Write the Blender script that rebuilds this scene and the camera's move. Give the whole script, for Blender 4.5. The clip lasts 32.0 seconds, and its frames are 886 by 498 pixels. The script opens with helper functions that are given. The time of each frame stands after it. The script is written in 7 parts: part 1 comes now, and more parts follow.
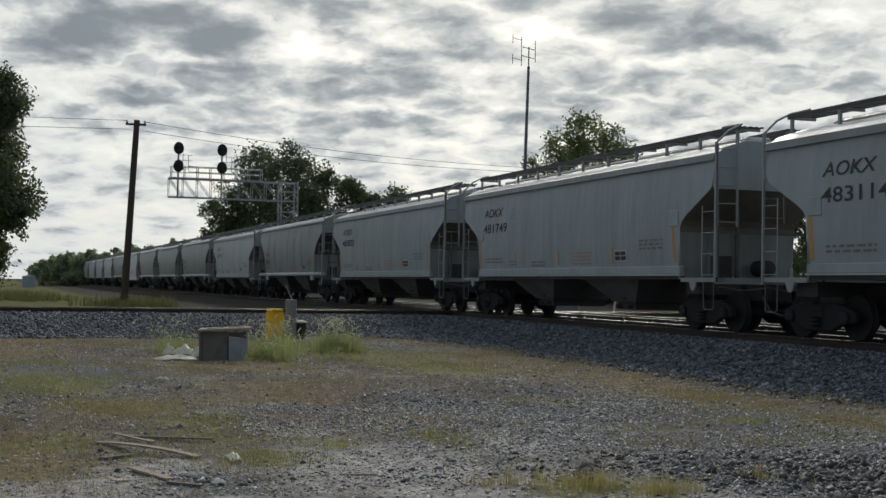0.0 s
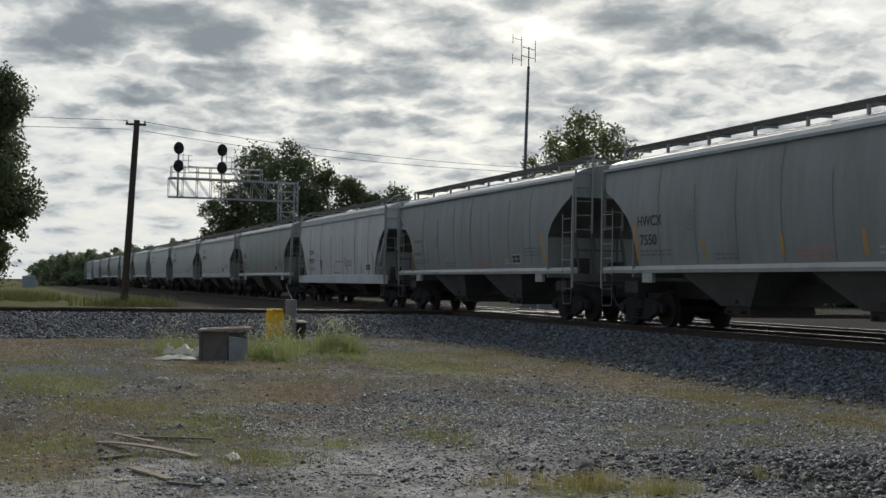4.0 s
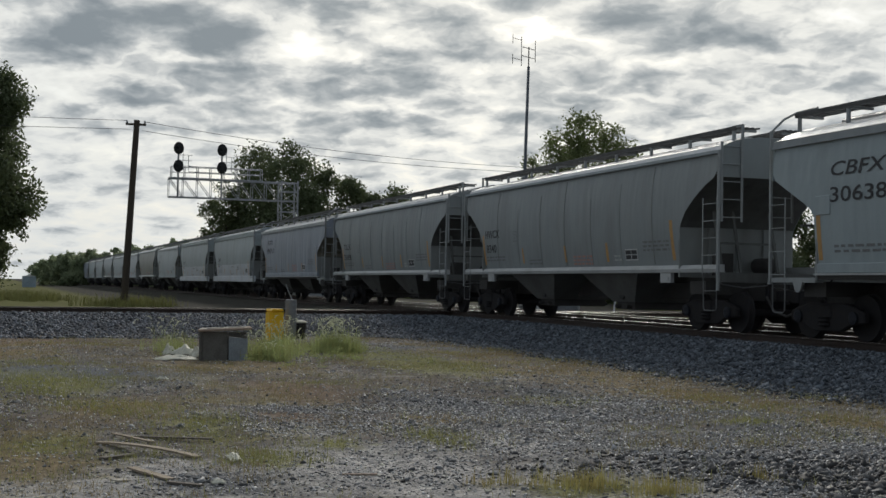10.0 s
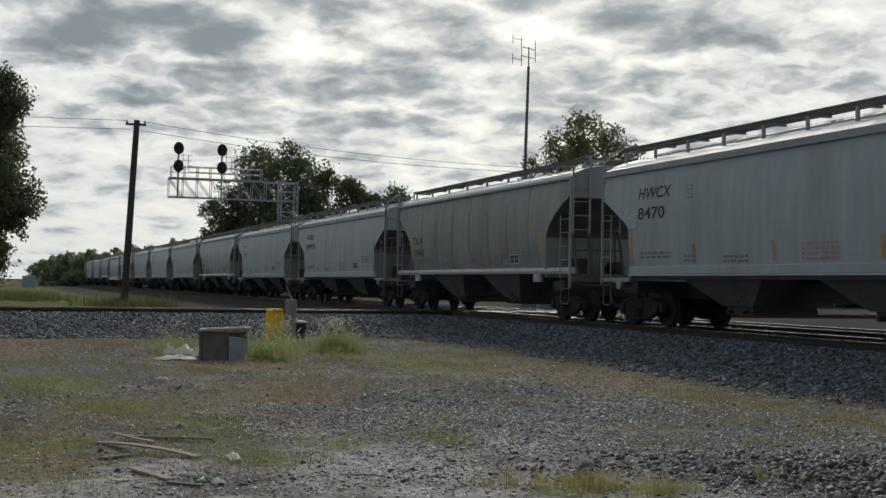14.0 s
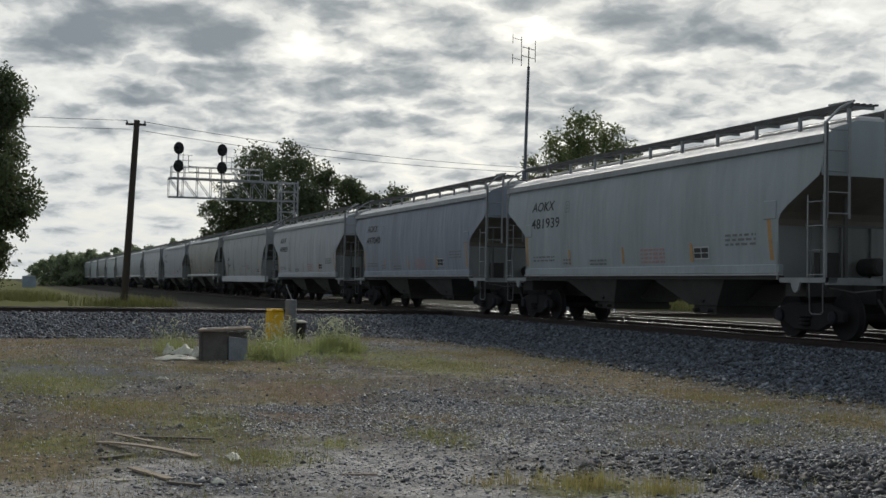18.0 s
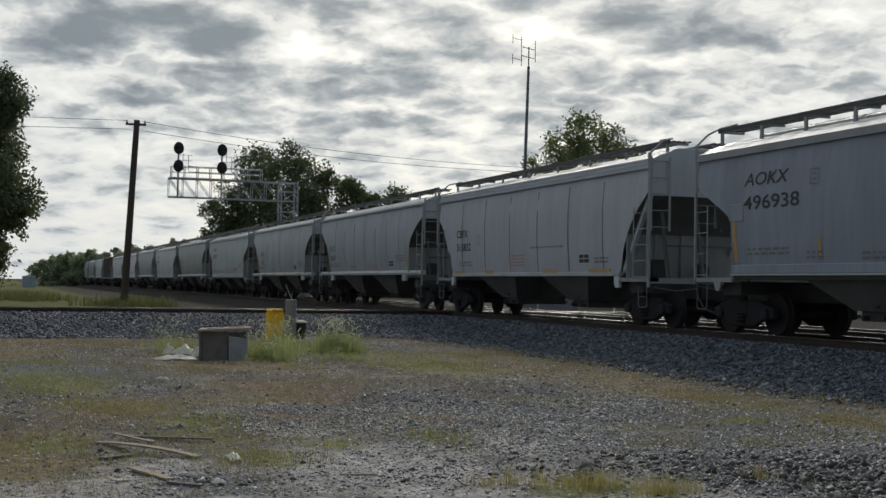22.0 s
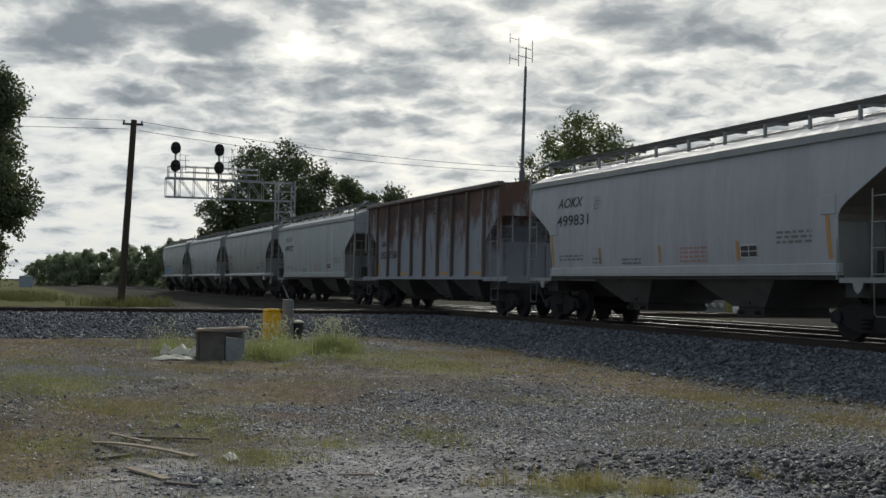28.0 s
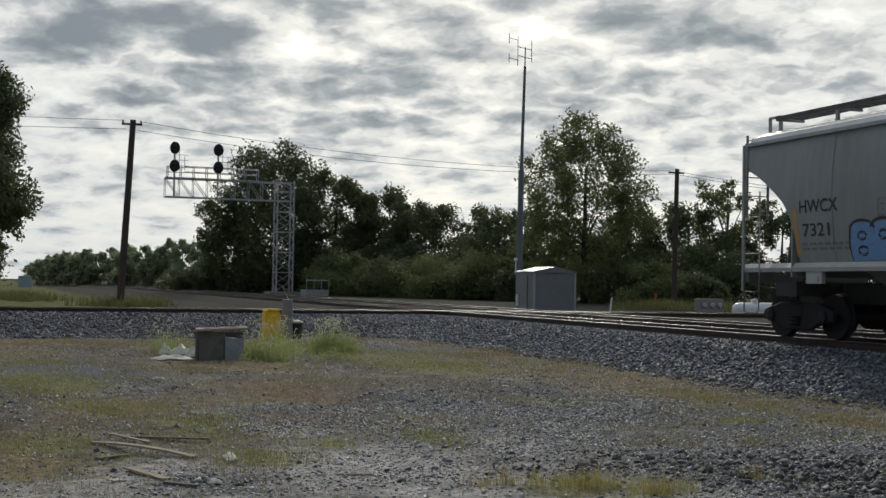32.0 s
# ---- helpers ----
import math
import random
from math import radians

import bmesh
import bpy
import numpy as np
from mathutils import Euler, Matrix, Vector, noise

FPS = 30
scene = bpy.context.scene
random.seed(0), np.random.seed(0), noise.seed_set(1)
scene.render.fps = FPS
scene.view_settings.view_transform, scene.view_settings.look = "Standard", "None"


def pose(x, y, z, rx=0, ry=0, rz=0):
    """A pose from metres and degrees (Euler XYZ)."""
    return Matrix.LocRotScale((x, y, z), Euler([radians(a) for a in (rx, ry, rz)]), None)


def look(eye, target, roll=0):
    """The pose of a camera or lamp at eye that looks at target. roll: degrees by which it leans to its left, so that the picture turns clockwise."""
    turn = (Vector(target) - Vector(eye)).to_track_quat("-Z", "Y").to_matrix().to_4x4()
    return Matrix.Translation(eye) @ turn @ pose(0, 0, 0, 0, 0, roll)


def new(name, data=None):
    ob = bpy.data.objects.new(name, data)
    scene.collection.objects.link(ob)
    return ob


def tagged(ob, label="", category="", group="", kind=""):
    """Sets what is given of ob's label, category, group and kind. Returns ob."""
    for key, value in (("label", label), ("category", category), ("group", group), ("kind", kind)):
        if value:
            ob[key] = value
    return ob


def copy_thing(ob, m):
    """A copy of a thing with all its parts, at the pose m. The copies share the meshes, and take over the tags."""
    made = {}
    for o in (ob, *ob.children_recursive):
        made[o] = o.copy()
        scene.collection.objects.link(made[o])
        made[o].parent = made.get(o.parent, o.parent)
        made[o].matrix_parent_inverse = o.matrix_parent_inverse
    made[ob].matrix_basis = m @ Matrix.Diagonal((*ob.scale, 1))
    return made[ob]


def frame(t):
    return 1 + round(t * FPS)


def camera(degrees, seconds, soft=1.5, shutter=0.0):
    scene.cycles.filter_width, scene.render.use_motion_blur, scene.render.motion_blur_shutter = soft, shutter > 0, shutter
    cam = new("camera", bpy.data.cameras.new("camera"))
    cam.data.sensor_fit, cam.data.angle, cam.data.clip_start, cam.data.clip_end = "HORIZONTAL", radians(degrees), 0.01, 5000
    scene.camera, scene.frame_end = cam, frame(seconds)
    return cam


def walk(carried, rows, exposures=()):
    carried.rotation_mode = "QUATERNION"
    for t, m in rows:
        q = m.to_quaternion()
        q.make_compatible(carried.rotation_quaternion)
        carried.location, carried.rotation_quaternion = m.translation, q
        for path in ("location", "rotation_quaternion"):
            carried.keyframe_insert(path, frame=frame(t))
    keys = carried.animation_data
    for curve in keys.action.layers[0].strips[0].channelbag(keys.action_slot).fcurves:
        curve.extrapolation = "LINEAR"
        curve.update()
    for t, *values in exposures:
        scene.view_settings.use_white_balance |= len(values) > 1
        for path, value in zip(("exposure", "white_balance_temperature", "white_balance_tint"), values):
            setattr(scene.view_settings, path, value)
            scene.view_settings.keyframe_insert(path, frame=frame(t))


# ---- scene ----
# Plan: the train's track runs along x at y = 0, rail tops at z = 0, a second track at y = 3.85;
# another line crosses both near x = -44.7. The camera stands in the yard south of the tracks.
EYE = Vector((0.0, -16.661, 0.973))
YAW, PITCH, ROLL = 19.404, 1.654, 0.933


def aim(turn):
    """The camera's pose when turned to its right by some degrees."""
    a, p = radians(YAW + turn), radians(PITCH)
    way = Vector((-math.cos(a) * math.cos(p), math.sin(a) * math.cos(p), math.sin(p)))
    return look(EYE, EYE + way * 10, ROLL)


cam = camera(39.07, 32.0, soft=1.5)
walk(cam, [(0, aim(0)), (25.5, aim(0)), (26.9, aim(0)), (27.5, aim(0.065)), (28.0, aim(0.13)), (28.5, aim(0.165)), (32, aim(0.165))],
     exposures=[(0, 0.0), (32, 0.0)])

# ---- sky and sun ----
SUN_AZ, SUN_EL = 158.0, 27.0  # degrees from +x towards +y, and above the horizon
world = bpy.data.worlds.new("sky")
scene.world = world
world.use_nodes = True
wn, wl = world.node_tree.nodes, world.node_tree.links
wn.clear()


def node(nodes, kind, **values):
    n = nodes.new(kind)
    for key, value in values.items():
        if key == "op":
            n.operation = value
        else:
            n.inputs[key.replace("_", " ")].default_value = value
    return n


def wmath(op, a, b=None, c=None, clamp=False):
    n = wn.new("ShaderNodeMath")
    n.operation, n.use_clamp = op, clamp
    for i, v in enumerate((a, b, c)):
        if v is None:
            continue
        if isinstance(v, (int, float)):
            n.inputs[i].default_value = v
        else:
            wl.new(v, n.inputs[i])
    return n.outputs[0]


def wvec(op, a, b=None):
    n = wn.new("ShaderNodeVectorMath")
    n.operation = op
    for i, v in enumerate((a, b)):
        if v is None:
            continue
        if isinstance(v, (tuple, Vector)):
            n.inputs[i].default_value = v
        else:
            wl.new(v, n.inputs[i])
    return n.outputs["Value" if op == "DOT_PRODUCT" else 0]


sky = wn.new("ShaderNodeTexSky")
sky.sky_type, sky.sun_disc = "NISHITA", False
sky.sun_elevation, sky.sun_rotation = radians(SUN_EL), radians(90 - SUN_AZ)
coords = wn.new("ShaderNodeTexCoord").outputs["Generated"]
split = wn.new("ShaderNodeSeparateXYZ")
wl.new(coords, split.inputs[0])
up = wmath("MAXIMUM", split.outputs[2], 0.0)
# The cloud sheet is flat: its pattern lies in a level plane overhead.
shrink = wmath("DIVIDE", 1.0, wmath("ADD", up, 0.25))
flat = wn.new("ShaderNodeCombineXYZ")
wl.new(wmath("MULTIPLY", split.outputs[0], shrink), flat.inputs[0])
wl.new(wmath("MULTIPLY", split.outputs[1], shrink), flat.inputs[1])
plane = flat.outputs[0]


def wnoise(vector, scale, detail, rough, distortion=0.0):
    n = node(wn, "ShaderNodeTexNoise", Scale=scale, Detail=detail, Roughness=rough, Distortion=distortion)
    wl.new(vector, n.inputs["Vector"])
    return n.outputs["Fac"]


# Single clouds over the line: slope to the right, slope up, half width, half height, weight.
a0 = radians(YAW)
ahead = wmath("MAXIMUM", wvec("DOT_PRODUCT", coords, (-math.cos(a0), math.sin(a0), 0)), 0.001)
side = wmath("DIVIDE", wvec("DOT_PRODUCT", coords, (math.sin(a0), math.cos(a0), 0)), ahead)
rise = wmath("DIVIDE", split.outputs[2], ahead)
wob = wn.new("ShaderNodeCombineXYZ")
wl.new(side, wob.inputs[0])
wl.new(wmath("MULTIPLY", rise, 2.0), wob.inputs[1])
warp = wnoise(wob.outputs[0], 26.0, 3.0, 0.6)
warp2 = wnoise(wvec("ADD", wob.outputs[0], (7.3, 2.1, 0)), 26.0, 3.0, 0.6)
side_w = wmath("ADD", side, wmath("MULTIPLY", wmath("SUBTRACT", warp, 0.5), 0.06))
rise_w = wmath("ADD", rise, wmath("MULTIPLY", wmath("SUBTRACT", warp2, 0.5), 0.035))
CLOUDS = [
    (-0.251, 0.207, 0.068, 0.019, 1.00), (-0.309, 0.193, 0.032, 0.013, 0.60), (-0.178, 0.199, 0.032, 0.011, 0.60), (-0.152, 0.164, 0.033, 0.014, 1.00),
    (-0.238, 0.146, 0.038, 0.008, 0.60), (-0.198, 0.158, 0.020, 0.008, 0.50), (-0.091, 0.208, 0.027, 0.008, 0.60), (-0.045, 0.171, 0.038, 0.009, 0.80),
    (-0.067, 0.153, 0.027, 0.005, 0.50), (0.016, 0.188, 0.048, 0.010, 0.85), (-0.106, 0.130, 0.027, 0.006, 0.50), (-0.056, 0.134, 0.036, 0.005, 0.50),
    (0.136, 0.218, 0.059, 0.012, 0.75), (0.202, 0.207, 0.027, 0.007, 0.50), (0.250, 0.198, 0.050, 0.007, 0.60), (0.318, 0.205, 0.036, 0.008, 0.50),
    (0.155, 0.165, 0.034, 0.006, 0.50), (0.232, 0.158, 0.043, 0.005, 0.40), (0.323, 0.166, 0.034, 0.005, 0.40), (0.053, 0.134, 0.034, 0.005, 0.40),
    (-0.344, 0.204, 0.025, 0.011, 0.50), (-0.290, 0.137, 0.029, 0.004, 0.40), (0.123, 0.146, 0.034, 0.004, 0.30), (-0.180, 0.123, 0.036, 0.004, 0.35),
    (0.282, 0.180, 0.043, 0.004, 0.35), (0.006, 0.120, 0.050, 0.004, 0.30), (0.201, 0.135, 0.050, 0.004, 0.30), (-0.244, 0.116, 0.041, 0.003, 0.30),
    (-0.069, 0.224, 0.041, 0.005, 0.50), (-0.039, 0.195, 0.022, 0.008, -0.60), (-0.068, 0.184, 0.025, 0.005, -0.50), (-0.111, 0.187, 0.020, 0.010, -0.55),
    (0.028, 0.157, 0.038, 0.005, -0.45), (0.077, 0.213, 0.020, 0.012, -0.60), (-0.313, 0.167, 0.043, 0.006, -0.45), (-0.204, 0.177, 0.027, 0.005, -0.50),
    (-0.008, 0.143, 0.041, 0.004, -0.40), (0.187, 0.183, 0.036, 0.005, -0.40), (0.300, 0.222, 0.036, 0.005, -0.40), (-0.131, 0.141, 0.027, 0.004, -0.40),
    (-0.258, 0.158, 0.036, 0.003, -0.30),
]
total = None
for cx, cz, rx, rz, weight in CLOUDS:
    dx = wmath("MULTIPLY", wmath("SUBTRACT", side_w, cx), 1 / rx)
    dz = wmath("MULTIPLY", wmath("SUBTRACT", rise_w, cz), 1 / rz)
    bump_ = wmath("POWER", 2.718, wmath("MULTIPLY", wmath("ADD", wmath("MULTIPLY", dx, dx), wmath("MULTIPLY", dz, dz)), -1.0))
    bump_ = wmath("MULTIPLY", bump_, weight)
    total = bump_ if total is None else wmath("ADD", total, bump_)
# Rounded puffs with bright seams, drawn out of true by slow noise.
bend = wn.new("ShaderNodeTexNoise")
bend.inputs["Scale"].default_value, bend.inputs["Detail"].default_value = 9.0, 3.0
wl.new(plane, bend.inputs["Vector"])
stir_ = wvec("SCALE", wvec("SUBTRACT", bend.outputs["Color"], (0.5, 0.5, 0.5)))
stir_.node.inputs["Scale"].default_value = 0.14
warped = wvec("ADD", plane, stir_)
puff = wn.new("ShaderNodeTexVoronoi")
puff.feature = "SMOOTH_F1"
puff.inputs["Scale"].default_value, puff.inputs["Smoothness"].default_value = 8.5, 0.25
wl.new(warped, puff.inputs["Vector"])
cells = wnoise(plane, 2.6, 2.0, 0.5, 0.2)
fine = wnoise(warped, 24.0, 6.0, 0.54, 0.0)
thick = wmath("SUBTRACT", 0.58, wmath("MULTIPLY", puff.outputs["Distance"], 0.72))
thick = wmath("ADD", thick, wmath("MULTIPLY", cells, 0.26))
thick = wmath("ADD", thick, wmath("MULTIPLY", fine, 0.56))
thick = wmath("ADD", thick, wmath("MULTIPLY", total, 0.46))
# Thinner and paler towards the horizon.
thick = wmath("SUBTRACT", thick, wmath("MULTIPLY", wmath("SUBTRACT", 0.17, up, None, True), 1.35))
thick = wmath("ADD", wmath("MULTIPLY", thick, 0.76), 0.145)
ramp = wn.new("ShaderNodeValToRGB")
ramp.color_ramp.interpolation = "B_SPLINE"
stops = [(0.42, (0.74, 0.725, 0.675)), (0.54, (0.72, 0.71, 0.67)), (0.65, (0.52, 0.525, 0.515)), (0.80, (0.325, 0.348, 0.36)), (1.0, (0.195, 0.222, 0.242))]
while len(ramp.color_ramp.elements) < len(stops):
    ramp.color_ramp.elements.new(0.5)
for e, (at, c) in zip(ramp.color_ramp.elements, stops):
    e.position, e.color = at, (*c, 1)
wl.new(thick, ramp.inputs[0])
# The cover glows round the hidden sun.
sun_way = Vector((math.cos(radians(SUN_AZ)) * math.cos(radians(SUN_EL)), math.sin(radians(SUN_AZ)) * math.cos(radians(SUN_EL)), math.sin(radians(SUN_EL))))
near_sun = wmath("POWER", wmath("MAXIMUM", wvec("DOT_PRODUCT", coords, sun_way), 0.0), 2.6)
lift = wmath("ADD", 0.50, wmath("MULTIPLY", near_sun, 0.86))
tone = wn.new("ShaderNodeMix")
tone.data_type = "RGBA"
wl.new(near_sun, tone.inputs["Factor"])
tone.inputs["A"].default_value, tone.inputs["B"].default_value = (0.845, 0.98, 1.16, 1), (1.0, 0.995, 0.97, 1)
cover = wvec("SCALE", wvec("MULTIPLY", ramp.outputs[0], tone.outputs["Result"]))
wl.new(lift, cover.node.inputs["Scale"])
blue = wvec("SCALE", sky.outputs[0])
blue.node.inputs["Scale"].default_value = 0.11
gap = wmath("MULTIPLY", wmath("SUBTRACT", 0.50, thick, None, True), 3.5, None, True)
mix = wn.new("ShaderNodeMix")
mix.data_type = "RGBA"
wl.new(wmath("MULTIPLY", gap, wmath("MULTIPLY", up, 2.2, None, True)), mix.inputs["Factor"])
wl.new(cover, mix.inputs["A"])
wl.new(blue, mix.inputs["B"])
background = wn.new("ShaderNodeBackground")
background.inputs["Strength"].default_value = 1.0
wl.new(mix.outputs["Result"], background.inputs["Color"])
wl.new(background.outputs[0], wn.new("ShaderNodeOutputWorld").inputs[0])

sun = new("sun", bpy.data.lights.new("sun", "SUN"))
sun.data.energy, sun.data.angle, sun.data.color = 1.7, radians(12), (1.0, 0.95, 0.86)
sun.matrix_world = look(sun_way * 100, (0, 0, 0))


# ---- materials ----
def material(name, colour, rough=0.7, metal=0.0, second=None, scale=3.0, spread=0.5, grain=60.0, bump=0.15, stretch=(1, 1, 1), world_space=False,
             speckle=0.25, leafy=0.0, spec=0.5):
    """Two-scale variation between colour and second, fine grain and bump, at real size."""
    m = bpy.data.materials.new(name)
    m.use_nodes = True
    n, l = m.node_tree.nodes, m.node_tree.links
    b = n["Principled BSDF"]
    second = second or tuple(c * 0.7 for c in colour)
    if world_space:
        base = n.new("ShaderNodeNewGeometry").outputs["Position"]
    else:
        tc, info = n.new("ShaderNodeTexCoord"), n.new("ShaderNodeObjectInfo")
        shift = n.new("ShaderNodeVectorMath")
        shift.operation = "SCALE"
        shift.inputs[0].default_value = (37.0, 19.0, 11.0)
        l.new(info.outputs["Random"], shift.inputs["Scale"])
        add = n.new("ShaderNodeVectorMath")
        l.new(tc.outputs["Object"], add.inputs[0])
        l.new(shift.outputs[0], add.inputs[1])
        base = add.outputs[0]
    mul = n.new("ShaderNodeVectorMath")
    mul.operation = "MULTIPLY"
    mul.inputs[1].default_value = stretch
    l.new(base, mul.inputs[0])
    big = node(n, "ShaderNodeTexNoise", Scale=scale, Detail=5.0, Roughness=0.6)
    small = node(n, "ShaderNodeTexNoise", Scale=grain, Detail=3.0, Roughness=0.7)
    l.new(mul.outputs[0], big.inputs["Vector"])
    l.new(base, small.inputs["Vector"])
    ramp_ = n.new("ShaderNodeMapRange")
    ramp_.inputs["From Min"].default_value, ramp_.inputs["From Max"].default_value = 0.5 - spread / 2, 0.5 + spread / 2
    l.new(big.outputs["Fac"], ramp_.inputs["Value"])
    mx = n.new("ShaderNodeMix")
    mx.data_type = "RGBA"
    l.new(ramp_.outputs[0], mx.inputs["Factor"])
    mx.inputs["A"].default_value, mx.inputs["B"].default_value = (*colour, 1), (*second, 1)
    sp = n.new("ShaderNodeMix")
    sp.data_type, sp.blend_type = "RGBA", "MULTIPLY"
    sp.inputs["Factor"].default_value = 1.0
    r2 = n.new("ShaderNodeMapRange")
    r2.inputs["From Min"].default_value, r2.inputs["From Max"].default_value = 0.3, 0.7
    r2.inputs["To Min"].default_value, r2.inputs["To Max"].default_value = 1 - speckle, 1 + speckle
    l.new(small.outputs["Fac"], r2.inputs["Value"])
    l.new(mx.outputs["Result"], sp.inputs["A"])
    l.new(r2.outputs[0], sp.inputs["B"])
    l.new(sp.outputs["Result"], b.inputs["Base Color"])
    b.inputs["Roughness"].default_value, b.inputs["Metallic"].default_value = rough, metal
    b.inputs["Specular IOR Level"].default_value = spec
    if bump:
        bp = node(n, "ShaderNodeBump", Strength=bump, Distance=0.02)
        l.new(small.outputs["Fac"], bp.inputs["Height"])
        l.new(bp.outputs[0], b.inputs["Normal"])
    if leafy:
        tr = n.new("ShaderNodeBsdfTranslucent")
        l.new(sp.outputs["Result"], tr.inputs["Color"])
        ms = n.new("ShaderNodeMixShader")
        ms.inputs[0].default_value = leafy
        l.new(b.outputs[0], ms.inputs[1])
        l.new(tr.outputs[0], ms.inputs[2])
        l.new(ms.outputs[0], n["Material Output"].inputs["Surface"])
    return m


def car_paint(name, colour, dirt, dirt_amount=0.5, dents=0.0):
    """Weathered car paint: soft patches, dirt streaks running down, and shallow waves in the sheet."""
    m = material(name, colour, 0.46, 0.0, tuple(c * 0.84 for c in colour), 0.55, 0.5, 40.0, 0.03, speckle=0.05, spec=0.24)
    n, l = m.node_tree.nodes, m.node_tree.links
    b = n["Principled BSDF"]
    was = b.inputs["Base Color"].links[0].from_socket
    info, tc = n.new("ShaderNodeObjectInfo"), n.new("ShaderNodeTexCoord")
    add = n.new("ShaderNodeVectorMath")
    shift = n.new("ShaderNodeVectorMath")
    shift.operation = "SCALE"
    shift.inputs[0].default_value = (53.0, 0.0, 3.0)
    l.new(info.outputs["Random"], shift.inputs["Scale"])
    l.new(tc.outputs["Object"], add.inputs[0])
    l.new(shift.outputs[0], add.inputs[1])
    mul = n.new("ShaderNodeVectorMath")
    mul.operation = "MULTIPLY"
    mul.inputs[1].default_value = (0.8, 1.0, 0.14)
    l.new(add.outputs[0], mul.inputs[0])
    streak = node(n, "ShaderNodeTexNoise", Scale=1.5, Detail=5.0, Roughness=0.58)
    l.new(mul.outputs[0], streak.inputs["Vector"])
    r = n.new("ShaderNodeMapRange")
    r.inputs["From Min"].default_value, r.inputs["From Max"].default_value = 0.46, 0.78
    r.inputs["To Max"].default_value = dirt_amount
    l.new(streak.outputs["Fac"], r.inputs["Value"])
    mx = n.new("ShaderNodeMix")
    mx.data_type = "RGBA"
    l.new(r.outputs[0], mx.inputs["Factor"])
    l.new(was, mx.inputs["A"])
    mx.inputs["B"].default_value = (*dirt, 1)
    l.new(mx.outputs["Result"], b.inputs["Base Color"])
    wave = node(n, "ShaderNodeTexNoise", Scale=0.9, Detail=2.0, Roughness=0.5)
    mul2 = n.new("ShaderNodeVectorMath")
    mul2.operation = "MULTIPLY"
    mul2.inputs[1].default_value = (2.2, 1.0, 0.5)
    l.new(add.outputs[0], mul2.inputs[0])
    l.new(mul2.outputs[0], wave.inputs["Vector"])
    bp = node(n, "ShaderNodeBump", Strength=0.55 + dents, Distance=0.11)
    l.new(wave.outputs["Fac"], bp.inputs["Height"])
    l.new(bp.outputs[0], b.inputs["Normal"])
    return m


def stone_mix(name, dark, pale, rough=0.75, power=1.6):
    """Stone whose shade differs from piece to piece."""
    m = material(name, dark, rough, 0, pale, 9.0, 0.5, 60, 0.2, world_space=True, speckle=0.25, spec=0.3)
    n, l = m.node_tree.nodes, m.node_tree.links
    mx = [k for k in n if k.bl_idname == "ShaderNodeMix" and k.blend_type == "MIX"][0]
    pw = n.new("ShaderNodeMath")
    pw.operation = "POWER"
    pw.inputs[1].default_value = power
    l.new(n.new("ShaderNodeNewGeometry").outputs["Random Per Island"], pw.inputs[0])
    l.new(pw.outputs[0], mx.inputs["Factor"])
    return m


def rusted(name):
    """Old blue-grey paint that has worn to rust, most of it high on the side."""
    m = car_paint(name, (0.16, 0.095, 0.075), (0.085, 0.06, 0.05), 0.6)
    n, l = m.node_tree.nodes, m.node_tree.links
    b = n["Principled BSDF"]
    was = b.inputs["Base Color"].links[0].from_socket
    tc = n.new("ShaderNodeTexCoord")
    mul = n.new("ShaderNodeVectorMath")
    mul.operation = "MULTIPLY"
    mul.inputs[1].default_value = (0.85, 1.0, 0.40)
    l.new(tc.outputs["Object"], mul.inputs[0])
    t = node(n, "ShaderNodeTexNoise", Scale=1.5, Detail=8.0, Roughness=0.7)
    l.new(mul.outputs[0], t.inputs["Vector"])
    sep = n.new("ShaderNodeSeparateXYZ")
    l.new(tc.outputs["Object"], sep.inputs[0])
    a = n.new("ShaderNodeMath")
    a.operation = "MULTIPLY_ADD"
    l.new(sep.outputs[2], a.inputs[0])
    a.inputs[1].default_value = -0.125
    l.new(t.outputs["Fac"], a.inputs[2])
    r = n.new("ShaderNodeMapRange")
    r.inputs["From Min"].default_value, r.inputs["From Max"].default_value = 0.05, 0.20
    l.new(a.outputs[0], r.inputs["Value"])
    mx = n.new("ShaderNodeMix")
    mx.data_type = "RGBA"
    l.new(r.outputs[0], mx.inputs["Factor"])
    l.new(was, mx.inputs["A"])
    mx.inputs["B"].default_value = (0.32, 0.34, 0.385, 1)
    l.new(mx.outputs["Result"], b.inputs["Base Color"])
    b.inputs["Roughness"].default_value = 0.75
    return m


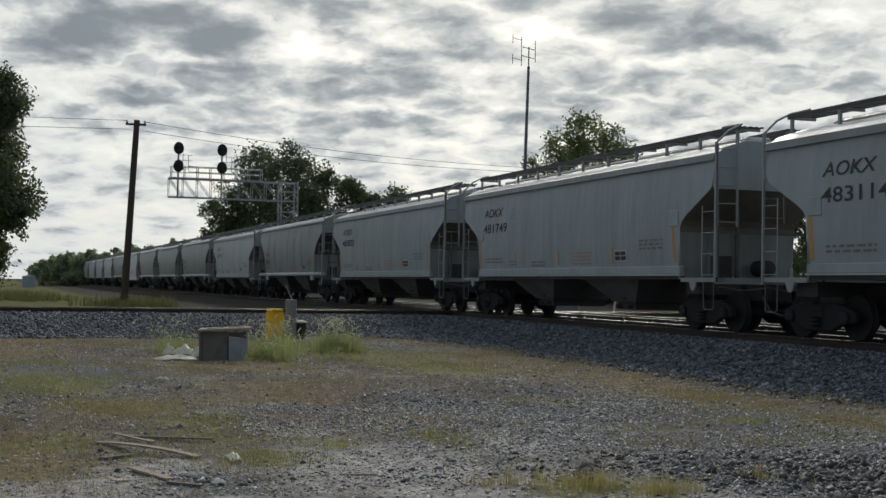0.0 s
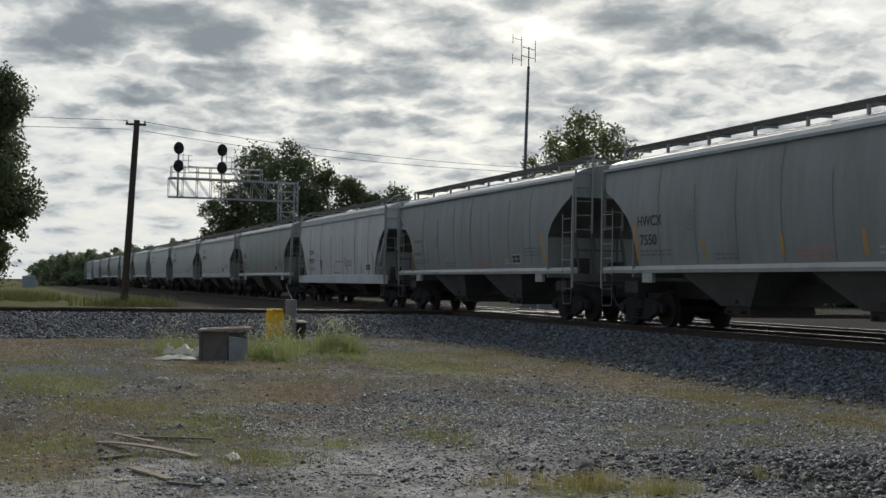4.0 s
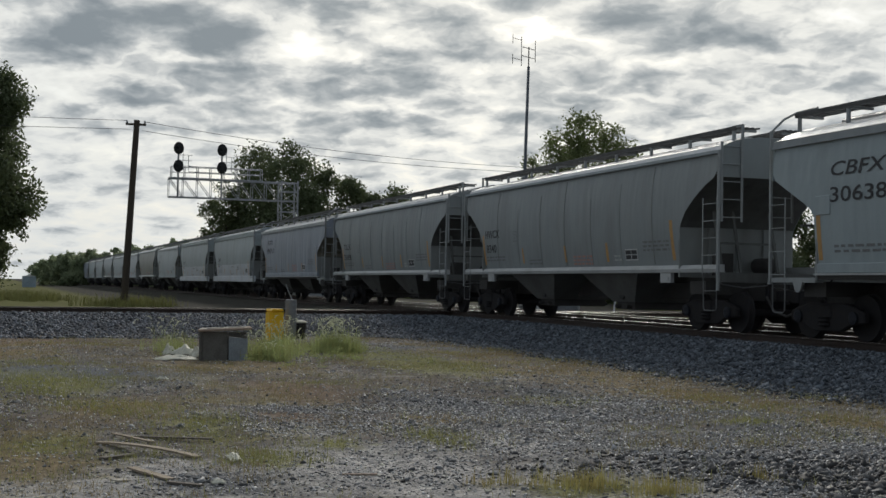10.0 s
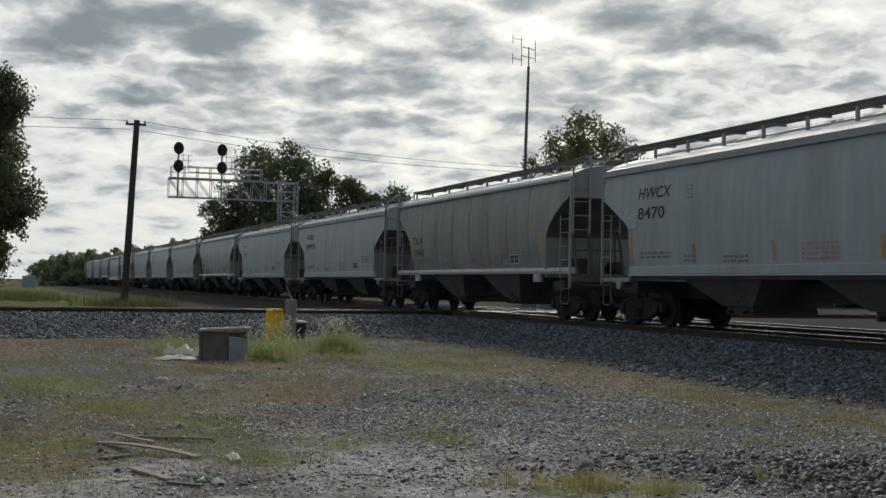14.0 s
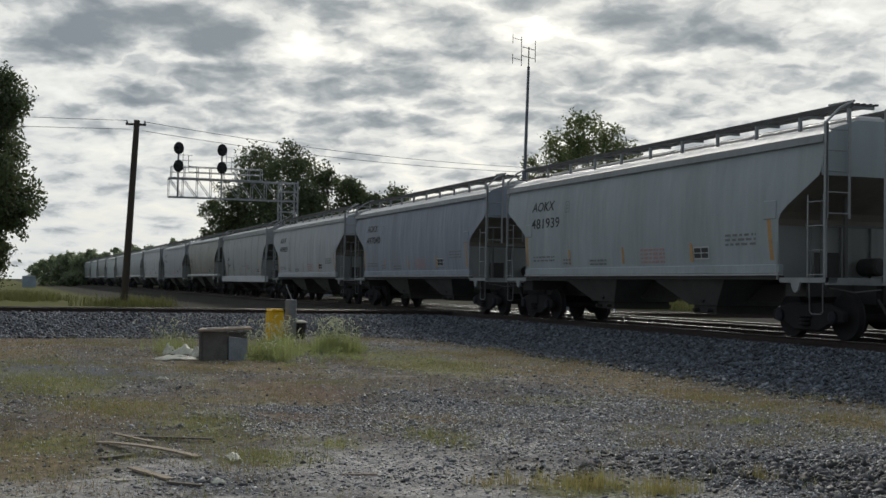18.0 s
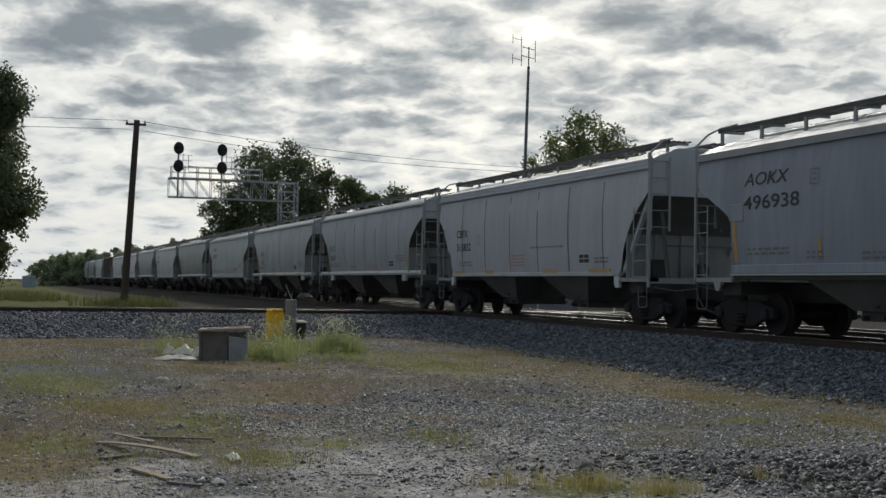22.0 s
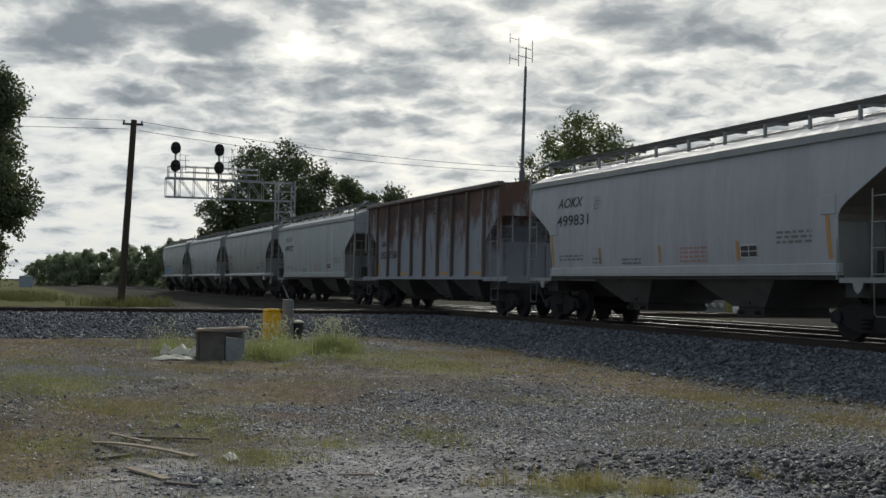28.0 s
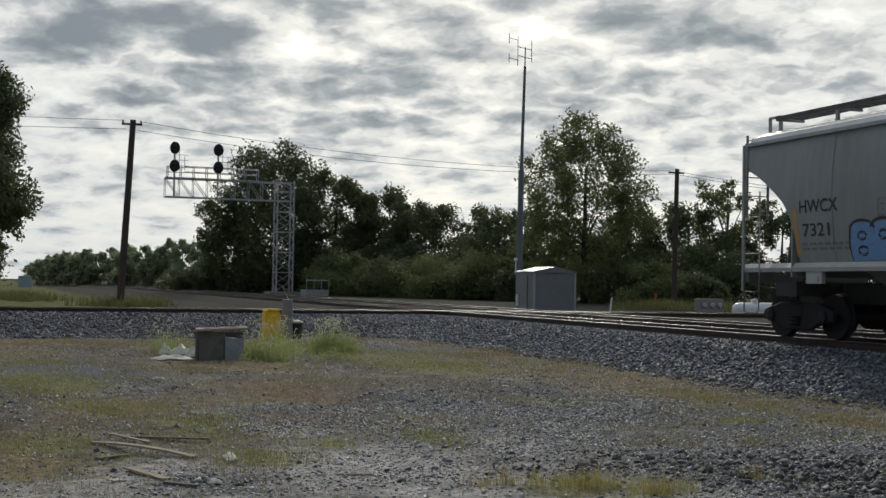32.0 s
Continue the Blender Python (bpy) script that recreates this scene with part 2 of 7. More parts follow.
DIRT = (0.12, 0.105, 0.085)
M = dict(
    grey=car_paint("grey_paint", (0.362, 0.416, 0.436), DIRT, 0.26),
    cool=car_paint("cool_grey_paint", (0.405, 0.447, 0.478), DIRT, 0.26),
    dull=car_paint("dull_white_paint", (0.35, 0.375, 0.40), DIRT, 0.35),
    pale=car_paint("pale_paint", (0.46, 0.49, 0.53), DIRT, 0.22),
    blue=car_paint("bluish_paint", (0.30, 0.335, 0.40), DIRT, 0.28),
    warm=car_paint("warm_grey_paint", (0.297, 0.323, 0.330), DIRT, 0.30),
    worn=car_paint("worn_grey_paint", (0.315, 0.315, 0.29), DIRT, 0.48),
    mint=car_paint("green_grey_paint", (0.395, 0.448, 0.472), DIRT, 0.24),
    white=car_paint("white_paint", (0.58, 0.61, 0.66), (0.30, 0.22, 0.14), 0.30),
    sill=car_paint("sill_paint", (0.50, 0.51, 0.51), DIRT, 0.35),
    # Roofs: sky light and highlights from above are put into this pale paint.
    roof=car_paint("skylit_roof_paint", (0.74, 0.74, 0.74), DIRT, 0.25),
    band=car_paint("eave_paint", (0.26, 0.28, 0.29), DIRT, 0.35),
    # Grime, lightened so that veiling glare over the deep shadow is in the colour.
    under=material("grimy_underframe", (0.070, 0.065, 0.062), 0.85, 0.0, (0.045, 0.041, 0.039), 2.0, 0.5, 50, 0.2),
    hopper=material("dark_grey_hopper", (0.145, 0.148, 0.142), 0.8, 0.0, (0.085, 0.078, 0.070), 1.2, 0.6, 40, 0.1),
    # Slope sheets: the shade of their downward face is put into this dull paint.
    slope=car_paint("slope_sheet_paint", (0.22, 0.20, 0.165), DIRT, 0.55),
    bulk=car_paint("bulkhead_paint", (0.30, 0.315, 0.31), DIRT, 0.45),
    # Ends of round and deep cars: deeper shade painted in, with dirt streaks.
    end=car_paint("shaded_end_paint", (0.14, 0.143, 0.138), (0.05, 0.045, 0.04), 0.75),
    grate=material("galvanised_grating", (0.13, 0.13, 0.13), 0.65, 0.2, (0.08, 0.078, 0.075), 4.0, 0.5, 60, 0.1),
    ladder=material("ladder_paint", (0.34, 0.36, 0.365), 0.6, 0.0, (0.25, 0.26, 0.26), 3.0, 0.5, 60, 0.05),
    step=material("grimy_step_paint", (0.17, 0.175, 0.175), 0.7, 0.0, (0.10, 0.10, 0.10), 3.0, 0.5, 60, 0.05),
    iron=material("cast_iron", (0.032, 0.032, 0.036), 0.88, 0.0, (0.042, 0.037, 0.035), 5.0, 0.6, 60, 0.2, spec=0.12),
    hub=material("blue_grey_cap", (0.034, 0.038, 0.048), 0.75, 0.0, (0.03, 0.03, 0.034), 8, 0.5, spec=0.15),
    tread=material("bright_steel", (0.80, 0.80, 0.80), 0.22, 1.0, (0.7, 0.69, 0.68), 8, 0.5, 80, 0.02),
    white_ink=material("white_lettering", (0.62, 0.63, 0.64), 0.6, 0, (0.5, 0.5, 0.5), 9, 0.6, 60, 0.0),
    ink=material("black_lettering", (0.018, 0.019, 0.022), 0.6, 0, (0.04, 0.04, 0.045), 9, 0.6, 60, 0.0),
    ink_grey=material("faded_lettering", (0.14, 0.145, 0.15), 0.6, 0, (0.22, 0.22, 0.22), 9, 0.6, 60, 0.0),
    ink_red=material("faded_red_lettering", (0.42, 0.17, 0.14), 0.6, 0, (0.50, 0.30, 0.27), 9, 0.6, 60, 0.0),
    orange=material("orange_reflector", (0.56, 0.31, 0.085), 0.5, 0, (0.42, 0.24, 0.10), 6, 0.5, 60, 0.0),
    blue_spray=material("blue_spray_paint", (0.13, 0.27, 0.54), 0.5, 0, (0.18, 0.33, 0.60), 5, 0.5, 60, 0.0),
    rust=rusted("rusted_paint"),
    post_rust=car_paint("dark_rusted_steel", (0.115, 0.085, 0.075), (0.20, 0.19, 0.20), 0.7),
)


# ---- mesh helpers ----
def part(name, bm, mat, parent=None, label=""):
    """One mesh object from a bmesh, or from ready mesh data, under a thing or a part."""
    if isinstance(bm, bmesh.types.BMesh):
        data = bpy.data.meshes.new(name)
        bm.to_mesh(data)
        bm.free()
    else:
        data = bm
    if not data.materials:
        data.materials.append(mat)
    ob = new(name, data)
    ob.parent = parent
    if label:
        tagged(ob, label)
    return ob


def empty(name, label, category, group="", m=None):
    ob = new(name)
    ob.empty_display_size = 0.2
    if m is not None:
        ob.matrix_basis = m
    return tagged(ob, label, category, group)


def hexa(bm, pts):
    """A six-sided solid from its four lower and four upper corners, both in the same order round."""
    v = [bm.verts.new(p) for p in pts]
    for f in ((3, 2, 1, 0), (4, 5, 6, 7), (0, 1, 5, 4), (1, 2, 6, 5), (2, 3, 7, 6), (3, 0, 4, 7)):
        bm.faces.new([v[i] for i in f])


def box(bm, x0, x1, y0, y1, z0, z1):
    x0, x1, y0, y1, z0, z1 = min(x0, x1), max(x0, x1), min(y0, y1), max(y0, y1), min(z0, z1), max(z0, z1)
    hexa(bm, [(x0, y0, z0), (x1, y0, z0), (x1, y1, z0), (x0, y1, z0), (x0, y0, z1), (x1, y0, z1), (x1, y1, z1), (x0, y1, z1)])


def rod(bm, p, q, r, n=6, r2=None):
    """A round bar from p to q."""
    p, q = Vector(p), Vector(q)
    d = (q - p).normalized()
    a = d.orthogonal().normalized()
    b = d.cross(a)
    r2 = r if r2 is None else r2
    rings = []
    for c, rr in ((p, r), (q, r2)):
        rings.append([bm.verts.new(c + a * rr * math.cos(t) + b * rr * math.sin(t)) for t in [2 * math.pi * i / n for i in range(n)]])
    for i in range(n):
        j = (i + 1) % n
        bm.faces.new((rings[0][i], rings[0][j], rings[1][j], rings[1][i]))
    bm.faces.new(rings[0][::-1])
    bm.faces.new(rings[1])


def bar(bm, p, q, w, h):
    """A square bar from p to q."""
    p, q = Vector(p), Vector(q)
    d = (q - p).normalized()
    a = d.cross(Vector((0, 0, 1)))
    a = Vector((1, 0, 0)) if a.length < 0.01 else a.normalized()
    b = a.cross(d)
    pts = []
    for c in (p, q):
        pts.append([c + a * sx * w / 2 + b * sz * h / 2 for sx, sz in ((-1, -1), (1, -1), (1, 1), (-1, 1))])
    hexa(bm, pts[0] + pts[1])


def pipe(bm, pts, r, n=6):
    for p, q in zip(pts, pts[1:]):
        rod(bm, p, q, r, n)


def lathe(bm, profile, centre=(0, 0, 0), axis="z", n=16):
    """A turned solid from (radius, height) pairs."""
    cx, cy, cz = centre
    rings = []
    for r, h in profile:
        ring = []
        for i in range(n):
            t = 2 * math.pi * i / n
            u, v = r * math.cos(t), r * math.sin(t)
            p = {"z": (cx + u, cy + v, cz + h), "y": (cx + u, cy + h, cz - v), "x": (cx + h, cy + u, cz + v)}[axis]
            ring.append(bm.verts.new(p))
        rings.append(ring)
    for a, b in zip(rings, rings[1:]):
        for i in range(n):
            j = (i + 1) % n
            bm.faces.new((a[i], a[j], b[j], b[i]))
    bm.faces.new(rings[0][::-1])
    bm.faces.new(rings[-1])


def extrude_poly(bm, pts, lo, hi, axis="y"):
    """A flat outline of (a, b) pairs given a thickness along an axis."""
    def at(a, b, c):
        return {"y": (a, c, b), "x": (c, a, b), "z": (a, b, c)}[axis]
    p = [bm.verts.new(at(a, b, lo)) for a, b in pts]
    q = [bm.verts.new(at(a, b, hi)) for a, b in pts]
    n = len(pts)
    for i in range(n):
        j = (i + 1) % n
        bm.faces.new((p[i], p[j], q[j], q[i]))
    bm.faces.new(p[::-1])
    bm.faces.new(q)
    bmesh.ops.recalc_face_normals(bm, faces=bm.faces[:])


def soft(bm, width, segments=2):
    bmesh.ops.bevel(bm, geom=bm.edges[:], offset=width, segments=segments, affect="EDGES", clamp_overlap=True)
    return bm


def smooth(ob, angle=40):
    ob.data.shade_smooth()
    ob.data.set_sharp_from_angle(angle=radians(angle))
    return ob


def raw_mesh(name, verts, faces, mat):
    data = bpy.data.meshes.new(name)
    verts, faces = np.asarray(verts, np.float32), np.asarray(faces, np.int32)
    k = faces.shape[1]
    data.vertices.add(len(verts))
    data.vertices.foreach_set("co", verts.ravel())
    data.loops.add(faces.size)
    data.loops.foreach_set("vertex_index", faces.ravel())
    data.polygons.add(len(faces))
    data.polygons.foreach_set("loop_start", np.arange(0, faces.size, k, dtype=np.int32))
    data.update(calc_edges=True)
    data.materials.append(mat)
    return data


def fbm(x, y, seed=0.0):
    """Cheap smooth noise on arrays, about -1 to 1."""
    out = np.zeros_like(x)
    for i, (f, a) in enumerate(((0.11, 0.5), (0.29, 0.28), (0.73, 0.15), (1.9, 0.08))):
        s = seed + i * 3.7
        out += a * (np.sin(x * f * 2.1 + s + 1.3 * np.sin(y * f * 1.7 + s * 2)) + np.sin(y * f * 2.3 + s * 1.4 + 1.1 * np.sin(x * f * 1.9 - s)))
    return out


# ---- ground ----
def ramp_up(a, a0, a1, lo, hi):
    t = np.clip((a - a0) / (a1 - a0), 0, 1)
    return lo + (hi - lo) * (t * t * (3 - 2 * t) * 0.5 + t * 0.5)


CROSS_X = -44.75  # the crossing line's centre


def ground_height(x, y):
    x, y = np.asarray(x, float), np.asarray(y, float)
    west = np.clip((CROSS_X - 2 - x) / 4, 0, 1)
    base = -0.65 + west * 0.17 + np.clip((y - 6) / 4, 0, 1) * 0.25
    base = base + (0.045 * fbm(x * 1.3, y * 1.3, 2.0) + 0.016 * fbm(x * 5.5, y * 5.5, 8.0)) * np.clip(-(y + 4) / 2, 0, 1)
    main = np.where(y < 2, ramp_up(y, -4.5, -1.75, -5.0, 0), ramp_up(-y, -8.6, -5.7, -5.0, 0))
    z_main = np.where(y < 2, ramp_up(y, -4.5, -1.75, -0.70, -0.165), ramp_up(-y, -8.8, -5.7, -0.45, -0.165))
    z_main = np.where(main <= -5.0, -9, z_main)
    d = x - CROSS_X
    z_cross = np.where(d > 0, ramp_up(-d, -8.5, -1.75, -0.72, -0.165), ramp_up(d, -5.0, -1.75, -0.52, -0.165))
    z_cross = np.where((d > 8.5) | (d < -5.0), -9, z_cross)
    return np.maximum(base, np.maximum(z_main, z_cross))


def steps(fine_lo, fine_hi, step, reach_lo, reach_hi, grow=1.25):
    a = list(np.arange(fine_lo, fine_hi + 0.001, step))
    s, v = step, a[-1]
    while v < reach_hi:
        s *= grow
        v += s
        a.append(v)
    s, v, low = step, a[0], []
    while v > reach_lo:
        s *= grow
        v -= s
        low.append(v)
    return np.array(low[::-1] + a)


# Patches of the yard's surface: place, reach along and across.
PATCHES = dict(
    brown=[(-16.4, -15.4, 1.6, 0.9), (-12.3, -16.4, 1.6, 0.55), (-29.4, -6.5, 5.8, 1.9), (-21.6, -6.8, 2.8, 1.6), (-25.4, -12.2, 3.7, 1.7), (-30, -16.8, 3.5, 1.2), (-14.8, -11.6, 0.7, 0.5), (-13.2, -6.9, 1.6, 0.9), (-16.8, -7.0, 1.6, 0.9), (-19.5, -6.4, 2.0, 0.8)],
    green=[(-22.3, -16.3, 2.6, 0.8), (-19.9, -15.6, 1.5, 0.6), (-14.4, -14.5, 1.2, 0.4), (-11.6, -14.3, 0.7, 0.2), (-12.4, -13.4, 0.35, 0.3), (-12.7, -12.2, 0.7, 0.22), (-28.0, -8.9, 4.0, 1.1), (-13.2, -8.2, 0.3, 0.35), (-16.7, -9.0, 0.8, 0.5), (-9.1, -12.1, 0.5, 0.6), (-23.5, -8.4, 2.5, 0.9), (-13.2, -16.2, 0.7, 0.4)],
    rust=[(-18.9, -12.4, 1.8, 1.0), (-33.5, -15.9, 4.0, 1.5), (-12.4, -8.6, 1.6, 0.5), (-15.2, -13.2, 0.8, 0.4)],
    # Dark gravel; those towards the right also paint in the weaker sun glare there.
    dark=[(-16.5, -13.0, 0.7, 0.5), (-17.4, -10.9, 1.6, 0.6), (-20.4, -14.5, 0.7, 0.5), (-11.7, -9.8, 1.2, 1.3), (-10.3, -14.9, 0.6, 0.5), (-9.0, -9.6, 1.6, 1.2), (-22.2, -12.8, 1.0, 0.5), (-15.0, -10.2, 1.2, 0.9), (-14.0, -8.2, 1.8, 0.8), (-10.4, -8.5, 1.5, 1.3), (-9.4, -10.4, 0.9, 0.8), (-12.2, -7.6, 1.6, 0.7), (-17.6, -8.6, 1.6, 0.6)],
    pale=[(-10.6, -13.4, 1.4, 0.9), (-9.6, -13.0, 0.9, 0.6), (-13.6, -13.4, 0.8, 0.45), (-20.5, -8.2, 0.9, 0.35), (-12.0, -11.6, 1.0, 0.4), (-11.3, -15.4, 0.6, 0.5)],
)


def patch_at(kind, x, y):
    """How strongly a kind of patch covers a place, 0 to about 1."""
    return sum(np.exp(-((x - a) / c) ** 2 - ((y - b) / d) ** 2) for a, b, c, d in PATCHES[kind])


def ground_material():
    """Gravelly dirt, brown moss, thin grass and crushed stone, each in its own patches."""
    m = material("yard_ground", (0.185, 0.160, 0.143), 0.95, 0, (0.098, 0.086, 0.078), 1.1, 0.5, 26.0, 0.6, world_space=True, speckle=0.5, spec=0.02)
    n, l = m.node_tree.nodes, m.node_tree.links
    b = n["Principled BSDF"]
    earth = b.inputs["Base Color"].links[0].from_socket
    pos = n.new("ShaderNodeNewGeometry").outputs["Position"]
    sep = n.new("ShaderNodeSeparateXYZ")
    l.new(pos, sep.inputs[0])

    def nz(scale, detail=6.0, rough=0.65, shift=0.0):
        v = n.new("ShaderNodeVectorMath")
        l.new(pos, v.inputs[0])
        v.inputs[1].default_value = (shift, shift * 0.7, 0)
        t = node(n, "ShaderNodeTexNoise", Scale=scale, Detail=detail, Roughness=rough)
        l.new(v.outputs[0], t.inputs["Vector"])
        return t.outputs["Fac"]

    def span(value, a, c, lo=0.0, hi=1.0):
        r = n.new("ShaderNodeMapRange")
        l.new(value, r.inputs["Value"])
        for k, q in (("From Min", a), ("From Max", c), ("To Min", lo), ("To Max", hi)):
            r.inputs[k].default_value = q
        return r.outputs[0]

    def blend(f, a, c):
        x = n.new("ShaderNodeMix")
        x.data_type = "RGBA"
        l.new(f, x.inputs["Factor"])
        for k, q in (("A", a), ("B", c)):
            if isinstance(q, tuple):
                x.inputs[k].default_value = (*q, 1)
            else:
                l.new(q, x.inputs[k])
        return x.outputs["Result"]

    def calc(op, a, c):
        x = n.new("ShaderNodeMath")
        x.operation = op
        for k, q in enumerate((a, c)):
            if isinstance(q, (int, float)):
                x.inputs[k].default_value = q
            else:
                l.new(q, x.inputs[k])
        return x.outputs[0]

    def pebbles(scale, dark, pale):
        t = node(n, "ShaderNodeTexVoronoi", Scale=scale)
        l.new(pos, t.inputs["Vector"])
        return blend(t.outputs["Color"], dark, pale)

    wob = node(n, "ShaderNodeTexNoise", Scale=1.7, Detail=5.0, Roughness=0.7)
    l.new(pos, wob.inputs["Vector"])
    stir = n.new("ShaderNodeVectorMath")
    stir.operation = "MULTIPLY_ADD"
    l.new(wob.outputs["Color"], stir.inputs[0])
    stir.inputs[1].default_value = (1.6, 1.1, 0)
    l.new(pos, stir.inputs[2])

    def patch(kind, seed):
        all_ = None
        for cx, cy, rx, ry in PATCHES[kind]:
            d = n.new("ShaderNodeVectorMath")
            d.operation = "MULTIPLY_ADD"
            l.new(stir.outputs[0], d.inputs[0])
            d.inputs[1].default_value = (1 / rx, 1 / ry, 0)
            d.inputs[2].default_value = (-(cx + 0.8) / rx, -(cy + 0.55) / ry, 0)
            q = n.new("ShaderNodeVectorMath")
            q.operation = "DOT_PRODUCT"
            l.new(d.outputs[0], q.inputs[0])
            l.new(d.outputs[0], q.inputs[1])
            g = calc("POWER", 2.718, calc("MULTIPLY", q.outputs["Value"], -1.0))
            all_ = g if all_ is None else calc("ADD", all_, g)
        ragged = calc("MULTIPLY", calc("SUBTRACT", nz(4.0, 9.0, 0.8, seed), 0.5), 2.6)
        return span(calc("ADD", all_, ragged), 0.18, 0.80, 0.0, 0.90)

    # Trodden gravel and grit, most of it near the eye.
    gravel = blend(nz(2.4, 4.0, 0.7, 3.0), pebbles(46.0, (0.17, 0.165, 0.163), (0.47, 0.462, 0.455)), pebbles(75.0, (0.25, 0.235, 0.22), (0.52, 0.495, 0.47)))
    close = span(sep.outputs[0], -17.0, -10.5, -0.08, 0.10)
    where = span(calc("ADD", nz(0.33, 7.0, 0.72), close), 0.46, 0.62)
    low = blend(where, earth, gravel)
    low = blend(patch("rust", 13.0), low, blend(nz(30.0, 4.0, 0.7), (0.145, 0.108, 0.080), (0.270, 0.195, 0.140)))
    # Dark gravel, and the dimmer right of the yard put into the colour.
    low = blend(patch("dark", 17.0), low, pebbles(40.0, (0.060, 0.062, 0.070), (0.22, 0.225, 0.24)))
    low = blend(patch("pale", 21.0), low, blend(nz(48.0, 4.0, 0.75), (0.28, 0.265, 0.258), (0.56, 0.535, 0.52)))
    # Moss and thin grass, yellow-brown to green.
    tan = blend(nz(40.0, 4.0, 0.75), (0.155, 0.122, 0.080), (0.33, 0.262, 0.160))
    moss = blend(nz(42.0, 4.0, 0.75, 9.0), (0.125, 0.124, 0.062), (0.31, 0.30, 0.145))
    low = blend(span(nz(0.42, 8.0, 0.74, 11.0), 0.52, 0.64, 0.0, 0.75), low, blend(nz(0.55, 5.0, 0.7, 40.0), tan, moss))
    low = blend(patch("brown", 5.0), low, tan)
    low = blend(patch("green", 9.0), low, moss)
    # Grit over everything.
    grit = n.new("ShaderNodeMix")
    grit.data_type, grit.blend_type = "RGBA", "MULTIPLY"
    grit.inputs["Factor"].default_value = 1.0
    l.new(low, grit.inputs["A"])
    l.new(blend(nz(110.0, 2.0, 0.6, 2.0), pebbles(62.0, (0.30, 0.30, 0.31), (1.75, 1.75, 1.72)), pebbles(30.0, (0.42, 0.42, 0.43), (1.60, 1.60, 1.58))), grit.inputs["B"])
    # Blotches a hand's breadth to a stride across: damp, worn and dusty spots.
    blotch = n.new("ShaderNodeMix")
    blotch.data_type, blotch.blend_type = "RGBA", "MULTIPLY"
    blotch.inputs["Factor"].default_value = 1.0
    l.new(grit.outputs["Result"], blotch.inputs["A"])
    l.new(blend(span(nz(5.5, 6.0, 0.78, 61.0), 0.36, 0.66), (0.56, 0.57, 0.60), (1.30, 1.28, 1.24)), blotch.inputs["B"])
    low = blotch.outputs["Result"]
    # Crushed stone where the bank rises, darker beyond the crossing line and behind the tracks.
    dark_stone = blend(span(nz(0.12, 6.0, 0.7, 31.0), 0.5, 0.62), pebbles(14.0, (0.034, 0.032, 0.030), (0.095, 0.088, 0.080)), (0.075, 0.078, 0.042))
    # The crossing bank's side away from the sun is darkened in the colour.
    stone = blend(span(sep.outputs[0], -47.5, -46.0), pebbles(12.0, (0.034, 0.033, 0.028), (0.095, 0.090, 0.078)), blend(span(sep.outputs[0], -37.5, -34.5), pebbles(17.0, (0.04, 0.043, 0.05), (0.14, 0.15, 0.17)), pebbles(17.0, (0.08, 0.088, 0.105), (0.20, 0.215, 0.245))))
    stone = blend(span(sep.outputs[1], 5.2, 6.4), stone, dark_stone)
    hh = calc("ADD", calc("MULTIPLY", nz(0.8, 5.0, 0.7, 5.0), 0.16), sep.outputs[2])
    both = calc("MAXIMUM", calc("MAXIMUM", span(hh, -0.555, -0.50), span(sep.outputs[1], 8.0, 11.0)), span(sep.outputs[0], -46.0, -50.0))
    ground_ = blend(both, low, stone)
    verge_ = calc("MULTIPLY", span(sep.outputs[0], -52.0, -56.0), span(calc("ADD", sep.outputs[1], calc("MULTIPLY", nz(0.35, 6.0, 0.7, 3.0), 6.0)), -5.5, -7.5))
    l.new(blend(verge_, ground_, blend(nz(1.2, 6.0, 0.75), (0.085, 0.085, 0.040), (0.185, 0.185, 0.075))), b.inputs["Base Color"])
    return m


gx = steps(-47, -5, 0.17, -2600, 2600, 1.2)
gy = steps(-20.5, -0.5, 0.15, -2600, 2600, 1.2)
GX, GY = np.meshgrid(gx, gy, indexing="ij")
GZ = ground_height(GX, GY)
far = np.hypot(GX + 30, GY + 5) > 400
GZ = np.where(far, -0.5, GZ)


def ground_z(x, y):
    """The height of the ground sheet itself, between its corners."""
    x, y = np.asarray(x, float), np.asarray(y, float)
    i = np.clip(np.searchsorted(gx, x) - 1, 0, len(gx) - 2)
    j = np.clip(np.searchsorted(gy, y) - 1, 0, len(gy) - 2)
    a, b = (x - gx[i]) / (gx[i + 1] - gx[i]), (y - gy[j]) / (gy[j + 1] - gy[j])
    return (GZ[i, j] * (1 - a) + GZ[i + 1, j] * a) * (1 - b) + (GZ[i, j + 1] * (1 - a) + GZ[i + 1, j + 1] * a) * b


idx = np.arange(GX.size).reshape(GX.shape)
quads = np.stack([idx[:-1, :-1], idx[1:, :-1], idx[1:, 1:], idx[:-1, 1:]], -1).reshape(-1, 4)
ground = new("ground", raw_mesh("ground", np.stack([GX, GY, GZ], -1).reshape(-1, 3), quads, ground_material()))
tagged(ground, "brown dirt yard with thin dry grass, gravel and stone banks", "ground", kind="structure")
ground.data.shade_smooth()


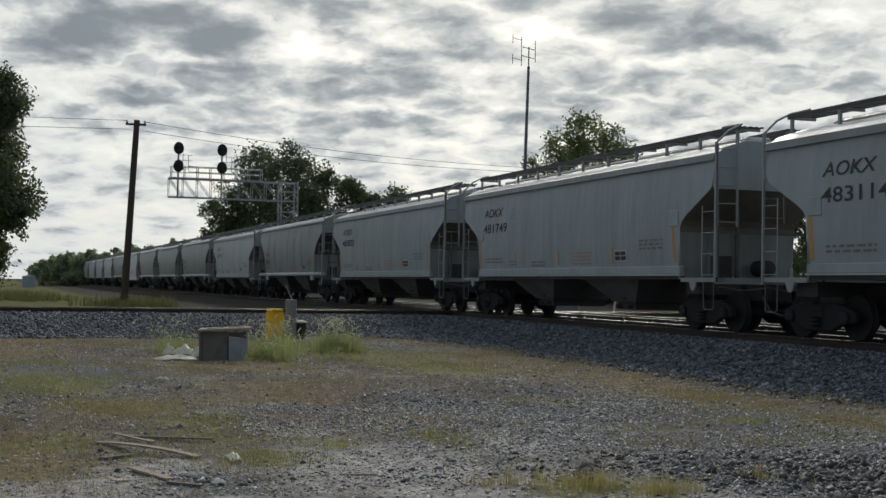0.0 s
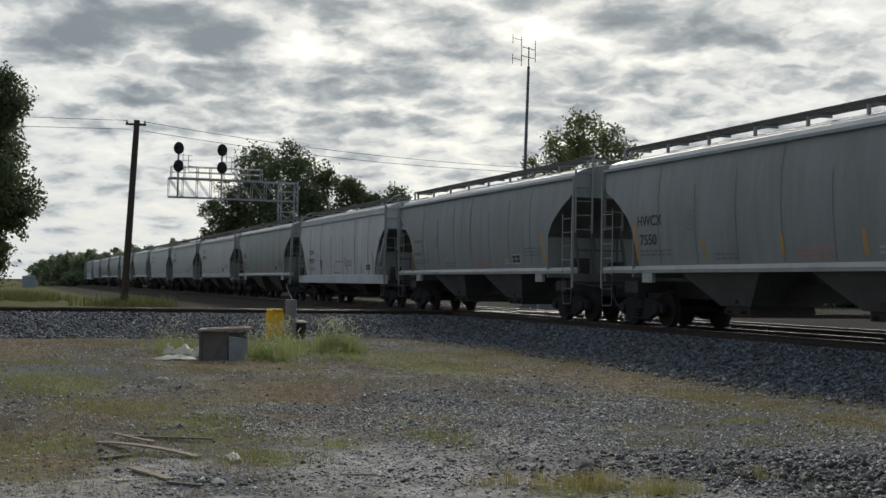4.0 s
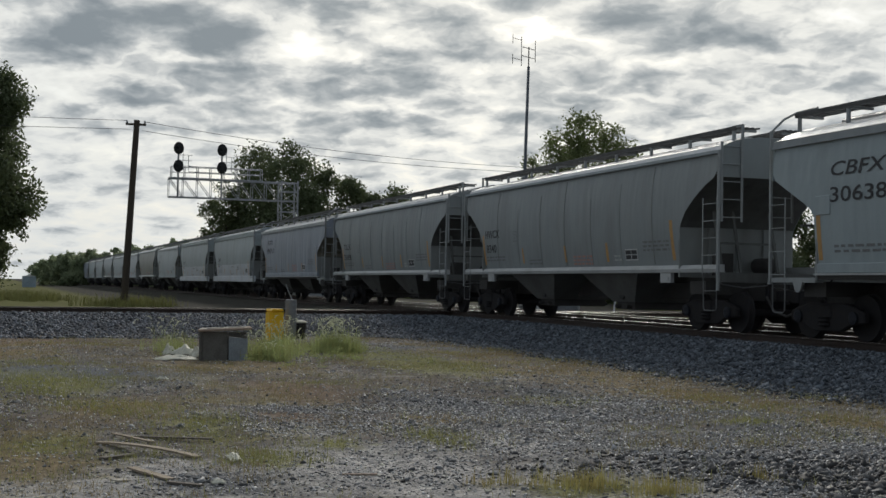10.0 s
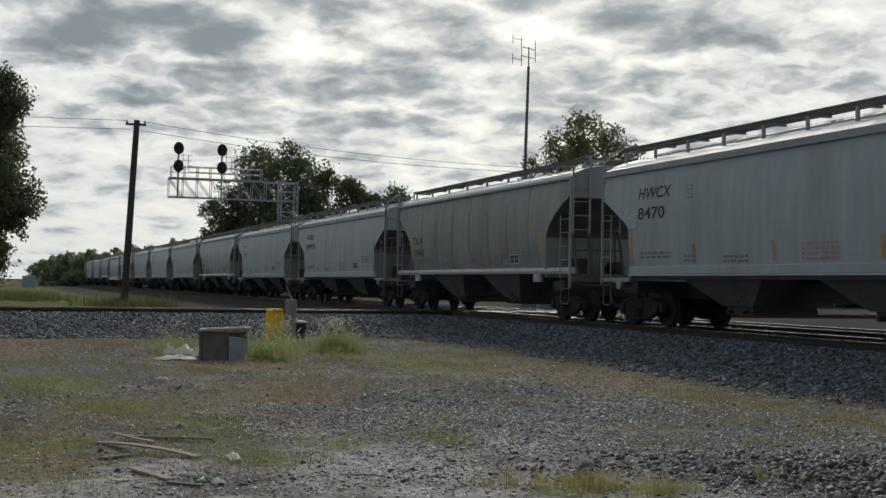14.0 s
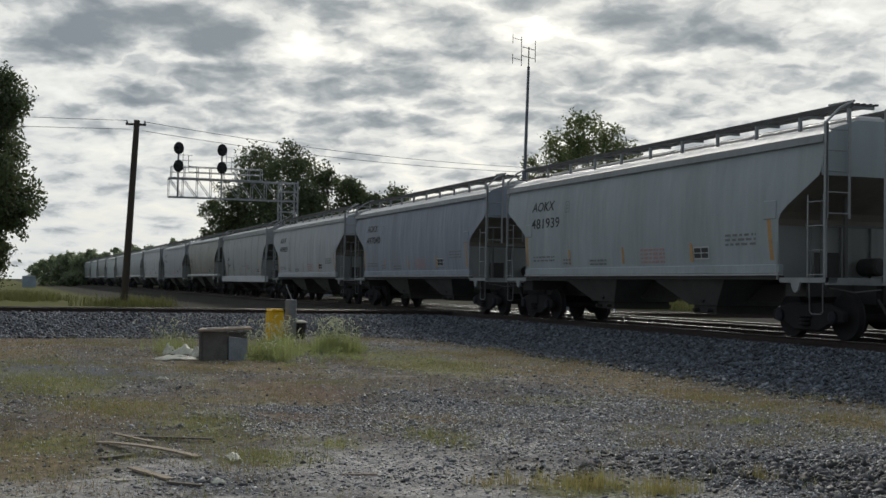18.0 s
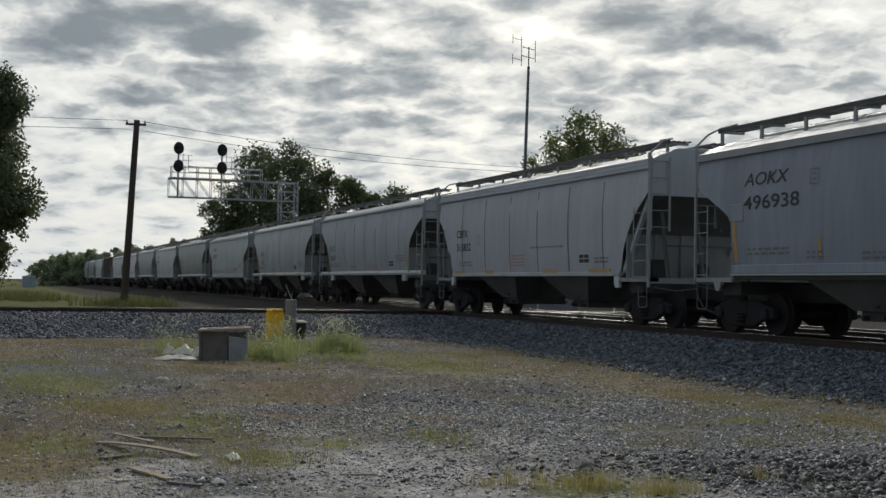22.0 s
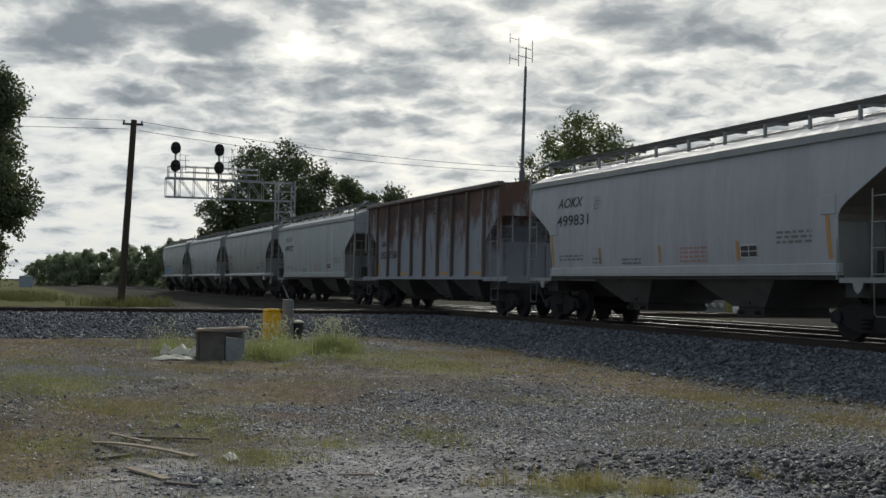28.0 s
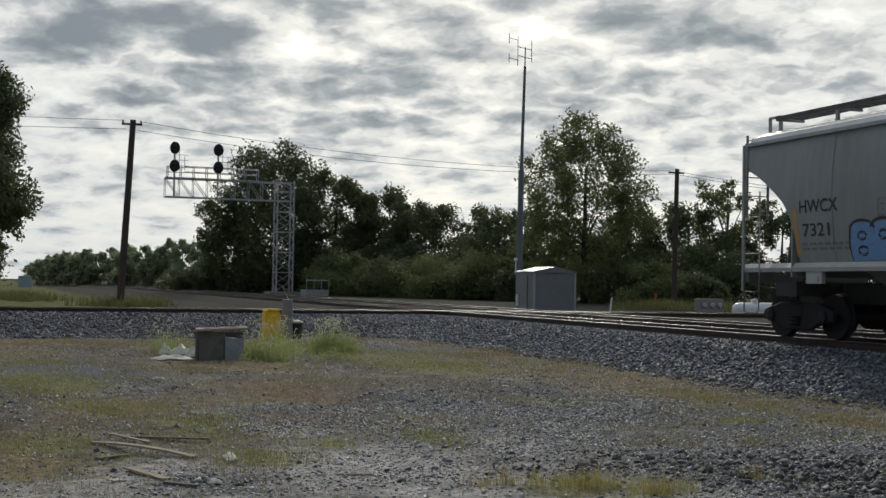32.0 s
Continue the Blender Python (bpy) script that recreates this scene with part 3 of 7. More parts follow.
# ---- tracks ----
M["rail_side"] = material("rusty_rail", (0.065, 0.042, 0.032), 0.8, 0.2, (0.04, 0.03, 0.026), 6, 0.6, 60, 0.2)
M["dull_tread"] = material("dull_rail_top", (0.30, 0.28, 0.26), 0.45, 0.6, (0.22, 0.20, 0.18), 8, 0.5, 80, 0.03)
M["tie"] = material("creosoted_tie", (0.050, 0.040, 0.033), 0.9, 0, (0.085, 0.072, 0.062), 2.0, 0.6, 30, 0.4, stretch=(4, 0.6, 1))
RAIL = [(-0.07, -0.17), (0.07, -0.17), (0.07, -0.155), (0.012, -0.135), (0.010, -0.045), (0.036, -0.035), (0.036, -0.006), (0.030, -0.001),
        (-0.030, -0.001), (-0.036, -0.006), (-0.036, -0.035), (-0.010, -0.045), (-0.012, -0.135), (-0.07, -0.155)]


def track(name, label, axis, centre, lo, hi, z=0.0, cuts=(), top="tread"):
    """Two rails with bright running tops along an axis, as parts of one track."""
    t = empty(name, label, "railway track")
    tagged(t, kind="structure")
    spans, a = [], lo
    for c0, c1 in cuts:
        spans.append((a, c0))
        a = c1
    spans.append((a, hi))
    for side_ in (-0.7535, 0.7535):
        for s0, s1 in spans:
            bm = bmesh.new()
            pts = [(centre + side_ + a_, z + b_) for a_, b_ in RAIL]
            extrude_poly(bm, pts, s0, s1, "x" if axis == "x" else "y")
            rail = part("rail", bm, M["rail_side"], t)
            bm = bmesh.new()
            crown = [(-0.0362, -0.016), (-0.034, -0.009), (-0.026, -0.0015), (-0.012, 0.0015), (0.012, 0.0015), (0.026, -0.0015), (0.034, -0.009), (0.0362, -0.016)]
            extrude_poly(bm, [(centre + side_ + a_, z + b_) for a_, b_ in crown], s0, s1, "x" if axis == "x" else "y")
            smooth(part("rail_head", bm, M[top], rail, "worn rail top"), 30)
    return t


GAPS_X = [(CROSS_X - 0.80, CROSS_X - 0.705), (CROSS_X + 0.705, CROSS_X + 0.80)]
track_main = track("track_main", "straight railway track with bright rail tops on stone ballast", "x", 0.0, -1500, 200, cuts=GAPS_X)
track_second = track("track_second", "second parallel railway track with worn rails", "x", 3.85, -1500, 200, cuts=GAPS_X)
GAPS_Y = [(-0.80, -0.705), (0.705, 0.80), (3.05, 3.145), (4.555, 4.65)]
track_cross = track("track_crossing", "railway track crossing the main line at right angles", "y", CROSS_X, -400, 400, cuts=GAPS_Y, top="dull_tread")
tie_mesh = bmesh.new()
box(tie_mesh, -0.115, 0.115, -1.3, 1.3, -0.36, -0.172)
soft(tie_mesh, 0.012, 1)
tie_data = bpy.data.meshes.new("tie")
tie_mesh.to_mesh(tie_data)
tie_mesh.free()
tie_data.materials.append(M["tie"])
rng = random.Random(4)


def lay_ties(t, axis, centre, lo, hi, step=0.52):
    a = lo
    while a < hi:
        o = part("tie", tie_data, M["tie"], t)
        w = rng.uniform(-0.03, 0.03)
        if axis == "x":
            o.matrix_basis = pose(a, centre + w, rng.uniform(-0.012, 0.0), 0, 0, rng.uniform(-1, 1))
        else:
            o.matrix_basis = pose(centre + w, a, rng.uniform(-0.012, 0.0), 0, 0, 90 + rng.uniform(-1, 1))
        a += step


lay_ties(track_main, "x", 0.0, -82, -46.6)
lay_ties(track_main, "x", 0.0, -42.6, -9)
lay_ties(track_second, "x", 3.85, -62, -46.6)
lay_ties(track_second, "x", 3.85, -42.6, -16)
lay_ties(track_cross, "y", CROSS_X, -22, -2.2)
lay_ties(track_cross, "y", CROSS_X, 6.2, 24)


# ---- the train ----
def u_end_straight(z):
    """Where the side of the newer cars ends: upright, then a slanting cut, then upright."""
    return float(np.interp(z, [1.3, 2.45, 2.62, 3.28, 4.2], [6.58, 6.62, 6.75, 8.02, 8.08]))


def u_end_round(z):
    """The teardrop cars' curved cut."""
    return float(np.interp(z, [1.3, 1.6, 2.0, 2.5, 2.8, 3.06, 3.32, 3.54, 4.2], [6.24, 6.26, 6.31, 6.48, 6.72, 7.08, 7.50, 8.00, 8.08]))


def u_end_deep(z):
    return float(np.interp(z, [1.0, 1.35, 2.0, 2.6, 3.0, 3.35, 4.2], [6.28, 6.35, 6.58, 6.98, 7.38, 7.85, 7.88]))


def y_straight(z):
    """Half width of the newer cars: widest a little under half height."""
    return 1.60 - (0.075 * ((z - 2.8) / 1.1) ** 2 if z > 2.8 else 0.06 * ((2.8 - z) / 1.3) ** 2)


def y_round(z):
    return 1.605 - (0.115 * ((z - 2.95) / 1.1) ** 2 if z > 2.95 else 0.13 * ((2.95 - z) / 1.4) ** 2)


def y_ribbed(z):
    return 1.50


def side_sheet(u_end, y_at, z0, z1, rows=18, cols=72, thick=0.012, panel=1.70, sink=0.016):
    """One side of a car as a thin sheet with its own outline, bulge and thickness, on the -y side; its panels sink a little to their welds."""
    bm = bmesh.new()
    rr = random.Random(int(z0 * 100) + int(panel * 10))
    lean = [rr.uniform(-0.2, 0.2) for _ in range(40)]
    grid = []
    for i in range(rows + 1):
        z = z0 + (z1 - z0) * i / rows
        e, line = u_end(z), []
        for j in range(cols + 1):
            u = -e + 2 * e * j / cols
            k = (u + 8.5) / panel
            f = k - math.floor(k)
            weld = abs(2 * f - 1) ** 3 * sink * (0.6 + lean[int(k)]) if abs(u) < e - 0.3 else 0.0
            line.append(bm.verts.new((u, -y_at(z) + weld, z)))
        grid.append(line)
    for i in range(rows):
        for j in range(cols):
            bm.faces.new((grid[i][j], grid[i][j + 1], grid[i + 1][j + 1], grid[i + 1][j]))
    r = bmesh.ops.extrude_face_region(bm, geom=bm.faces[:])
    bmesh.ops.translate(bm, verts=[v for v in r["geom"] if isinstance(v, bmesh.types.BMVert)], vec=(0, thick, 0))
    bmesh.ops.recalc_face_normals(bm, faces=bm.faces[:])
    return bm


def both_sides(name, make, mat, car, label=""):
    """A part on the near side and its turned twin on the far side."""
    a = smooth(part(name, make(), mat, car, label))
    b = part(name, a.data, mat, car, label)
    b.matrix_basis = pose(0, 0, 0, 0, 0, 180)
    return a, b


def shell(bm, profile, e):
    """A roof skin along the car from a (y, z) profile, closed below."""
    extrude_poly(bm, profile, -e, e, "x")


def make_truck(name_parent, u):
    bm = bmesh.new()
    box(bm, -0.22, 0.22, -1.12, 1.12, 0.42, 0.72)
    soft(bm, 0.04, 1)
    truck = part("truck", bm, M["iron"], name_parent, "grimy cast steel two-axle truck")
    truck.matrix_basis = pose(u, 0, 0)
    for s in (-1, 1):
        bm = bmesh.new()
        outline = [(-1.18, 0.36), (-0.98, 0.34), (-0.72, 0.30), (-0.42, 0.17), (0.42, 0.17), (0.72, 0.30), (0.98, 0.34), (1.18, 0.36), (1.18, 0.56),
                   (0.95, 0.64), (0.55, 0.74), (-0.55, 0.74), (-0.95, 0.64), (-1.18, 0.56)]
        extrude_poly(bm, outline, -0.07, 0.07, "y")
        soft(bm, 0.025, 1)
        f = part("side_frame", bm, M["iron"], truck)
        f.matrix_basis = pose(0, s * 1.02, 0)
        bm = bmesh.new()
        lathe(bm, [(0.10, 0.26), (0.14, 0.30), (0.10, 0.34), (0.14, 0.38), (0.10, 0.42), (0.14, 0.46)], (0, s * 1.12, 0), "z", 10)
        part("spring", bm, M["iron"], truck)
        for w in (-0.889, 0.889):
            bm = bmesh.new()
            lathe(bm, [(0.10, -0.075), (0.125, 0.0), (0.13, 0.05), (0.08, 0.07)], (0, 0, 0), "y" if s < 0 else "y", 10)
            c = part("bearing_cap", bm, M["hub"], truck, "worn bearing cap")
            c.matrix_basis = pose(w, s * 1.09, 0.457, 0, 0, 0 if s > 0 else 180)
    for w in (-0.889, 0.889):
        bm = bmesh.new()
        rod(bm, (0, -0.98, 0.457), (0, 0.98, 0.457), 0.085, 10)
        axle = part("axle", bm, M["iron"], truck)
        axle.matrix_basis = pose(w, 0, 0)
        for s in (-1, 1):
            bm = bmesh.new()
            lathe(bm, [(0.10, 0.075), (0.16, 0.065), (0.33, 0.03), (0.40, 0.06), (0.452, 0.065), (0.457, -0.03), (0.485, -0.05), (0.485, -0.075), (0.38, -0.07), (0.2, -0.05), (0.1, -0.05)], (0, 0, 0), "y", 24)
            wheel = smooth(part("wheel", bm, M["iron"], truck, "dark steel wheel with a worn bright tread"))
            wheel.matrix_basis = pose(w, s * 0.755, 0.457, 0, 0, 0 if s > 0 else 180)
    return truck


def make_ladder(car, u, w, z0, z1, y=-1.60, steps_=None, wide=0.42, name="ladder"):
    """A ladder on the car's side: two stiles and rungs."""
    bm = bmesh.new()
    for a in (u, u + w):
        bar(bm, (a, y, z0), (a, y, z1), 0.030, 0.015)
    n = steps_ or max(2, int((z1 - z0) / 0.42))
    for i in range(n):
        z = z0 + 0.06 + (z1 - z0 - 0.2) * i / max(1, n - 1)
        rod(bm, (u, y - 0.006, z), (u + w, y - 0.006, z), 0.011, 5)
    return part(name, bm, M["ladder"], car)


def stirrup(car, s, u, w, z0, z1, y, rungs=1):
    """A hanging step below the sill: a bent strap with one or two treads."""
    bm = bmesh.new()
    pipe(bm, [(s * u, y, z1), (s * (u + 0.02), y, z0 + 0.05), (s * (u + 0.08), y, z0), (s * (u + w - 0.06), y, z0), (s * (u + w), y, z0 + 0.05), (s * (u + w), y, z1)], 0.014, 5)
    for k in range(1, rungs):
        z = z0 + (z1 - z0) * k / rungs
        rod(bm, (s * (u + 0.02), y, z), (s * (u + w), y, z), 0.011, 5)
    part("stirrup_step", bm, M["step"], car, "dull hanging stirrup step")


def corner_fittings(car, s, e, zsill):
    """Brake gear, cut lever and small brackets round a car's end platform."""
    bm = bmesh.new()
    pipe(bm, [(s * (e - 0.12), -1.45, zsill - 0.10), (s * (e - 0.05), -0.9, zsill - 0.18), (s * (e + 0.0), -0.3, zsill - 0.12)], 0.016, 5)
    part("uncoupling_lever", bm, M["step"], car)
    bm = bmesh.new()
    lathe(bm, [(0.19, -0.15), (0.19, 0.42), (0.14, 0.47), (0.03, 0.48)], (s * (e - 1.55), 0.55, zsill + 0.35), "x", 12)
    smooth(part("brake_cylinder", bm, M["under"], car))
    bm = bmesh.new()
    box(bm, s * (e - 1.30), s * (e - 1.02), -0.95, -0.55, zsill + 0.10, zsill + 0.62)
    box(bm, s * (e - 1.24), s * (e - 1.08), -0.99, -0.94, zsill + 0.2, zsill + 0.5)
    pipe(bm, [(s * (e - 1.16), -0.75, zsill + 0.12), (s * (e - 1.1), -0.9, zsill - 0.1), (s * (e - 0.7), -1.1, zsill - 0.2)], 0.02, 5)
    part("brake_valve", bm, M["under"], car)


def end_rungs(car, sgn, u, y0, y1, z0, z1):
    """Rungs on the car's end, with two stiles."""
    bm = bmesh.new()
    for y in (y0, y1):
        bar(bm, (u, y, z0), (u, y, z1), 0.02, 0.055)
    n = int((z1 - z0) / 0.42)
    for i in range(n + 1):
        z = z0 + 0.1 + (z1 - z0 - 0.2) * i / n
        rod(bm, (u, y0, z), (u, y1, z), 0.014, 5)
    return part("end_ladder", bm, M["ladder"], car)


def hopper_bay(car, u, zt, mat, top=1.75, low=0.62):
    bm = bmesh.new()
    zb = 0.60
    hexa(bm, [(u - low, -0.92, zb), (u + low, -0.92, zb), (u + low, 0.92, zb), (u - low, 0.92, zb),
              (u - top, -1.42, zt), (u + top, -1.42, zt), (u + top, 1.42, zt), (u - top, 1.42, zt)])
    bay = part("hopper_bay", bm, mat, car, "dark grey sloping hopper bay")
    bm = bmesh.new()
    box(bm, u - 0.5, u + 0.5, -0.85, 0.85, 0.40, 0.598)
    rod(bm, (u - 0.3, -1.0, 0.48), (u - 0.3, 1.0, 0.48), 0.05, 8)
    rod(bm, (u + 0.3, -1.0, 0.48), (u + 0.3, 1.0, 0.48), 0.05, 8)
    part("outlet_gate", bm, M["under"], bay)
    bm = bmesh.new()
    lathe(bm, [(0.14, 0.0), (0.14, 0.05), (0.05, 0.06)], (u + 0.1, -1.03, 0.80), "y", 10)
    part("vibrator_bracket", bm, M["under"], bay)


def running_gear(car, L):
    make_truck(car, -6.9)
    make_truck(car, 6.9)
    bm = bmesh.new()
    box(bm, -L / 2 + 0.9, L / 2 - 0.9, -0.22, 0.22, 0.72, 1.12)
    part("centre_sill", bm, M["under"], car)
    for s in (-1, 1):
        bm = bmesh.new()
        e = L / 2
        box(bm, s * (e - 0.95), s * (e - 0.22), -0.09, 0.09, 0.74, 0.96)
        box(bm, s * (e - 0.28), s * (e + 0.02), -0.14, 0.14, 0.70, 1.0)
        box(bm, s * (e - 1.05), s * (e - 0.93), -0.28, 0.28, 0.66, 1.14)
        part("coupler", bm, M["iron"], car)
        bm = bmesh.new()
        pipe(bm, [(s * (e - 0.9), -0.35, 0.82), (s * (e - 0.6), -0.35, 0.5), (s * (e - 0.2), -0.3, 0.40), (s * (e + 0.02), -0.2, 0.5)], 0.03, 6)
        part("air_hose", bm, M["under"], car)
        bm = bmesh.new()
        box(bm, s * 6.55, s * 7.25, -1.35, 1.35, 0.86, 1.16)
        part("body_bolster", bm, M["under"], car)


def roof_walk(car, e, z, y=0.66, wide=0.30, posts=10, z_roof=4.33):
    """Gratings along the roof on short posts, with hatch covers between."""
    for s in (-1, 1):
        bm = bmesh.new()
        for k in range(5):
            yy = s * (y + wide * (k / 4 - 0.5) * 2)
            box(bm, -e, e, yy - 0.035, yy + 0.035, z - 0.035, z)
        for i in range(int(e * 2 / 0.45)):
            u = -e + 0.45 * i
            box(bm, u, u + 0.07, s * y - wide, s * y + wide, z - 0.045, z - 0.036)
        box(bm, -e, e, s * (y + wide) - 0.02, s * (y + wide) + 0.02, z - 0.09, z + 0.012)
        part("running_board", bm, M["grate"], car, "long grey roof walkway grating")
        for i in range(posts):
            u = -e + 0.12 + (2 * e - 0.24) * i / (posts - 1)
            bm = bmesh.new()
            yo = s * (y + wide - 0.02)
            box(bm, u - 0.035, u + 0.035, yo - 0.03, yo + 0.03, z_roof - 0.12, z - 0.03)
            box(bm, u - 0.035, u + 0.035, s * (y - wide), s * (y + wide), z - 0.10, z - 0.05)
            part("walk_bracket", bm, M["ladder"], car)
    for i in range(4):
        bm = bmesh.new()
        u0 = -e + 0.6 + (2 * e - 1.2) * i / 4
        box(bm, u0 + 0.05, u0 + (2 * e - 1.2) / 4 - 0.05, -0.32, 0.32, 4.40, 4.56)
        soft(bm, 0.04, 1)
        part("hatch_cover", bm, M["roof"], car)


def car_ends(car, skin, paint, e_top, z_corner, u_end, zsill, roof_profile, y_at):
    """Upper end panel, then the end sheet that follows the side's cut down to the bulkhead, at both ends."""
    for s in (-1, 1):
        bm = bmesh.new()
        w = y_at(z_corner) - 0.003
        pts = [(-w, z_corner - 0.05)] + roof_profile + [(w, z_corner - 0.05)]
        extrude_poly(bm, pts, s * (e_top - 0.02), s * e_top, "x")
        part("end_panel", bm, skin, car)
        line = [(u_end(z) - 0.012, y_at(z) - 0.003, z) for z in np.arange(z_corner, 2.3, -0.14)]
        bm = bmesh.new()
        rows_ = [[bm.verts.new(q) for q in ((s * u, -y, z), (s * u, y, z), (s * (u - 0.025), y, z + 0.02), (s * (u - 0.025), -y, z + 0.02))] for u, y, z in line]
        for a, b in zip(rows_, rows_[1:]):
            for k in range(4):
                bm.faces.new((a[k], a[(k + 1) % 4], b[(k + 1) % 4], b[k]))
        bm.faces.new(rows_[0])
        bm.faces.new(rows_[-1])
        bmesh.ops.recalc_face_normals(bm, faces=bm.faces[:])
        # Its paint already holds the overhang's shade, save on the rusted car.
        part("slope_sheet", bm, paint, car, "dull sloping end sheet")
        u0, y0, z0 = line[-1]
        bm = bmesh.new()
        box(bm, s * (u0 - 0.06), s * (u0 - 0.02), -y0 + 0.012, y0 - 0.012, zsill - 0.15, z0 + 0.02)
        for y in (-0.75, 0.0, 0.75):
            box(bm, s * (u0 - 0.022), s * (u0 + 0.05), y - 0.05, y + 0.05, zsill - 0.1, z0)
        part("end_bulkhead", bm, M["bulk"] if paint is not M["rust"] else paint, car, "grimy grey end bulkhead")


def stencils(car, spec, y_at, mat_text):
    """Reflector strips, the black data panel and blocks of small print on both sides."""
    def strip(u, z0, z1, w, slant, mat, name, label=""):
        for s in (1, -1):
            bm = bmesh.new()
            n = 4
            for i in range(n):
                za, zb = z0 + (z1 - z0) * i / n, z0 + (z1 - z0) * (i + 1) / n
                ya, yb = -y_at(za) - 0.006, -y_at(zb) - 0.006
                ua, ub = u + slant * i / n, u + slant * (i + 1) / n
                q = [bm.verts.new(p) for p in ((ua, ya, za), (ua + w, ya, za), (ub + w, yb, zb), (ub, yb, zb))]
                bm.faces.new(q)
            o = part(name, bm, mat, car, label)
            if s < 0:
                o.matrix_basis = pose(0, 0, 0, 0, 0, 180)
    for u, z0, z1, w, slant in spec["stripes"]:
        strip(u, z0, z1, w, slant, M["orange"], "reflector_strip", "faded orange reflector strip")
    u, z = spec["panel"]
    strip(u, z, z + 0.29, 0.66, 0, M["white_ink"], "panel_border")
    for k in (0.03, 0.345):
        for h in (0.03, 0.155):
            strip_ = bmesh.new()
            ya = -y_at(z + h) - 0.010
            q = [strip_.verts.new(p) for p in ((u + k, ya, z + h), (u + k + 0.285, ya, z + h), (u + k + 0.285, -y_at(z + h + 0.105) - 0.010, z + h + 0.105), (u + k, -y_at(z + h + 0.105) - 0.010, z + h + 0.105))]
            strip_.faces.new(q)
            part("data_panel", strip_, M["ink"], car, "black data panel")
    for u, z, w, rows_, mat in spec["print"]:
        bm = bmesh.new()
        for i in range(rows_):
            zz = z - i * 0.10
            a, r = u, random.Random(i * 7 + int(u * 10))
            while a < u + w:
                b = min(u + w, a + r.uniform(0.08, 0.26))
                q = [bm.verts.new(p) for p in ((a, -y_at(zz) - 0.006, zz), (b, -y_at(zz) - 0.006, zz), (b, -y_at(zz + 0.05) - 0.006, zz + 0.05), (a, -y_at(zz + 0.05) - 0.006, zz + 0.05))]
                bm.faces.new(q)
                a = b + r.uniform(0.04, 0.09)
        tagged(part("small_print", bm, mat, car), kind="stuff")


ROOF_STRAIGHT = [(-1.54, 4.05), (-1.30, 4.20), (-0.75, 4.38), (0, 4.44), (0.75, 4.38), (1.30, 4.20), (1.54, 4.05)]
ROOF_ROUND = [(-1.50, 4.10), (-1.40, 4.24), (-1.05, 4.37), (-0.5, 4.45), (0.5, 4.45), (1.05, 4.37), (1.40, 4.24), (1.50, 4.10)]
SPEC_T = dict(stripes=[(-6.50, 1.58, 2.52, 0.13, -0.05), (-3.5, 1.60, 2.02, 0.11, -0.03), (-0.3, 1.60, 2.02, 0.11, -0.03), (3.1, 1.60, 2.04, 0.12, -0.03), (6.30, 1.60, 2.50, 0.13, -0.08)],
              panel=(3.25, 1.66), print=[(-6.0, 1.82, 1.5, 2, M["ink_grey"]), (-3.9, 1.72, 0.5, 2, M["ink_grey"]), (0.7, 1.90, 1.2, 4, M["ink_red"]), (-2.2, 1.68, 1.0, 2, M["ink_grey"]), (4.6, 2.14, 1.2, 3, M["ink_grey"])])
SPEC_A = dict(stripes=[(-6.30, 1.66, 2.62, 0.13, -0.06), (-3.1, 1.68, 2.14, 0.11, -0.03), (-0.05, 1.68, 2.14, 0.11, -0.03), (2.56, 1.66, 2.16, 0.13, -0.03), (6.02, 1.66, 2.62, 0.14, -0.06)],
              panel=(3.62, 1.68), print=[(-6.1, 1.88, 1.6, 2, M["ink_grey"]), (-2.6, 1.74, 0.9, 2, M["ink_grey"]), (0.5, 1.80, 1.2, 3, M["ink_red"]), (3.0, 1.78, 0.4, 2, M["sill"]), (4.6, 2.10, 1.3, 3, M["ink_grey"])])
SPEC_P = dict(stripes=[(-5.88, 1.42, 2.30, 0.12, -0.10), (-3.12, 1.42, 1.85, 0.11, -0.05), (-0.68, 1.42, 1.85, 0.11, -0.05), (1.76, 1.42, 1.85, 0.11, -0.05), (4.25, 1.42, 1.88, 0.11, -0.05), (6.10, 1.42, 2.35, 0.14, -0.10)],
              panel=(5.09, 1.56), print=[(-5.6, 1.72, 1.1, 2, M["ink_grey"]), (-0.6, 1.20, 1.2, 2, M["ink_grey"]), (-0.5, 1.46, 1.0, 1, M["ink_grey"]), (-0.3, 1.98, 1.2, 1, M["ink_grey"]), (1.9, 2.0, 0.8, 3, M["ink_grey"]), (-3.1, 1.18, 1.6, 2, M["ink_grey"]),
                                          (2.2, 1.16, 2.0, 2, M["ink_grey"]), (4.2, 1.20, 0.5, 1, M["ink"]), (5.4, 1.14, 1.0, 1, M["ink_grey"])])
SPEC_C = dict(stripes=[], panel=(3.92, 1.62), print=[(-5.7, 1.74, 1.2, 2, M["ink_grey"]), (-1.2, 1.90, 1.3, 4, M["ink_red"]), (0.6, 2.12, 2.3, 1, M["ink_grey"]), (4.9, 1.74, 0.9, 2, M["ink_grey"])])


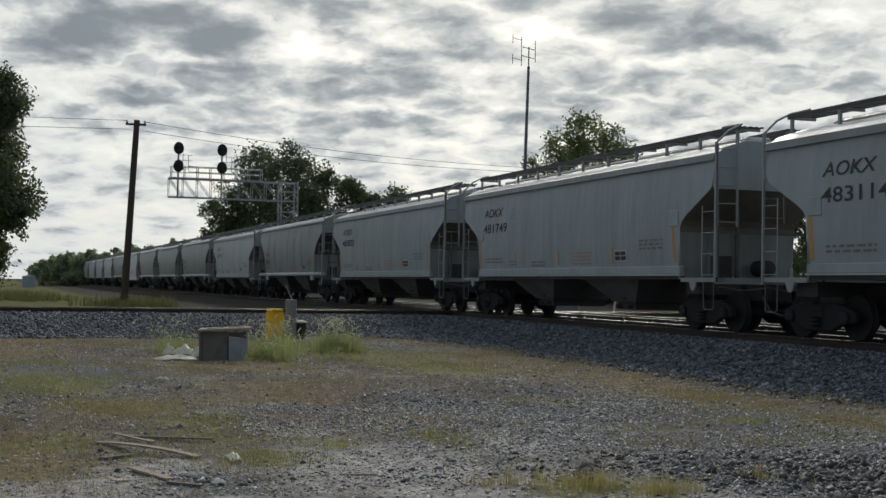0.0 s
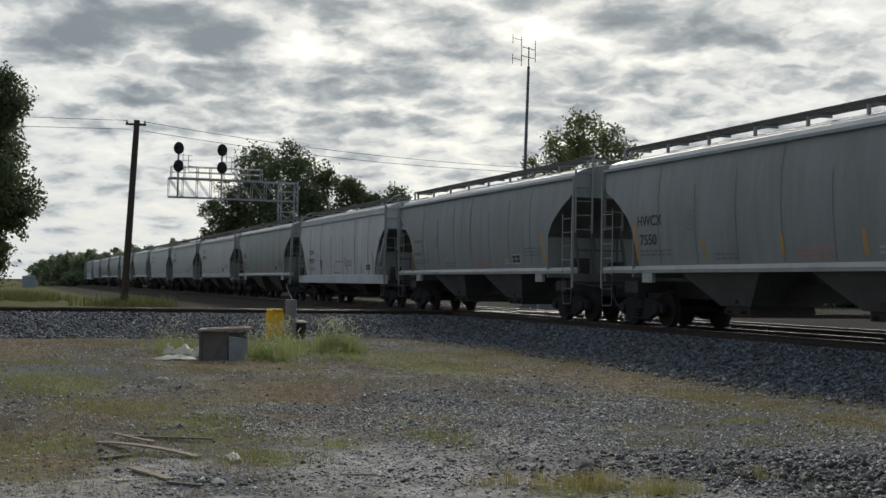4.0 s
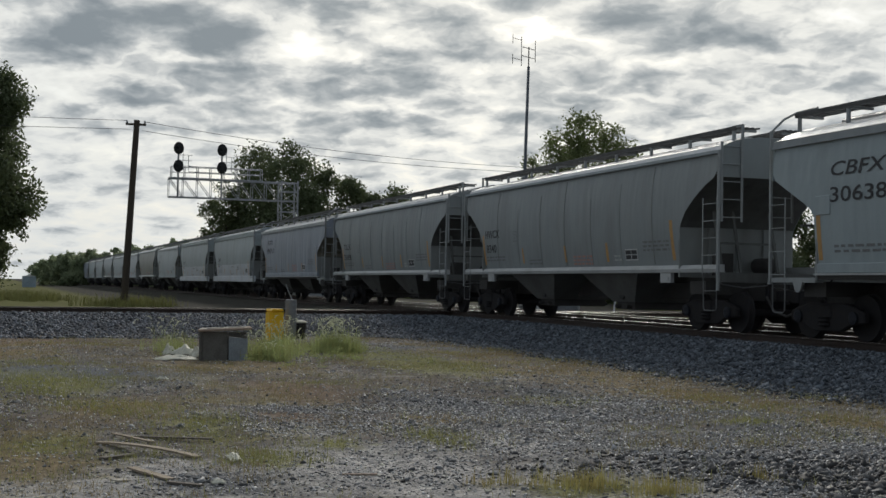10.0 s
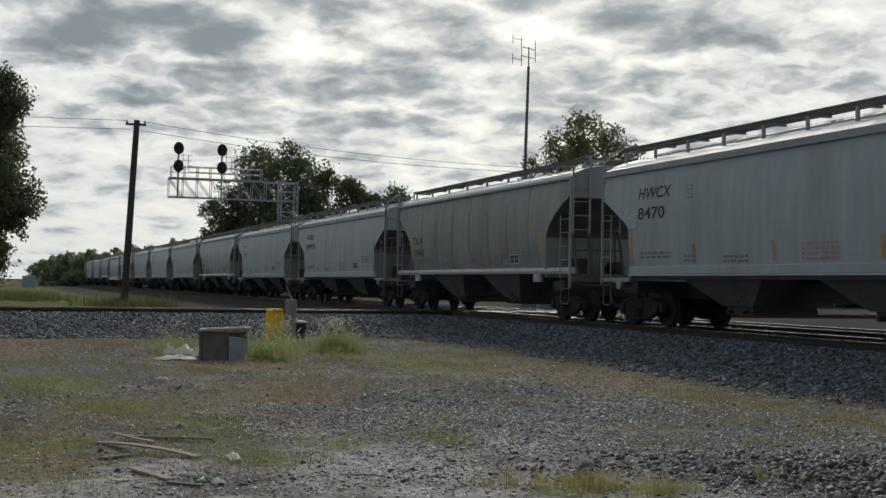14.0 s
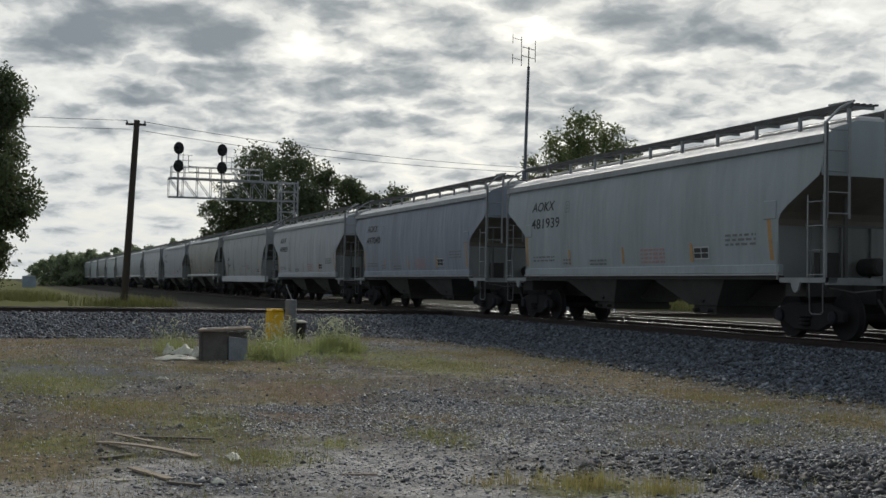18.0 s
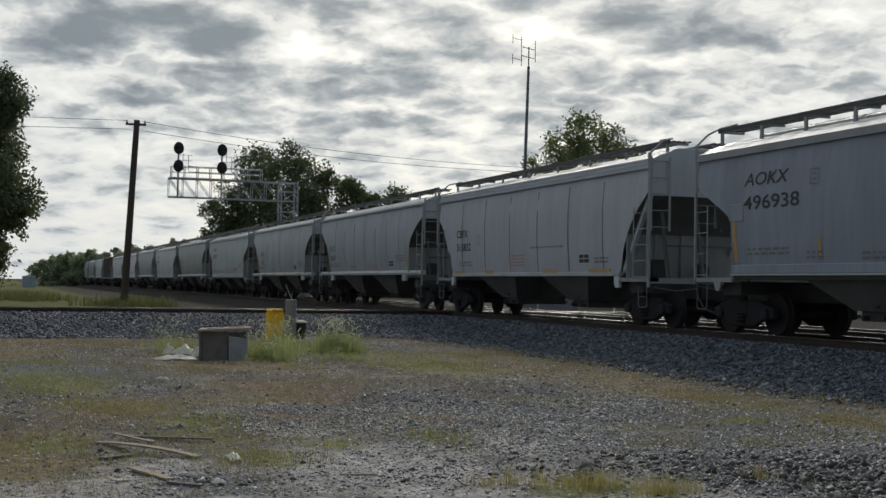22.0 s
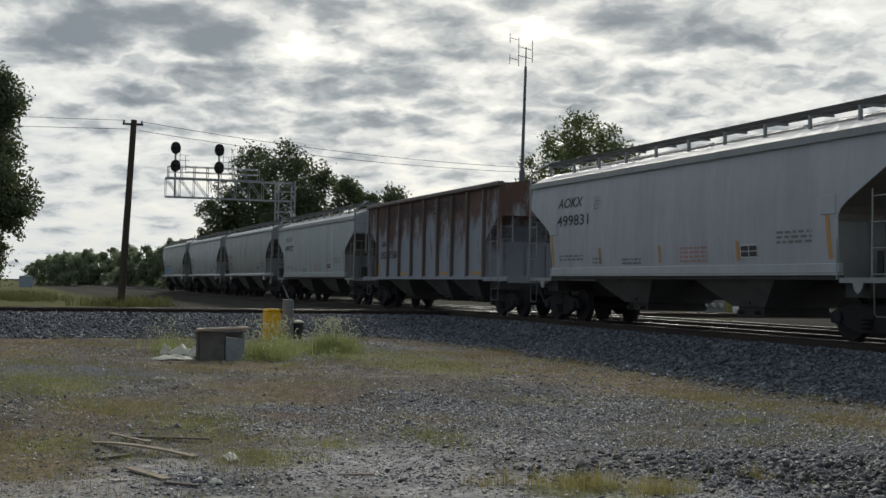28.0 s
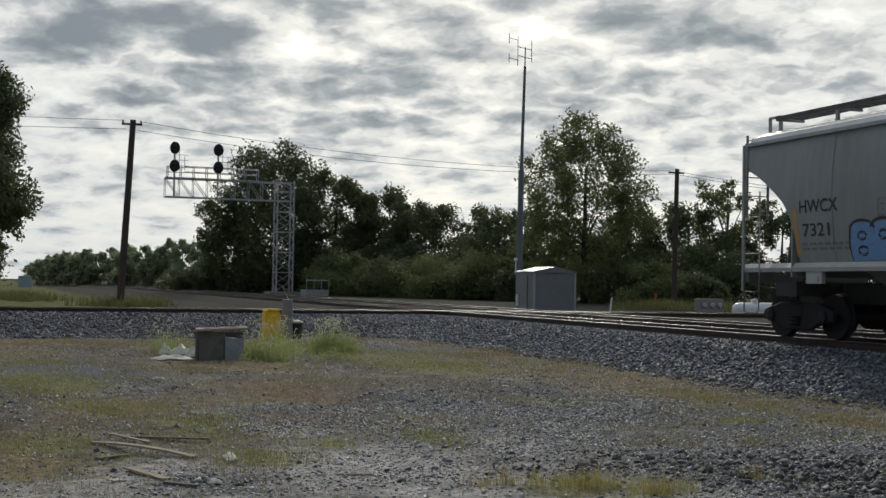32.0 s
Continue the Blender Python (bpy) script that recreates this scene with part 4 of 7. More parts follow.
def straight_car(paint, label):
    """Newer covered hopper: flat bulging sides with a dark eave band, slanting end cuts and open end platforms."""
    L = 18.2
    car = empty("covered_hopper", label, "hopper car", "cars of the freight train")
    both_sides("side_sheet", lambda: side_sheet(u_end_straight, y_straight, 1.50, 3.92), paint, car)
    for s in (-1, 1):
        bm = bmesh.new()
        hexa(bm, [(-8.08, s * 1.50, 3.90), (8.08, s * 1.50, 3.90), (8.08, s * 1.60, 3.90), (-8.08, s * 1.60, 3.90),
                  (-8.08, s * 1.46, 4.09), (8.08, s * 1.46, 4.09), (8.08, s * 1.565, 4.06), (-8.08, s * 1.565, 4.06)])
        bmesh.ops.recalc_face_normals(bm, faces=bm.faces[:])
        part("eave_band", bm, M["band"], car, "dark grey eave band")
        bm = bmesh.new()
        box(bm, -6.62, 6.62, s * 1.46, s * 1.575, 1.325, 1.515)
        soft(bm, 0.012, 1)
        part("side_sill", bm, paint, car)
        bm = bmesh.new()
        box(bm, -6.62, 6.62, s * 1.46, s * 1.60, 1.285, 1.322)
        part("sill_lip", bm, M["sill"], car, "pale lip along the side sill")
        bm = bmesh.new()
        box(bm, -6.62, 6.62, s * 1.44, s * 1.545, 1.20, 1.283)
        part("lower_sill", bm, M["under"], car)
    bm = bmesh.new()
    shell(bm, [(-1.52, 4.02)] + ROOF_STRAIGHT[1:-1] + [(1.52, 4.02)], 8.02)
    part("roof", bm, M["roof"], car, "pale roof with sky light put into its paint")
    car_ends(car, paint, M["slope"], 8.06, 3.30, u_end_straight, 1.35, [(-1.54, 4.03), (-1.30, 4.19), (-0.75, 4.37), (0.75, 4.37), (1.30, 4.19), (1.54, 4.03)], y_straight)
    roof_walk(car, 8.15, 4.70, posts=11)
    for u in (-2.6, 2.6):
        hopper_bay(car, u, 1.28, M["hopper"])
    for s in (-1, 1):
        bm = bmesh.new()
        box(bm, s * 6.62, s * 8.25, -1.56, -1.36, 1.14, 1.24)
        box(bm, s * 6.62, s * 8.25, 1.36, 1.56, 1.14, 1.24)
        box(bm, s * 8.13, s * 8.25, -1.56, 1.56, 1.10, 1.24)
        for y in (-1.57, 1.53):
            extrude_poly(bm, [(s * 7.02, 1.16), (s * 7.34, 1.16), (s * 7.28, 1.00), (s * 7.21, 0.94), (s * 7.15, 0.94), (s * 7.08, 1.00)], y, y + 0.04, "y")
        part("end_platform", bm, M["ladder"], car, "pale end platform with jacking pad")
        make_ladder(car, s * 7.60, s * 0.52, 1.24, 2.88, -1.58, 4)
        make_ladder(car, -s * 7.60, -s * 0.52, 1.24, 2.88, 1.58, 4)
        stirrup(car, s, 7.62, 0.44, 0.52, 1.16, -1.55)
        stirrup(car, s, 7.62, 0.44, 0.52, 1.16, 1.55)
        corner_fittings(car, s, 8.25, 1.14)
        for y in (-1.56, 1.56):
            bm = bmesh.new()
            bar(bm, (s * 8.14, y, 1.15), (s * 8.14, y, 4.30), 0.06, 0.05)
            part("corner_post", bm, M["ladder"], car)
            bm = bmesh.new()
            box(bm, s * 6.10, s * 6.56, math.copysign(1.55, y), math.copysign(1.618, y), 2.46, 2.84)
            soft(bm, 0.01, 1)
            part("stiffener_plate", bm, paint, car)
        bm = bmesh.new()
        pipe(bm, [(s * 8.14, -1.56, 4.28), (s * 8.14, -1.25, 4.57), (s * 8.14, -0.9, 4.74), (s * 7.4, -0.95, 4.74)], 0.025)
        part("grab_rail", bm, M["ladder"], car)
        end_rungs(car, s, s * 8.16, -1.54, -1.02, 2.4, 4.25)
        bm = bmesh.new()
        for y in (-1.0, -0.45):
            bar(bm, (s * 7.3, y, 1.2), (s * 7.3, y, 2.9), 0.07, 0.07)
        bar(bm, (s * 7.3, -1.4, 2.3), (s * 7.3, 1.4, 2.3), 0.05, 0.05)
        part("end_frame", bm, M["end"], car)
    running_gear(car, L)
    stencils(car, SPEC_T, y_straight, M["ink"])
    return car


def round_car(paint, label, seams=True):
    """Teardrop covered hopper: rounded sides with upright seams, full-length sill and curved end cuts."""
    L = 18.2
    car = empty("covered_hopper", label, "hopper car", "cars of the freight train")
    both_sides("side_sheet", lambda: side_sheet(u_end_round, y_round, 1.52, 4.06), paint, car)
    if seams:
        for s in (1, -1):
            for k in range(7):
                u = -5.1 + 1.7 * k
                bm = bmesh.new()
                zs = np.linspace(1.56, 3.98 - 0.9 * ((k * 5) % 3) / 3, 9)
                for za, zb in zip(zs, zs[1:]):
                    q = [(u - 0.012, -y_round(za) - 0.004, za), (u + 0.012, -y_round(za) - 0.004, za), (u + 0.012, -y_round(za) + 0.014, za), (u - 0.012, -y_round(za) + 0.014, za),
                         (u - 0.012, -y_round(zb) - 0.004, zb), (u + 0.012, -y_round(zb) - 0.004, zb), (u + 0.012, -y_round(zb) + 0.014, zb), (u - 0.012, -y_round(zb) + 0.014, zb)]
                    hexa(bm, q)
                o = part("seam", bm, M["bulk"], car)
                if s < 0:
                    o.matrix_basis = pose(0, 0, 0, 0, 0, 180)
    for s in (-1, 1):
        bm = bmesh.new()
        box(bm, -8.12, 8.12, s * 1.485, s * 1.575, 4.045, 4.115)
        part("eave_band", bm, M["cool"], car, "narrow grey eave angle")
        bm = bmesh.new()
        extrude_poly(bm, [(s * 1.42, 1.36), (s * 1.56, 1.36), (s * 1.58, 1.44), (s * 1.50, 1.535), (s * 1.42, 1.535)], -8.15, 8.15, "x")
        part("side_sill", bm, M["sill"], car, "pale full-length side sill")
        for u in (-5.72, 5.72):
            bm = bmesh.new()
            box(bm, u - 0.25, u + 0.25, s * 1.45, s * 1.54, 1.12, 1.36)
            lathe(bm, [(0.06, -0.012), (0.06, 0.012)], (u + 0.1, s * 1.545, 1.22), "y", 10)
            part("jacking_pad", bm, M["sill"], car)
    bm = bmesh.new()
    shell(bm, [(-1.50, 4.07)] + ROOF_ROUND[1:-1] + [(1.50, 4.07)], 8.06)
    part("roof", bm, M["roof"], car, "pale rounded roof")
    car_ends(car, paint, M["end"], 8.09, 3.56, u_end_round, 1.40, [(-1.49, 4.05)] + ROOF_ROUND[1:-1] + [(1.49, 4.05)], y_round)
    roof_walk(car, 7.85, 4.70, posts=9, z_roof=4.40)
    for u in (-2.7, 2.4):
        hopper_bay(car, u, 1.40, M["hopper"], 1.7, 0.62)
    for s in (-1, 1):
        make_ladder(car, s * 7.50, s * 0.60, 1.30, 3.05, -1.60, 5)
        make_ladder(car, -s * 7.50, -s * 0.60, 1.30, 3.05, 1.60, 5)
        stirrup(car, s, 7.52, 0.56, 0.50, 1.38, -1.585, 2)
        stirrup(car, s, 7.52, 0.56, 0.50, 1.38, 1.585, 2)
        corner_fittings(car, s, 8.16, 1.20)
        for y in (-1.58, 1.58):
            bm = bmesh.new()
            bar(bm, (s * 8.13, y, 0.95), (s * 8.13, y, 4.08), 0.06, 0.05)
            part("corner_post", bm, M["ladder"], car)
        bm = bmesh.new()
        bar(bm, (s * 8.10, -0.95, 4.30), (s * 8.10, -0.95, 4.72), 0.06, 0.05)
        bar(bm, (s * 8.10, -0.95, 4.70), (s * 7.7, -0.95, 4.70), 0.05, 0.05)
        part("grab_rail", bm, M["ladder"], car)
        end_rungs(car, s, s * 8.13, -1.50, -0.98, 2.5, 4.3)
        bm = bmesh.new()
        box(bm, s * 8.02, s * 8.16, -1.5, 1.5, 1.14, 1.36)
        part("end_sill", bm, M["end"], car)
        bm = bmesh.new()
        for y in (-1.0, -0.5, 0.5):
            bar(bm, (s * 7.4, y, 1.3), (s * 7.0, y, 2.8), 0.06, 0.06)
        bar(bm, (s * 7.2, -1.05, 2.05), (s * 7.2, 0.55, 2.05), 0.05, 0.05)
        part("end_frame", bm, M["end"], car)
    running_gear(car, L)
    stencils(car, SPEC_A, y_round, M["ink"])
    return car


def deep_car(paint, lower, label, upper=None, deep=True):
    """Covered hopper with a ridged eave, a deep full-length sill and, on some, a two-tone side."""
    L = 18.2
    car = empty("covered_hopper", label, "hopper car", "cars of the freight train")
    split_z = 2.16
    if upper:
        both_sides("lower_side", lambda: side_sheet(u_end_deep, y_straight, 1.33, split_z), lower, car, "white lower side with rust streaks")
        both_sides("upper_side", lambda: side_sheet(u_end_deep, y_straight, split_z + 0.003, 3.95), upper, car, "weathered grey upper side")
    else:
        both_sides("side_sheet", lambda: side_sheet(u_end_deep, y_straight, 1.33, 3.95), paint, car)
        for s in (1, -1):
            for k in range(6):
                u = -5.4 + 2.16 * k
                bm = bmesh.new()
                for za, zb in ((1.36, 2.2), (2.2, 3.0), (3.0, 3.8)):
                    ya, yb = -y_straight(za), -y_straight(zb)
                    hexa(bm, [(u - 0.03, ya - 0.008, za), (u + 0.03, ya - 0.008, za), (u + 0.03, ya + 0.002, za), (u - 0.03, ya + 0.002, za),
                              (u - 0.03, yb - 0.008, zb), (u + 0.03, yb - 0.008, zb), (u + 0.03, yb + 0.002, zb), (u - 0.03, yb + 0.002, zb)])
                o = part("seam", bm, M["slope"], car)
                if s < 0:
                    o.matrix_basis = pose(0, 0, 0, 0, 0, 180)
    for s in (-1, 1):
        for k in range(3):
            bm = bmesh.new()
            box(bm, -7.88, 7.88, s * (1.44 - 0.02 * k), s * (1.60 - 0.035 * k), 3.95 + 0.095 * k, 4.035 + 0.095 * k)
            soft(bm, 0.012, 1)
            part("eave_ridge", bm, paint, car)
        bm = bmesh.new()
        z0 = 0.98 if deep else 1.28
        e = 7.95 if deep else 6.35
        box(bm, -e, e, s * 1.42, s * 1.59, z0, 1.36 if deep else 1.40)
        soft(bm, 0.015, 1)
        part("side_sill", bm, M["white"] if deep else M["sill"], car, "deep white side sill")
    bm = bmesh.new()
    shell(bm, [(-1.42, 4.22), (-1.36, 4.26), (-0.75, 4.50), (0, 4.54), (0.75, 4.50), (1.36, 4.26), (1.42, 4.22)], 7.83)
    part("roof", bm, M["roof"], car, "pale sloping roof")
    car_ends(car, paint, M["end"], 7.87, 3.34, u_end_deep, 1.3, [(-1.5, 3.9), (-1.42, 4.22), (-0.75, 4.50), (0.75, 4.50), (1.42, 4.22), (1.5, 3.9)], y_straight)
    roof_walk(car, 7.8, 4.70, posts=8, z_roof=4.48)
    for u in (-2.6, 2.6):
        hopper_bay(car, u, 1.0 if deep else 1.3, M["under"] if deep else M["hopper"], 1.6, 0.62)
    for s in (-1, 1):
        bm = bmesh.new()
        bar(bm, (s * 7.80, -1.45, 3.35), (s * 6.45, -1.45, 1.40), 0.10, 0.12)
        bar(bm, (s * 7.80, 1.45, 3.35), (s * 6.45, 1.45, 1.40), 0.10, 0.12)
        part("end_brace", bm, paint, car, "slanting end brace")
        if not deep:
            bm = bmesh.new()
            box(bm, s * 6.35, s * 8.05, -1.56, -1.36, 1.14, 1.24)
            box(bm, s * 6.35, s * 8.05, 1.36, 1.56, 1.14, 1.24)
            box(bm, s * 7.93, s * 8.05, -1.56, 1.56, 1.10, 1.24)
            part("end_platform", bm, M["ladder"], car)
            for y in (-1.6, 1.52):
                bm = bmesh.new()
                extrude_poly(bm, [(s * 6.12, 1.27), (s * 6.38, 1.27), (s * 6.38, 0.98), (s * 6.20, 0.98), (s * 6.12, 1.08)], y, y + 0.08, "y")
                part("jacking_pad", bm, M["white"], car)
        make_ladder(car, s * 7.20, s * 0.70, 1.20, 3.0, -1.62, 5)
        make_ladder(car, -s * 7.20, -s * 0.70, 1.20, 3.0, 1.62, 5)
        stirrup(car, s, 7.35, 0.45, 0.50, 1.02, -1.55, 2)
        stirrup(car, s, 7.35, 0.45, 0.50, 1.02, 1.55, 2)
        corner_fittings(car, s, 8.10, 1.10)
        for y in (-1.58, 1.58):
            bm = bmesh.new()
            bar(bm, (s * 7.93, y, 1.0), (s * 7.93, y, 4.35), 0.07, 0.06)
            part("corner_post", bm, M["ladder"], car)
        bm = bmesh.new()
        pipe(bm, [(s * 7.93, -1.58, 4.33), (s * 7.93, -1.2, 4.67), (s * 7.85, -0.9, 4.74), (s * 7.3, -0.95, 4.74)], 0.025)
        part("grab_rail", bm, M["ladder"], car)
        end_rungs(car, s, s * 7.95, -1.54, -1.02, 2.4, 4.25)
        bm = bmesh.new()
        for y in (-1.0, 0.0, 1.0):
            bar(bm, (s * 7.9, y, 1.2), (s * 7.5, y, 2.9), 0.08, 0.08)
        bar(bm, (s * 7.7, -1.05, 2.05), (s * 7.7, 1.05, 2.05), 0.05, 0.05)
        part("end_frame", bm, M["end"], car)
    running_gear(car, L)
    stencils(car, SPEC_P if deep else SPEC_C, y_straight, M["ink"])
    return car


def ribbed_car(label):
    """Old ribbed hopper with rust-eaten paint and outside posts."""
    L = 18.2
    car = empty("ribbed_hopper", label, "hopper car", "cars of the freight train")

    def u_end(z):
        return float(np.interp(z, [1.2, 2.5, 3.3, 4.4], [6.25, 6.25, 7.45, 7.5]))
    both_sides("side_sheet", lambda: side_sheet(u_end, y_ribbed, 1.24, 4.22), M["rust"], car, "rusted side sheet with worn blue-grey paint")
    for s in (-1, 1):
        for k in range(9):
            u = -6.19 + 1.547 * k
            bm = bmesh.new()
            hexa(bm, [(u - 0.09, s * 1.49, 1.26), (u + 0.09, s * 1.49, 1.26), (u + 0.05, s * 1.60, 1.26), (u - 0.05, s * 1.60, 1.26),
                      (u - 0.09, s * 1.49, 4.18), (u + 0.09, s * 1.49, 4.18), (u + 0.05, s * 1.60, 4.18), (u - 0.05, s * 1.60, 4.18)])
            bmesh.ops.recalc_face_normals(bm, faces=bm.faces[:])
            part("side_post", bm, M["post_rust"], car, "dark rusted side post")
        bm = bmesh.new()
        box(bm, -7.6, 7.6, s * 1.40, s * 1.63, 4.20, 4.36)
        soft(bm, 0.03, 1)
        part("top_chord", bm, M["post_rust"], car)
        bm = bmesh.new()
        box(bm, -6.2, 6.2, s * 1.42, s * 1.58, 1.18, 1.30)
        part("side_sill", bm, M["rust"], car)
    for s in (1,):
        for k, u0 in enumerate((-6.06, -3.0, 0.0, 1.8, 5.0, 5.92)):
            bm = bmesh.new()
            box(bm, u0, u0 + (0.20, 0.75, 0.14, 0.8, 0.9, 0.16)[k], -1.512, -1.505, 1.34, (1.80, 1.45, 1.85, 1.45, 1.45, 1.85)[k])
            part("reflector_strip", bm, M["orange"], car, "yellow reflector strip")
    bm = bmesh.new()
    shell(bm, [(-1.42, 4.3), (-0.7, 4.40), (0, 4.43), (0.7, 4.40), (1.42, 4.3)], 7.5)
    part("roof", bm, M["rust"], car)
    car_ends(car, M["rust"], M["rust"], 7.53, 3.30, u_end, 1.3, [(-1.5, 4.2), (-1.4, 4.33), (1.4, 4.33), (1.5, 4.2)], y_ribbed)
    for u in (-3.6, 0.9, 4.0):
        hopper_bay(car, u, 1.2, M["hopper"], 1.35, 0.55)
    for s in (-1, 1):
        make_ladder(car, s * 6.85, s * 0.60, 1.30, 3.1, -1.56, 4)
        make_ladder(car, -s * 6.85, -s * 0.60, 1.30, 3.1, 1.56, 4)
        stirrup(car, s, 6.95, 0.60, 0.52, 1.24, -1.56, 2)
        stirrup(car, s, 6.95, 0.60, 0.52, 1.24, 1.56, 2)
        bm = bmesh.new()
        for y in (-1.5, 1.5):
            bar(bm, (s * 7.52, y, 1.1), (s * 7.52, y, 4.2), 0.10, 0.10)
            bar(bm, (s * 6.2, y, 1.2), (s * 8.3, y, 1.2), 0.12, 0.14)
        box(bm, s * 8.2, s * 8.34, -1.5, 1.5, 1.08, 1.30)
        part("end_frame", bm, M["rust"], car)
        end_rungs(car, s, s * 7.38, -1.5, -1.0, 2.4, 4.2)
    running_gear(car, L)
    return car


# Front coupling of each car at the start of the clip, by car; then style, mark, number.
COUPLINGS = [-5.5, -23.65, -42.0, -60.2, -78.5, -96.6, -114.9, -132.9, -150.8, -168.9, -187.3, -205.5, -223.8, -242.1, -259.9, -278.1, -296.4, -314.8, -333.2,
             -351.7, -370.0, -388.3, -406.4, -424.5, -442.6, -460.6, -478.6, -496.6, -514.8, -533.3, -551.6, -569.6, -587.5, -605.4, -623.3, -641.5, -659.5,
             -677.5, -695.4, -713.3, -731.2, -749.2, -767.5, -785.4, -803.6, -822.0, -840.0]
TRAIN = [("T grey", "AOKX", "483114"), ("T grey", "AOKX", "481749"), ("T grey", "AOKX", "480822"), ("A warm", "TILX", "336926"), ("T mint", "AOKX", "481793"),
         ("A warm", "TILX", "336807"), ("A warm", "HWCX", "7550"), ("A warm", "", ""), ("P white", "CRDX", "20027"), ("A warm", "HWCX", "7510"),
         ("T pale", "AOKX", "499823"), ("T grey", "AOKX", "483005"), ("T mint", "AOKX", "481166"), ("A cool", "TILX", "334377"), ("T grey", "CBFX", "306384"),
         ("A warm", "HWCX", "8340"), ("A warm", "TILX", "336898"), ("T blue", "AOKX", "496912"), ("P two", "RGCX", "337"), ("P two", "RGCX", "430"),
         ("T mint", "HWCX", "8470"), ("A worn", "TILX", "337455"), ("T pale", "AOKX", "499975"), ("T mint", "", ""), ("A cool", "TILX", "32704"),
         ("T mint", "AOKX", "481848"), ("T mint", "AOKX", "481939"), ("T blue", "AOKX", "497040"), ("T pale", "AOKX", "499889"), ("P dull", "CRDX", "20569"),
         ("A worn", "HWCX", "7352"), ("T blue", "AOKX", "496938"), ("C pale", "CBFX", "313832"), ("A cool", "HWCX", "7640"), ("A cool", "HWCX", "7145"),
         ("T grey", "AOKX", "483029"), ("A warm", "HWCX", "7548"), ("T mint", "AOKX", "481845"), ("A warm", "", ""), ("T pale", "AOKX", "499763"),
         ("T pale", "AOKX", "499831"), ("N rust", "NW", "182 738"), ("T mint", "AOKX", "499527"), ("A warm", "HWCX", "7519"), ("A cool", "TILX", "334317"),
         ("A warm", "HWCX", "7321")]
# How far each car rides from the even spacing, in metres.
SHIFT = [0.15, 0.25, 0.24, 0.2, 0.26, 0.14, 0.0, -0.15, -0.25, -0.31, -0.07, -0.02, 0.08, -0.12, -0.16, -0.17, -0.01, 0.32, 0.36, -0.2, 0.24, 0.2, 0.1, 0.05, 0.1, 0.05, 0.0, 0.0, 0.1, 0.3, 0.38, 0.4, 0.05, 0.03, 0.12,
         0.21, 0.07, 0.0, -0.1, -0.15, -0.35, -0.44, -0.27, -0.38, -0.09, -0.05]
PROTO = {}
TINT = dict(cool="cool grey", grey="light grey", pale="pale grey", blue="bluish grey", warm="warm grey", worn="brown-stained grey", mint="greenish grey")


def car_of(style):
    kind, tint = style.split()
    if kind == "T":
        return straight_car(M[tint], TINT[tint] + " covered hopper car with slanted ends on the rails")
    if kind == "A":
        return round_car(M[tint], TINT[tint] + " rounded covered hopper car with curved end cutouts")
    if kind == "P":
        if tint == "two":
            return deep_car(M["grey"], M["white"], "two-tone covered hopper car, grey above white, rust streaked", M["grey"])
        return deep_car(M[tint], M[tint], ("white" if tint == "white" else "pale grey") + " covered hopper car with a deep side sill")
    if kind == "C":
        return deep_car(M["pale"], M["pale"], "pale grey covered hopper car with yellow sill marks", None, False)
    return ribbed_car("rusty ribbed hopper car with flaking blue-grey paint")


SPEED = 25.5
cars, lettering = [], []


def letter(car, text, u, z, width, height, y_at, mat, slant=0.0, name="lettering"):
    curve = bpy.data.curves.new(name, "FONT")
    curve.body, curve.shear, curve.resolution_u = text, slant, 3
    curve.offset = 0.009
    ob = bpy.data.objects.new("lettering_curve", curve)
    scene.collection.objects.link(ob)
    lettering.append((ob, car, u, z, width, height, y_at, mat, name))


for i, (style, mark, number) in enumerate(TRAIN):
    if style in PROTO:
        car = copy_thing(PROTO[style], Matrix())
    else:
        car = PROTO[style] = car_of(style)
    middle = COUPLINGS[i] - 8.95 if i == len(TRAIN) - 1 else (COUPLINGS[i] + COUPLINGS[i + 1]) / 2
    cars.append((car, middle + SHIFT[i]))
lower_text = {"T": (-6.1, 3.20, 1.62, 0.28, 2.69, 0.30, 2.0), "A": (-6.12, 2.52, 1.20, 0.26, 2.05, 0.26, 1.05), "P": (-5.63, 2.42, 1.05, 0.24, 1.98, 0.24, 1.15), "C": (-5.9, 2.62, 1.1, 0.26, 2.16, 0.26, 1.4)}
for (car, middle), (style, mark, number) in zip(cars, TRAIN):
    kind = style[0]
    if kind == "N":
        for word, u, z, w, h in (("NW", -5.60, 2.50, 0.66, 0.27), ("182", -5.66, 2.02, 0.80, 0.31), ("738", -4.50, 2.02, 1.0, 0.31), ("N", -5.28, 3.55, 0.46, 0.44), ("ORF", -4.48, 3.56, 1.22, 0.44),
                              ("OLK", -2.92, 3.57, 1.12, 0.44), ("AND", -1.36, 3.58, 1.0, 0.42), ("WE", 0.14, 3.58, 1.1, 0.44), ("STE", 1.66, 3.58, 1.14, 0.44), ("RN", 3.16, 3.58, 0.9, 0.44)):
            letter(car, word, u, z, w, h, lambda v: 1.515, M["ink"])
        continue
    y_at = y_round if kind == "A" else y_straight
    u, z1, w1, h1, z2, h2, w2 = lower_text[kind]
    u += 0.70 if number == "7145" else 0.0
    if mark:
        wide = w2 * len(number) / (6 if kind in "TC" else 5)
        letter(car, mark, u, z1, w1, h1, y_at, M["ink"], 0.18 if kind == "T" else 0.0)
        letter(car, number, u + (0.0 if kind != "A" or len(number) > 4 else 0.08), z2, wide, h2, y_at, M["ink"])
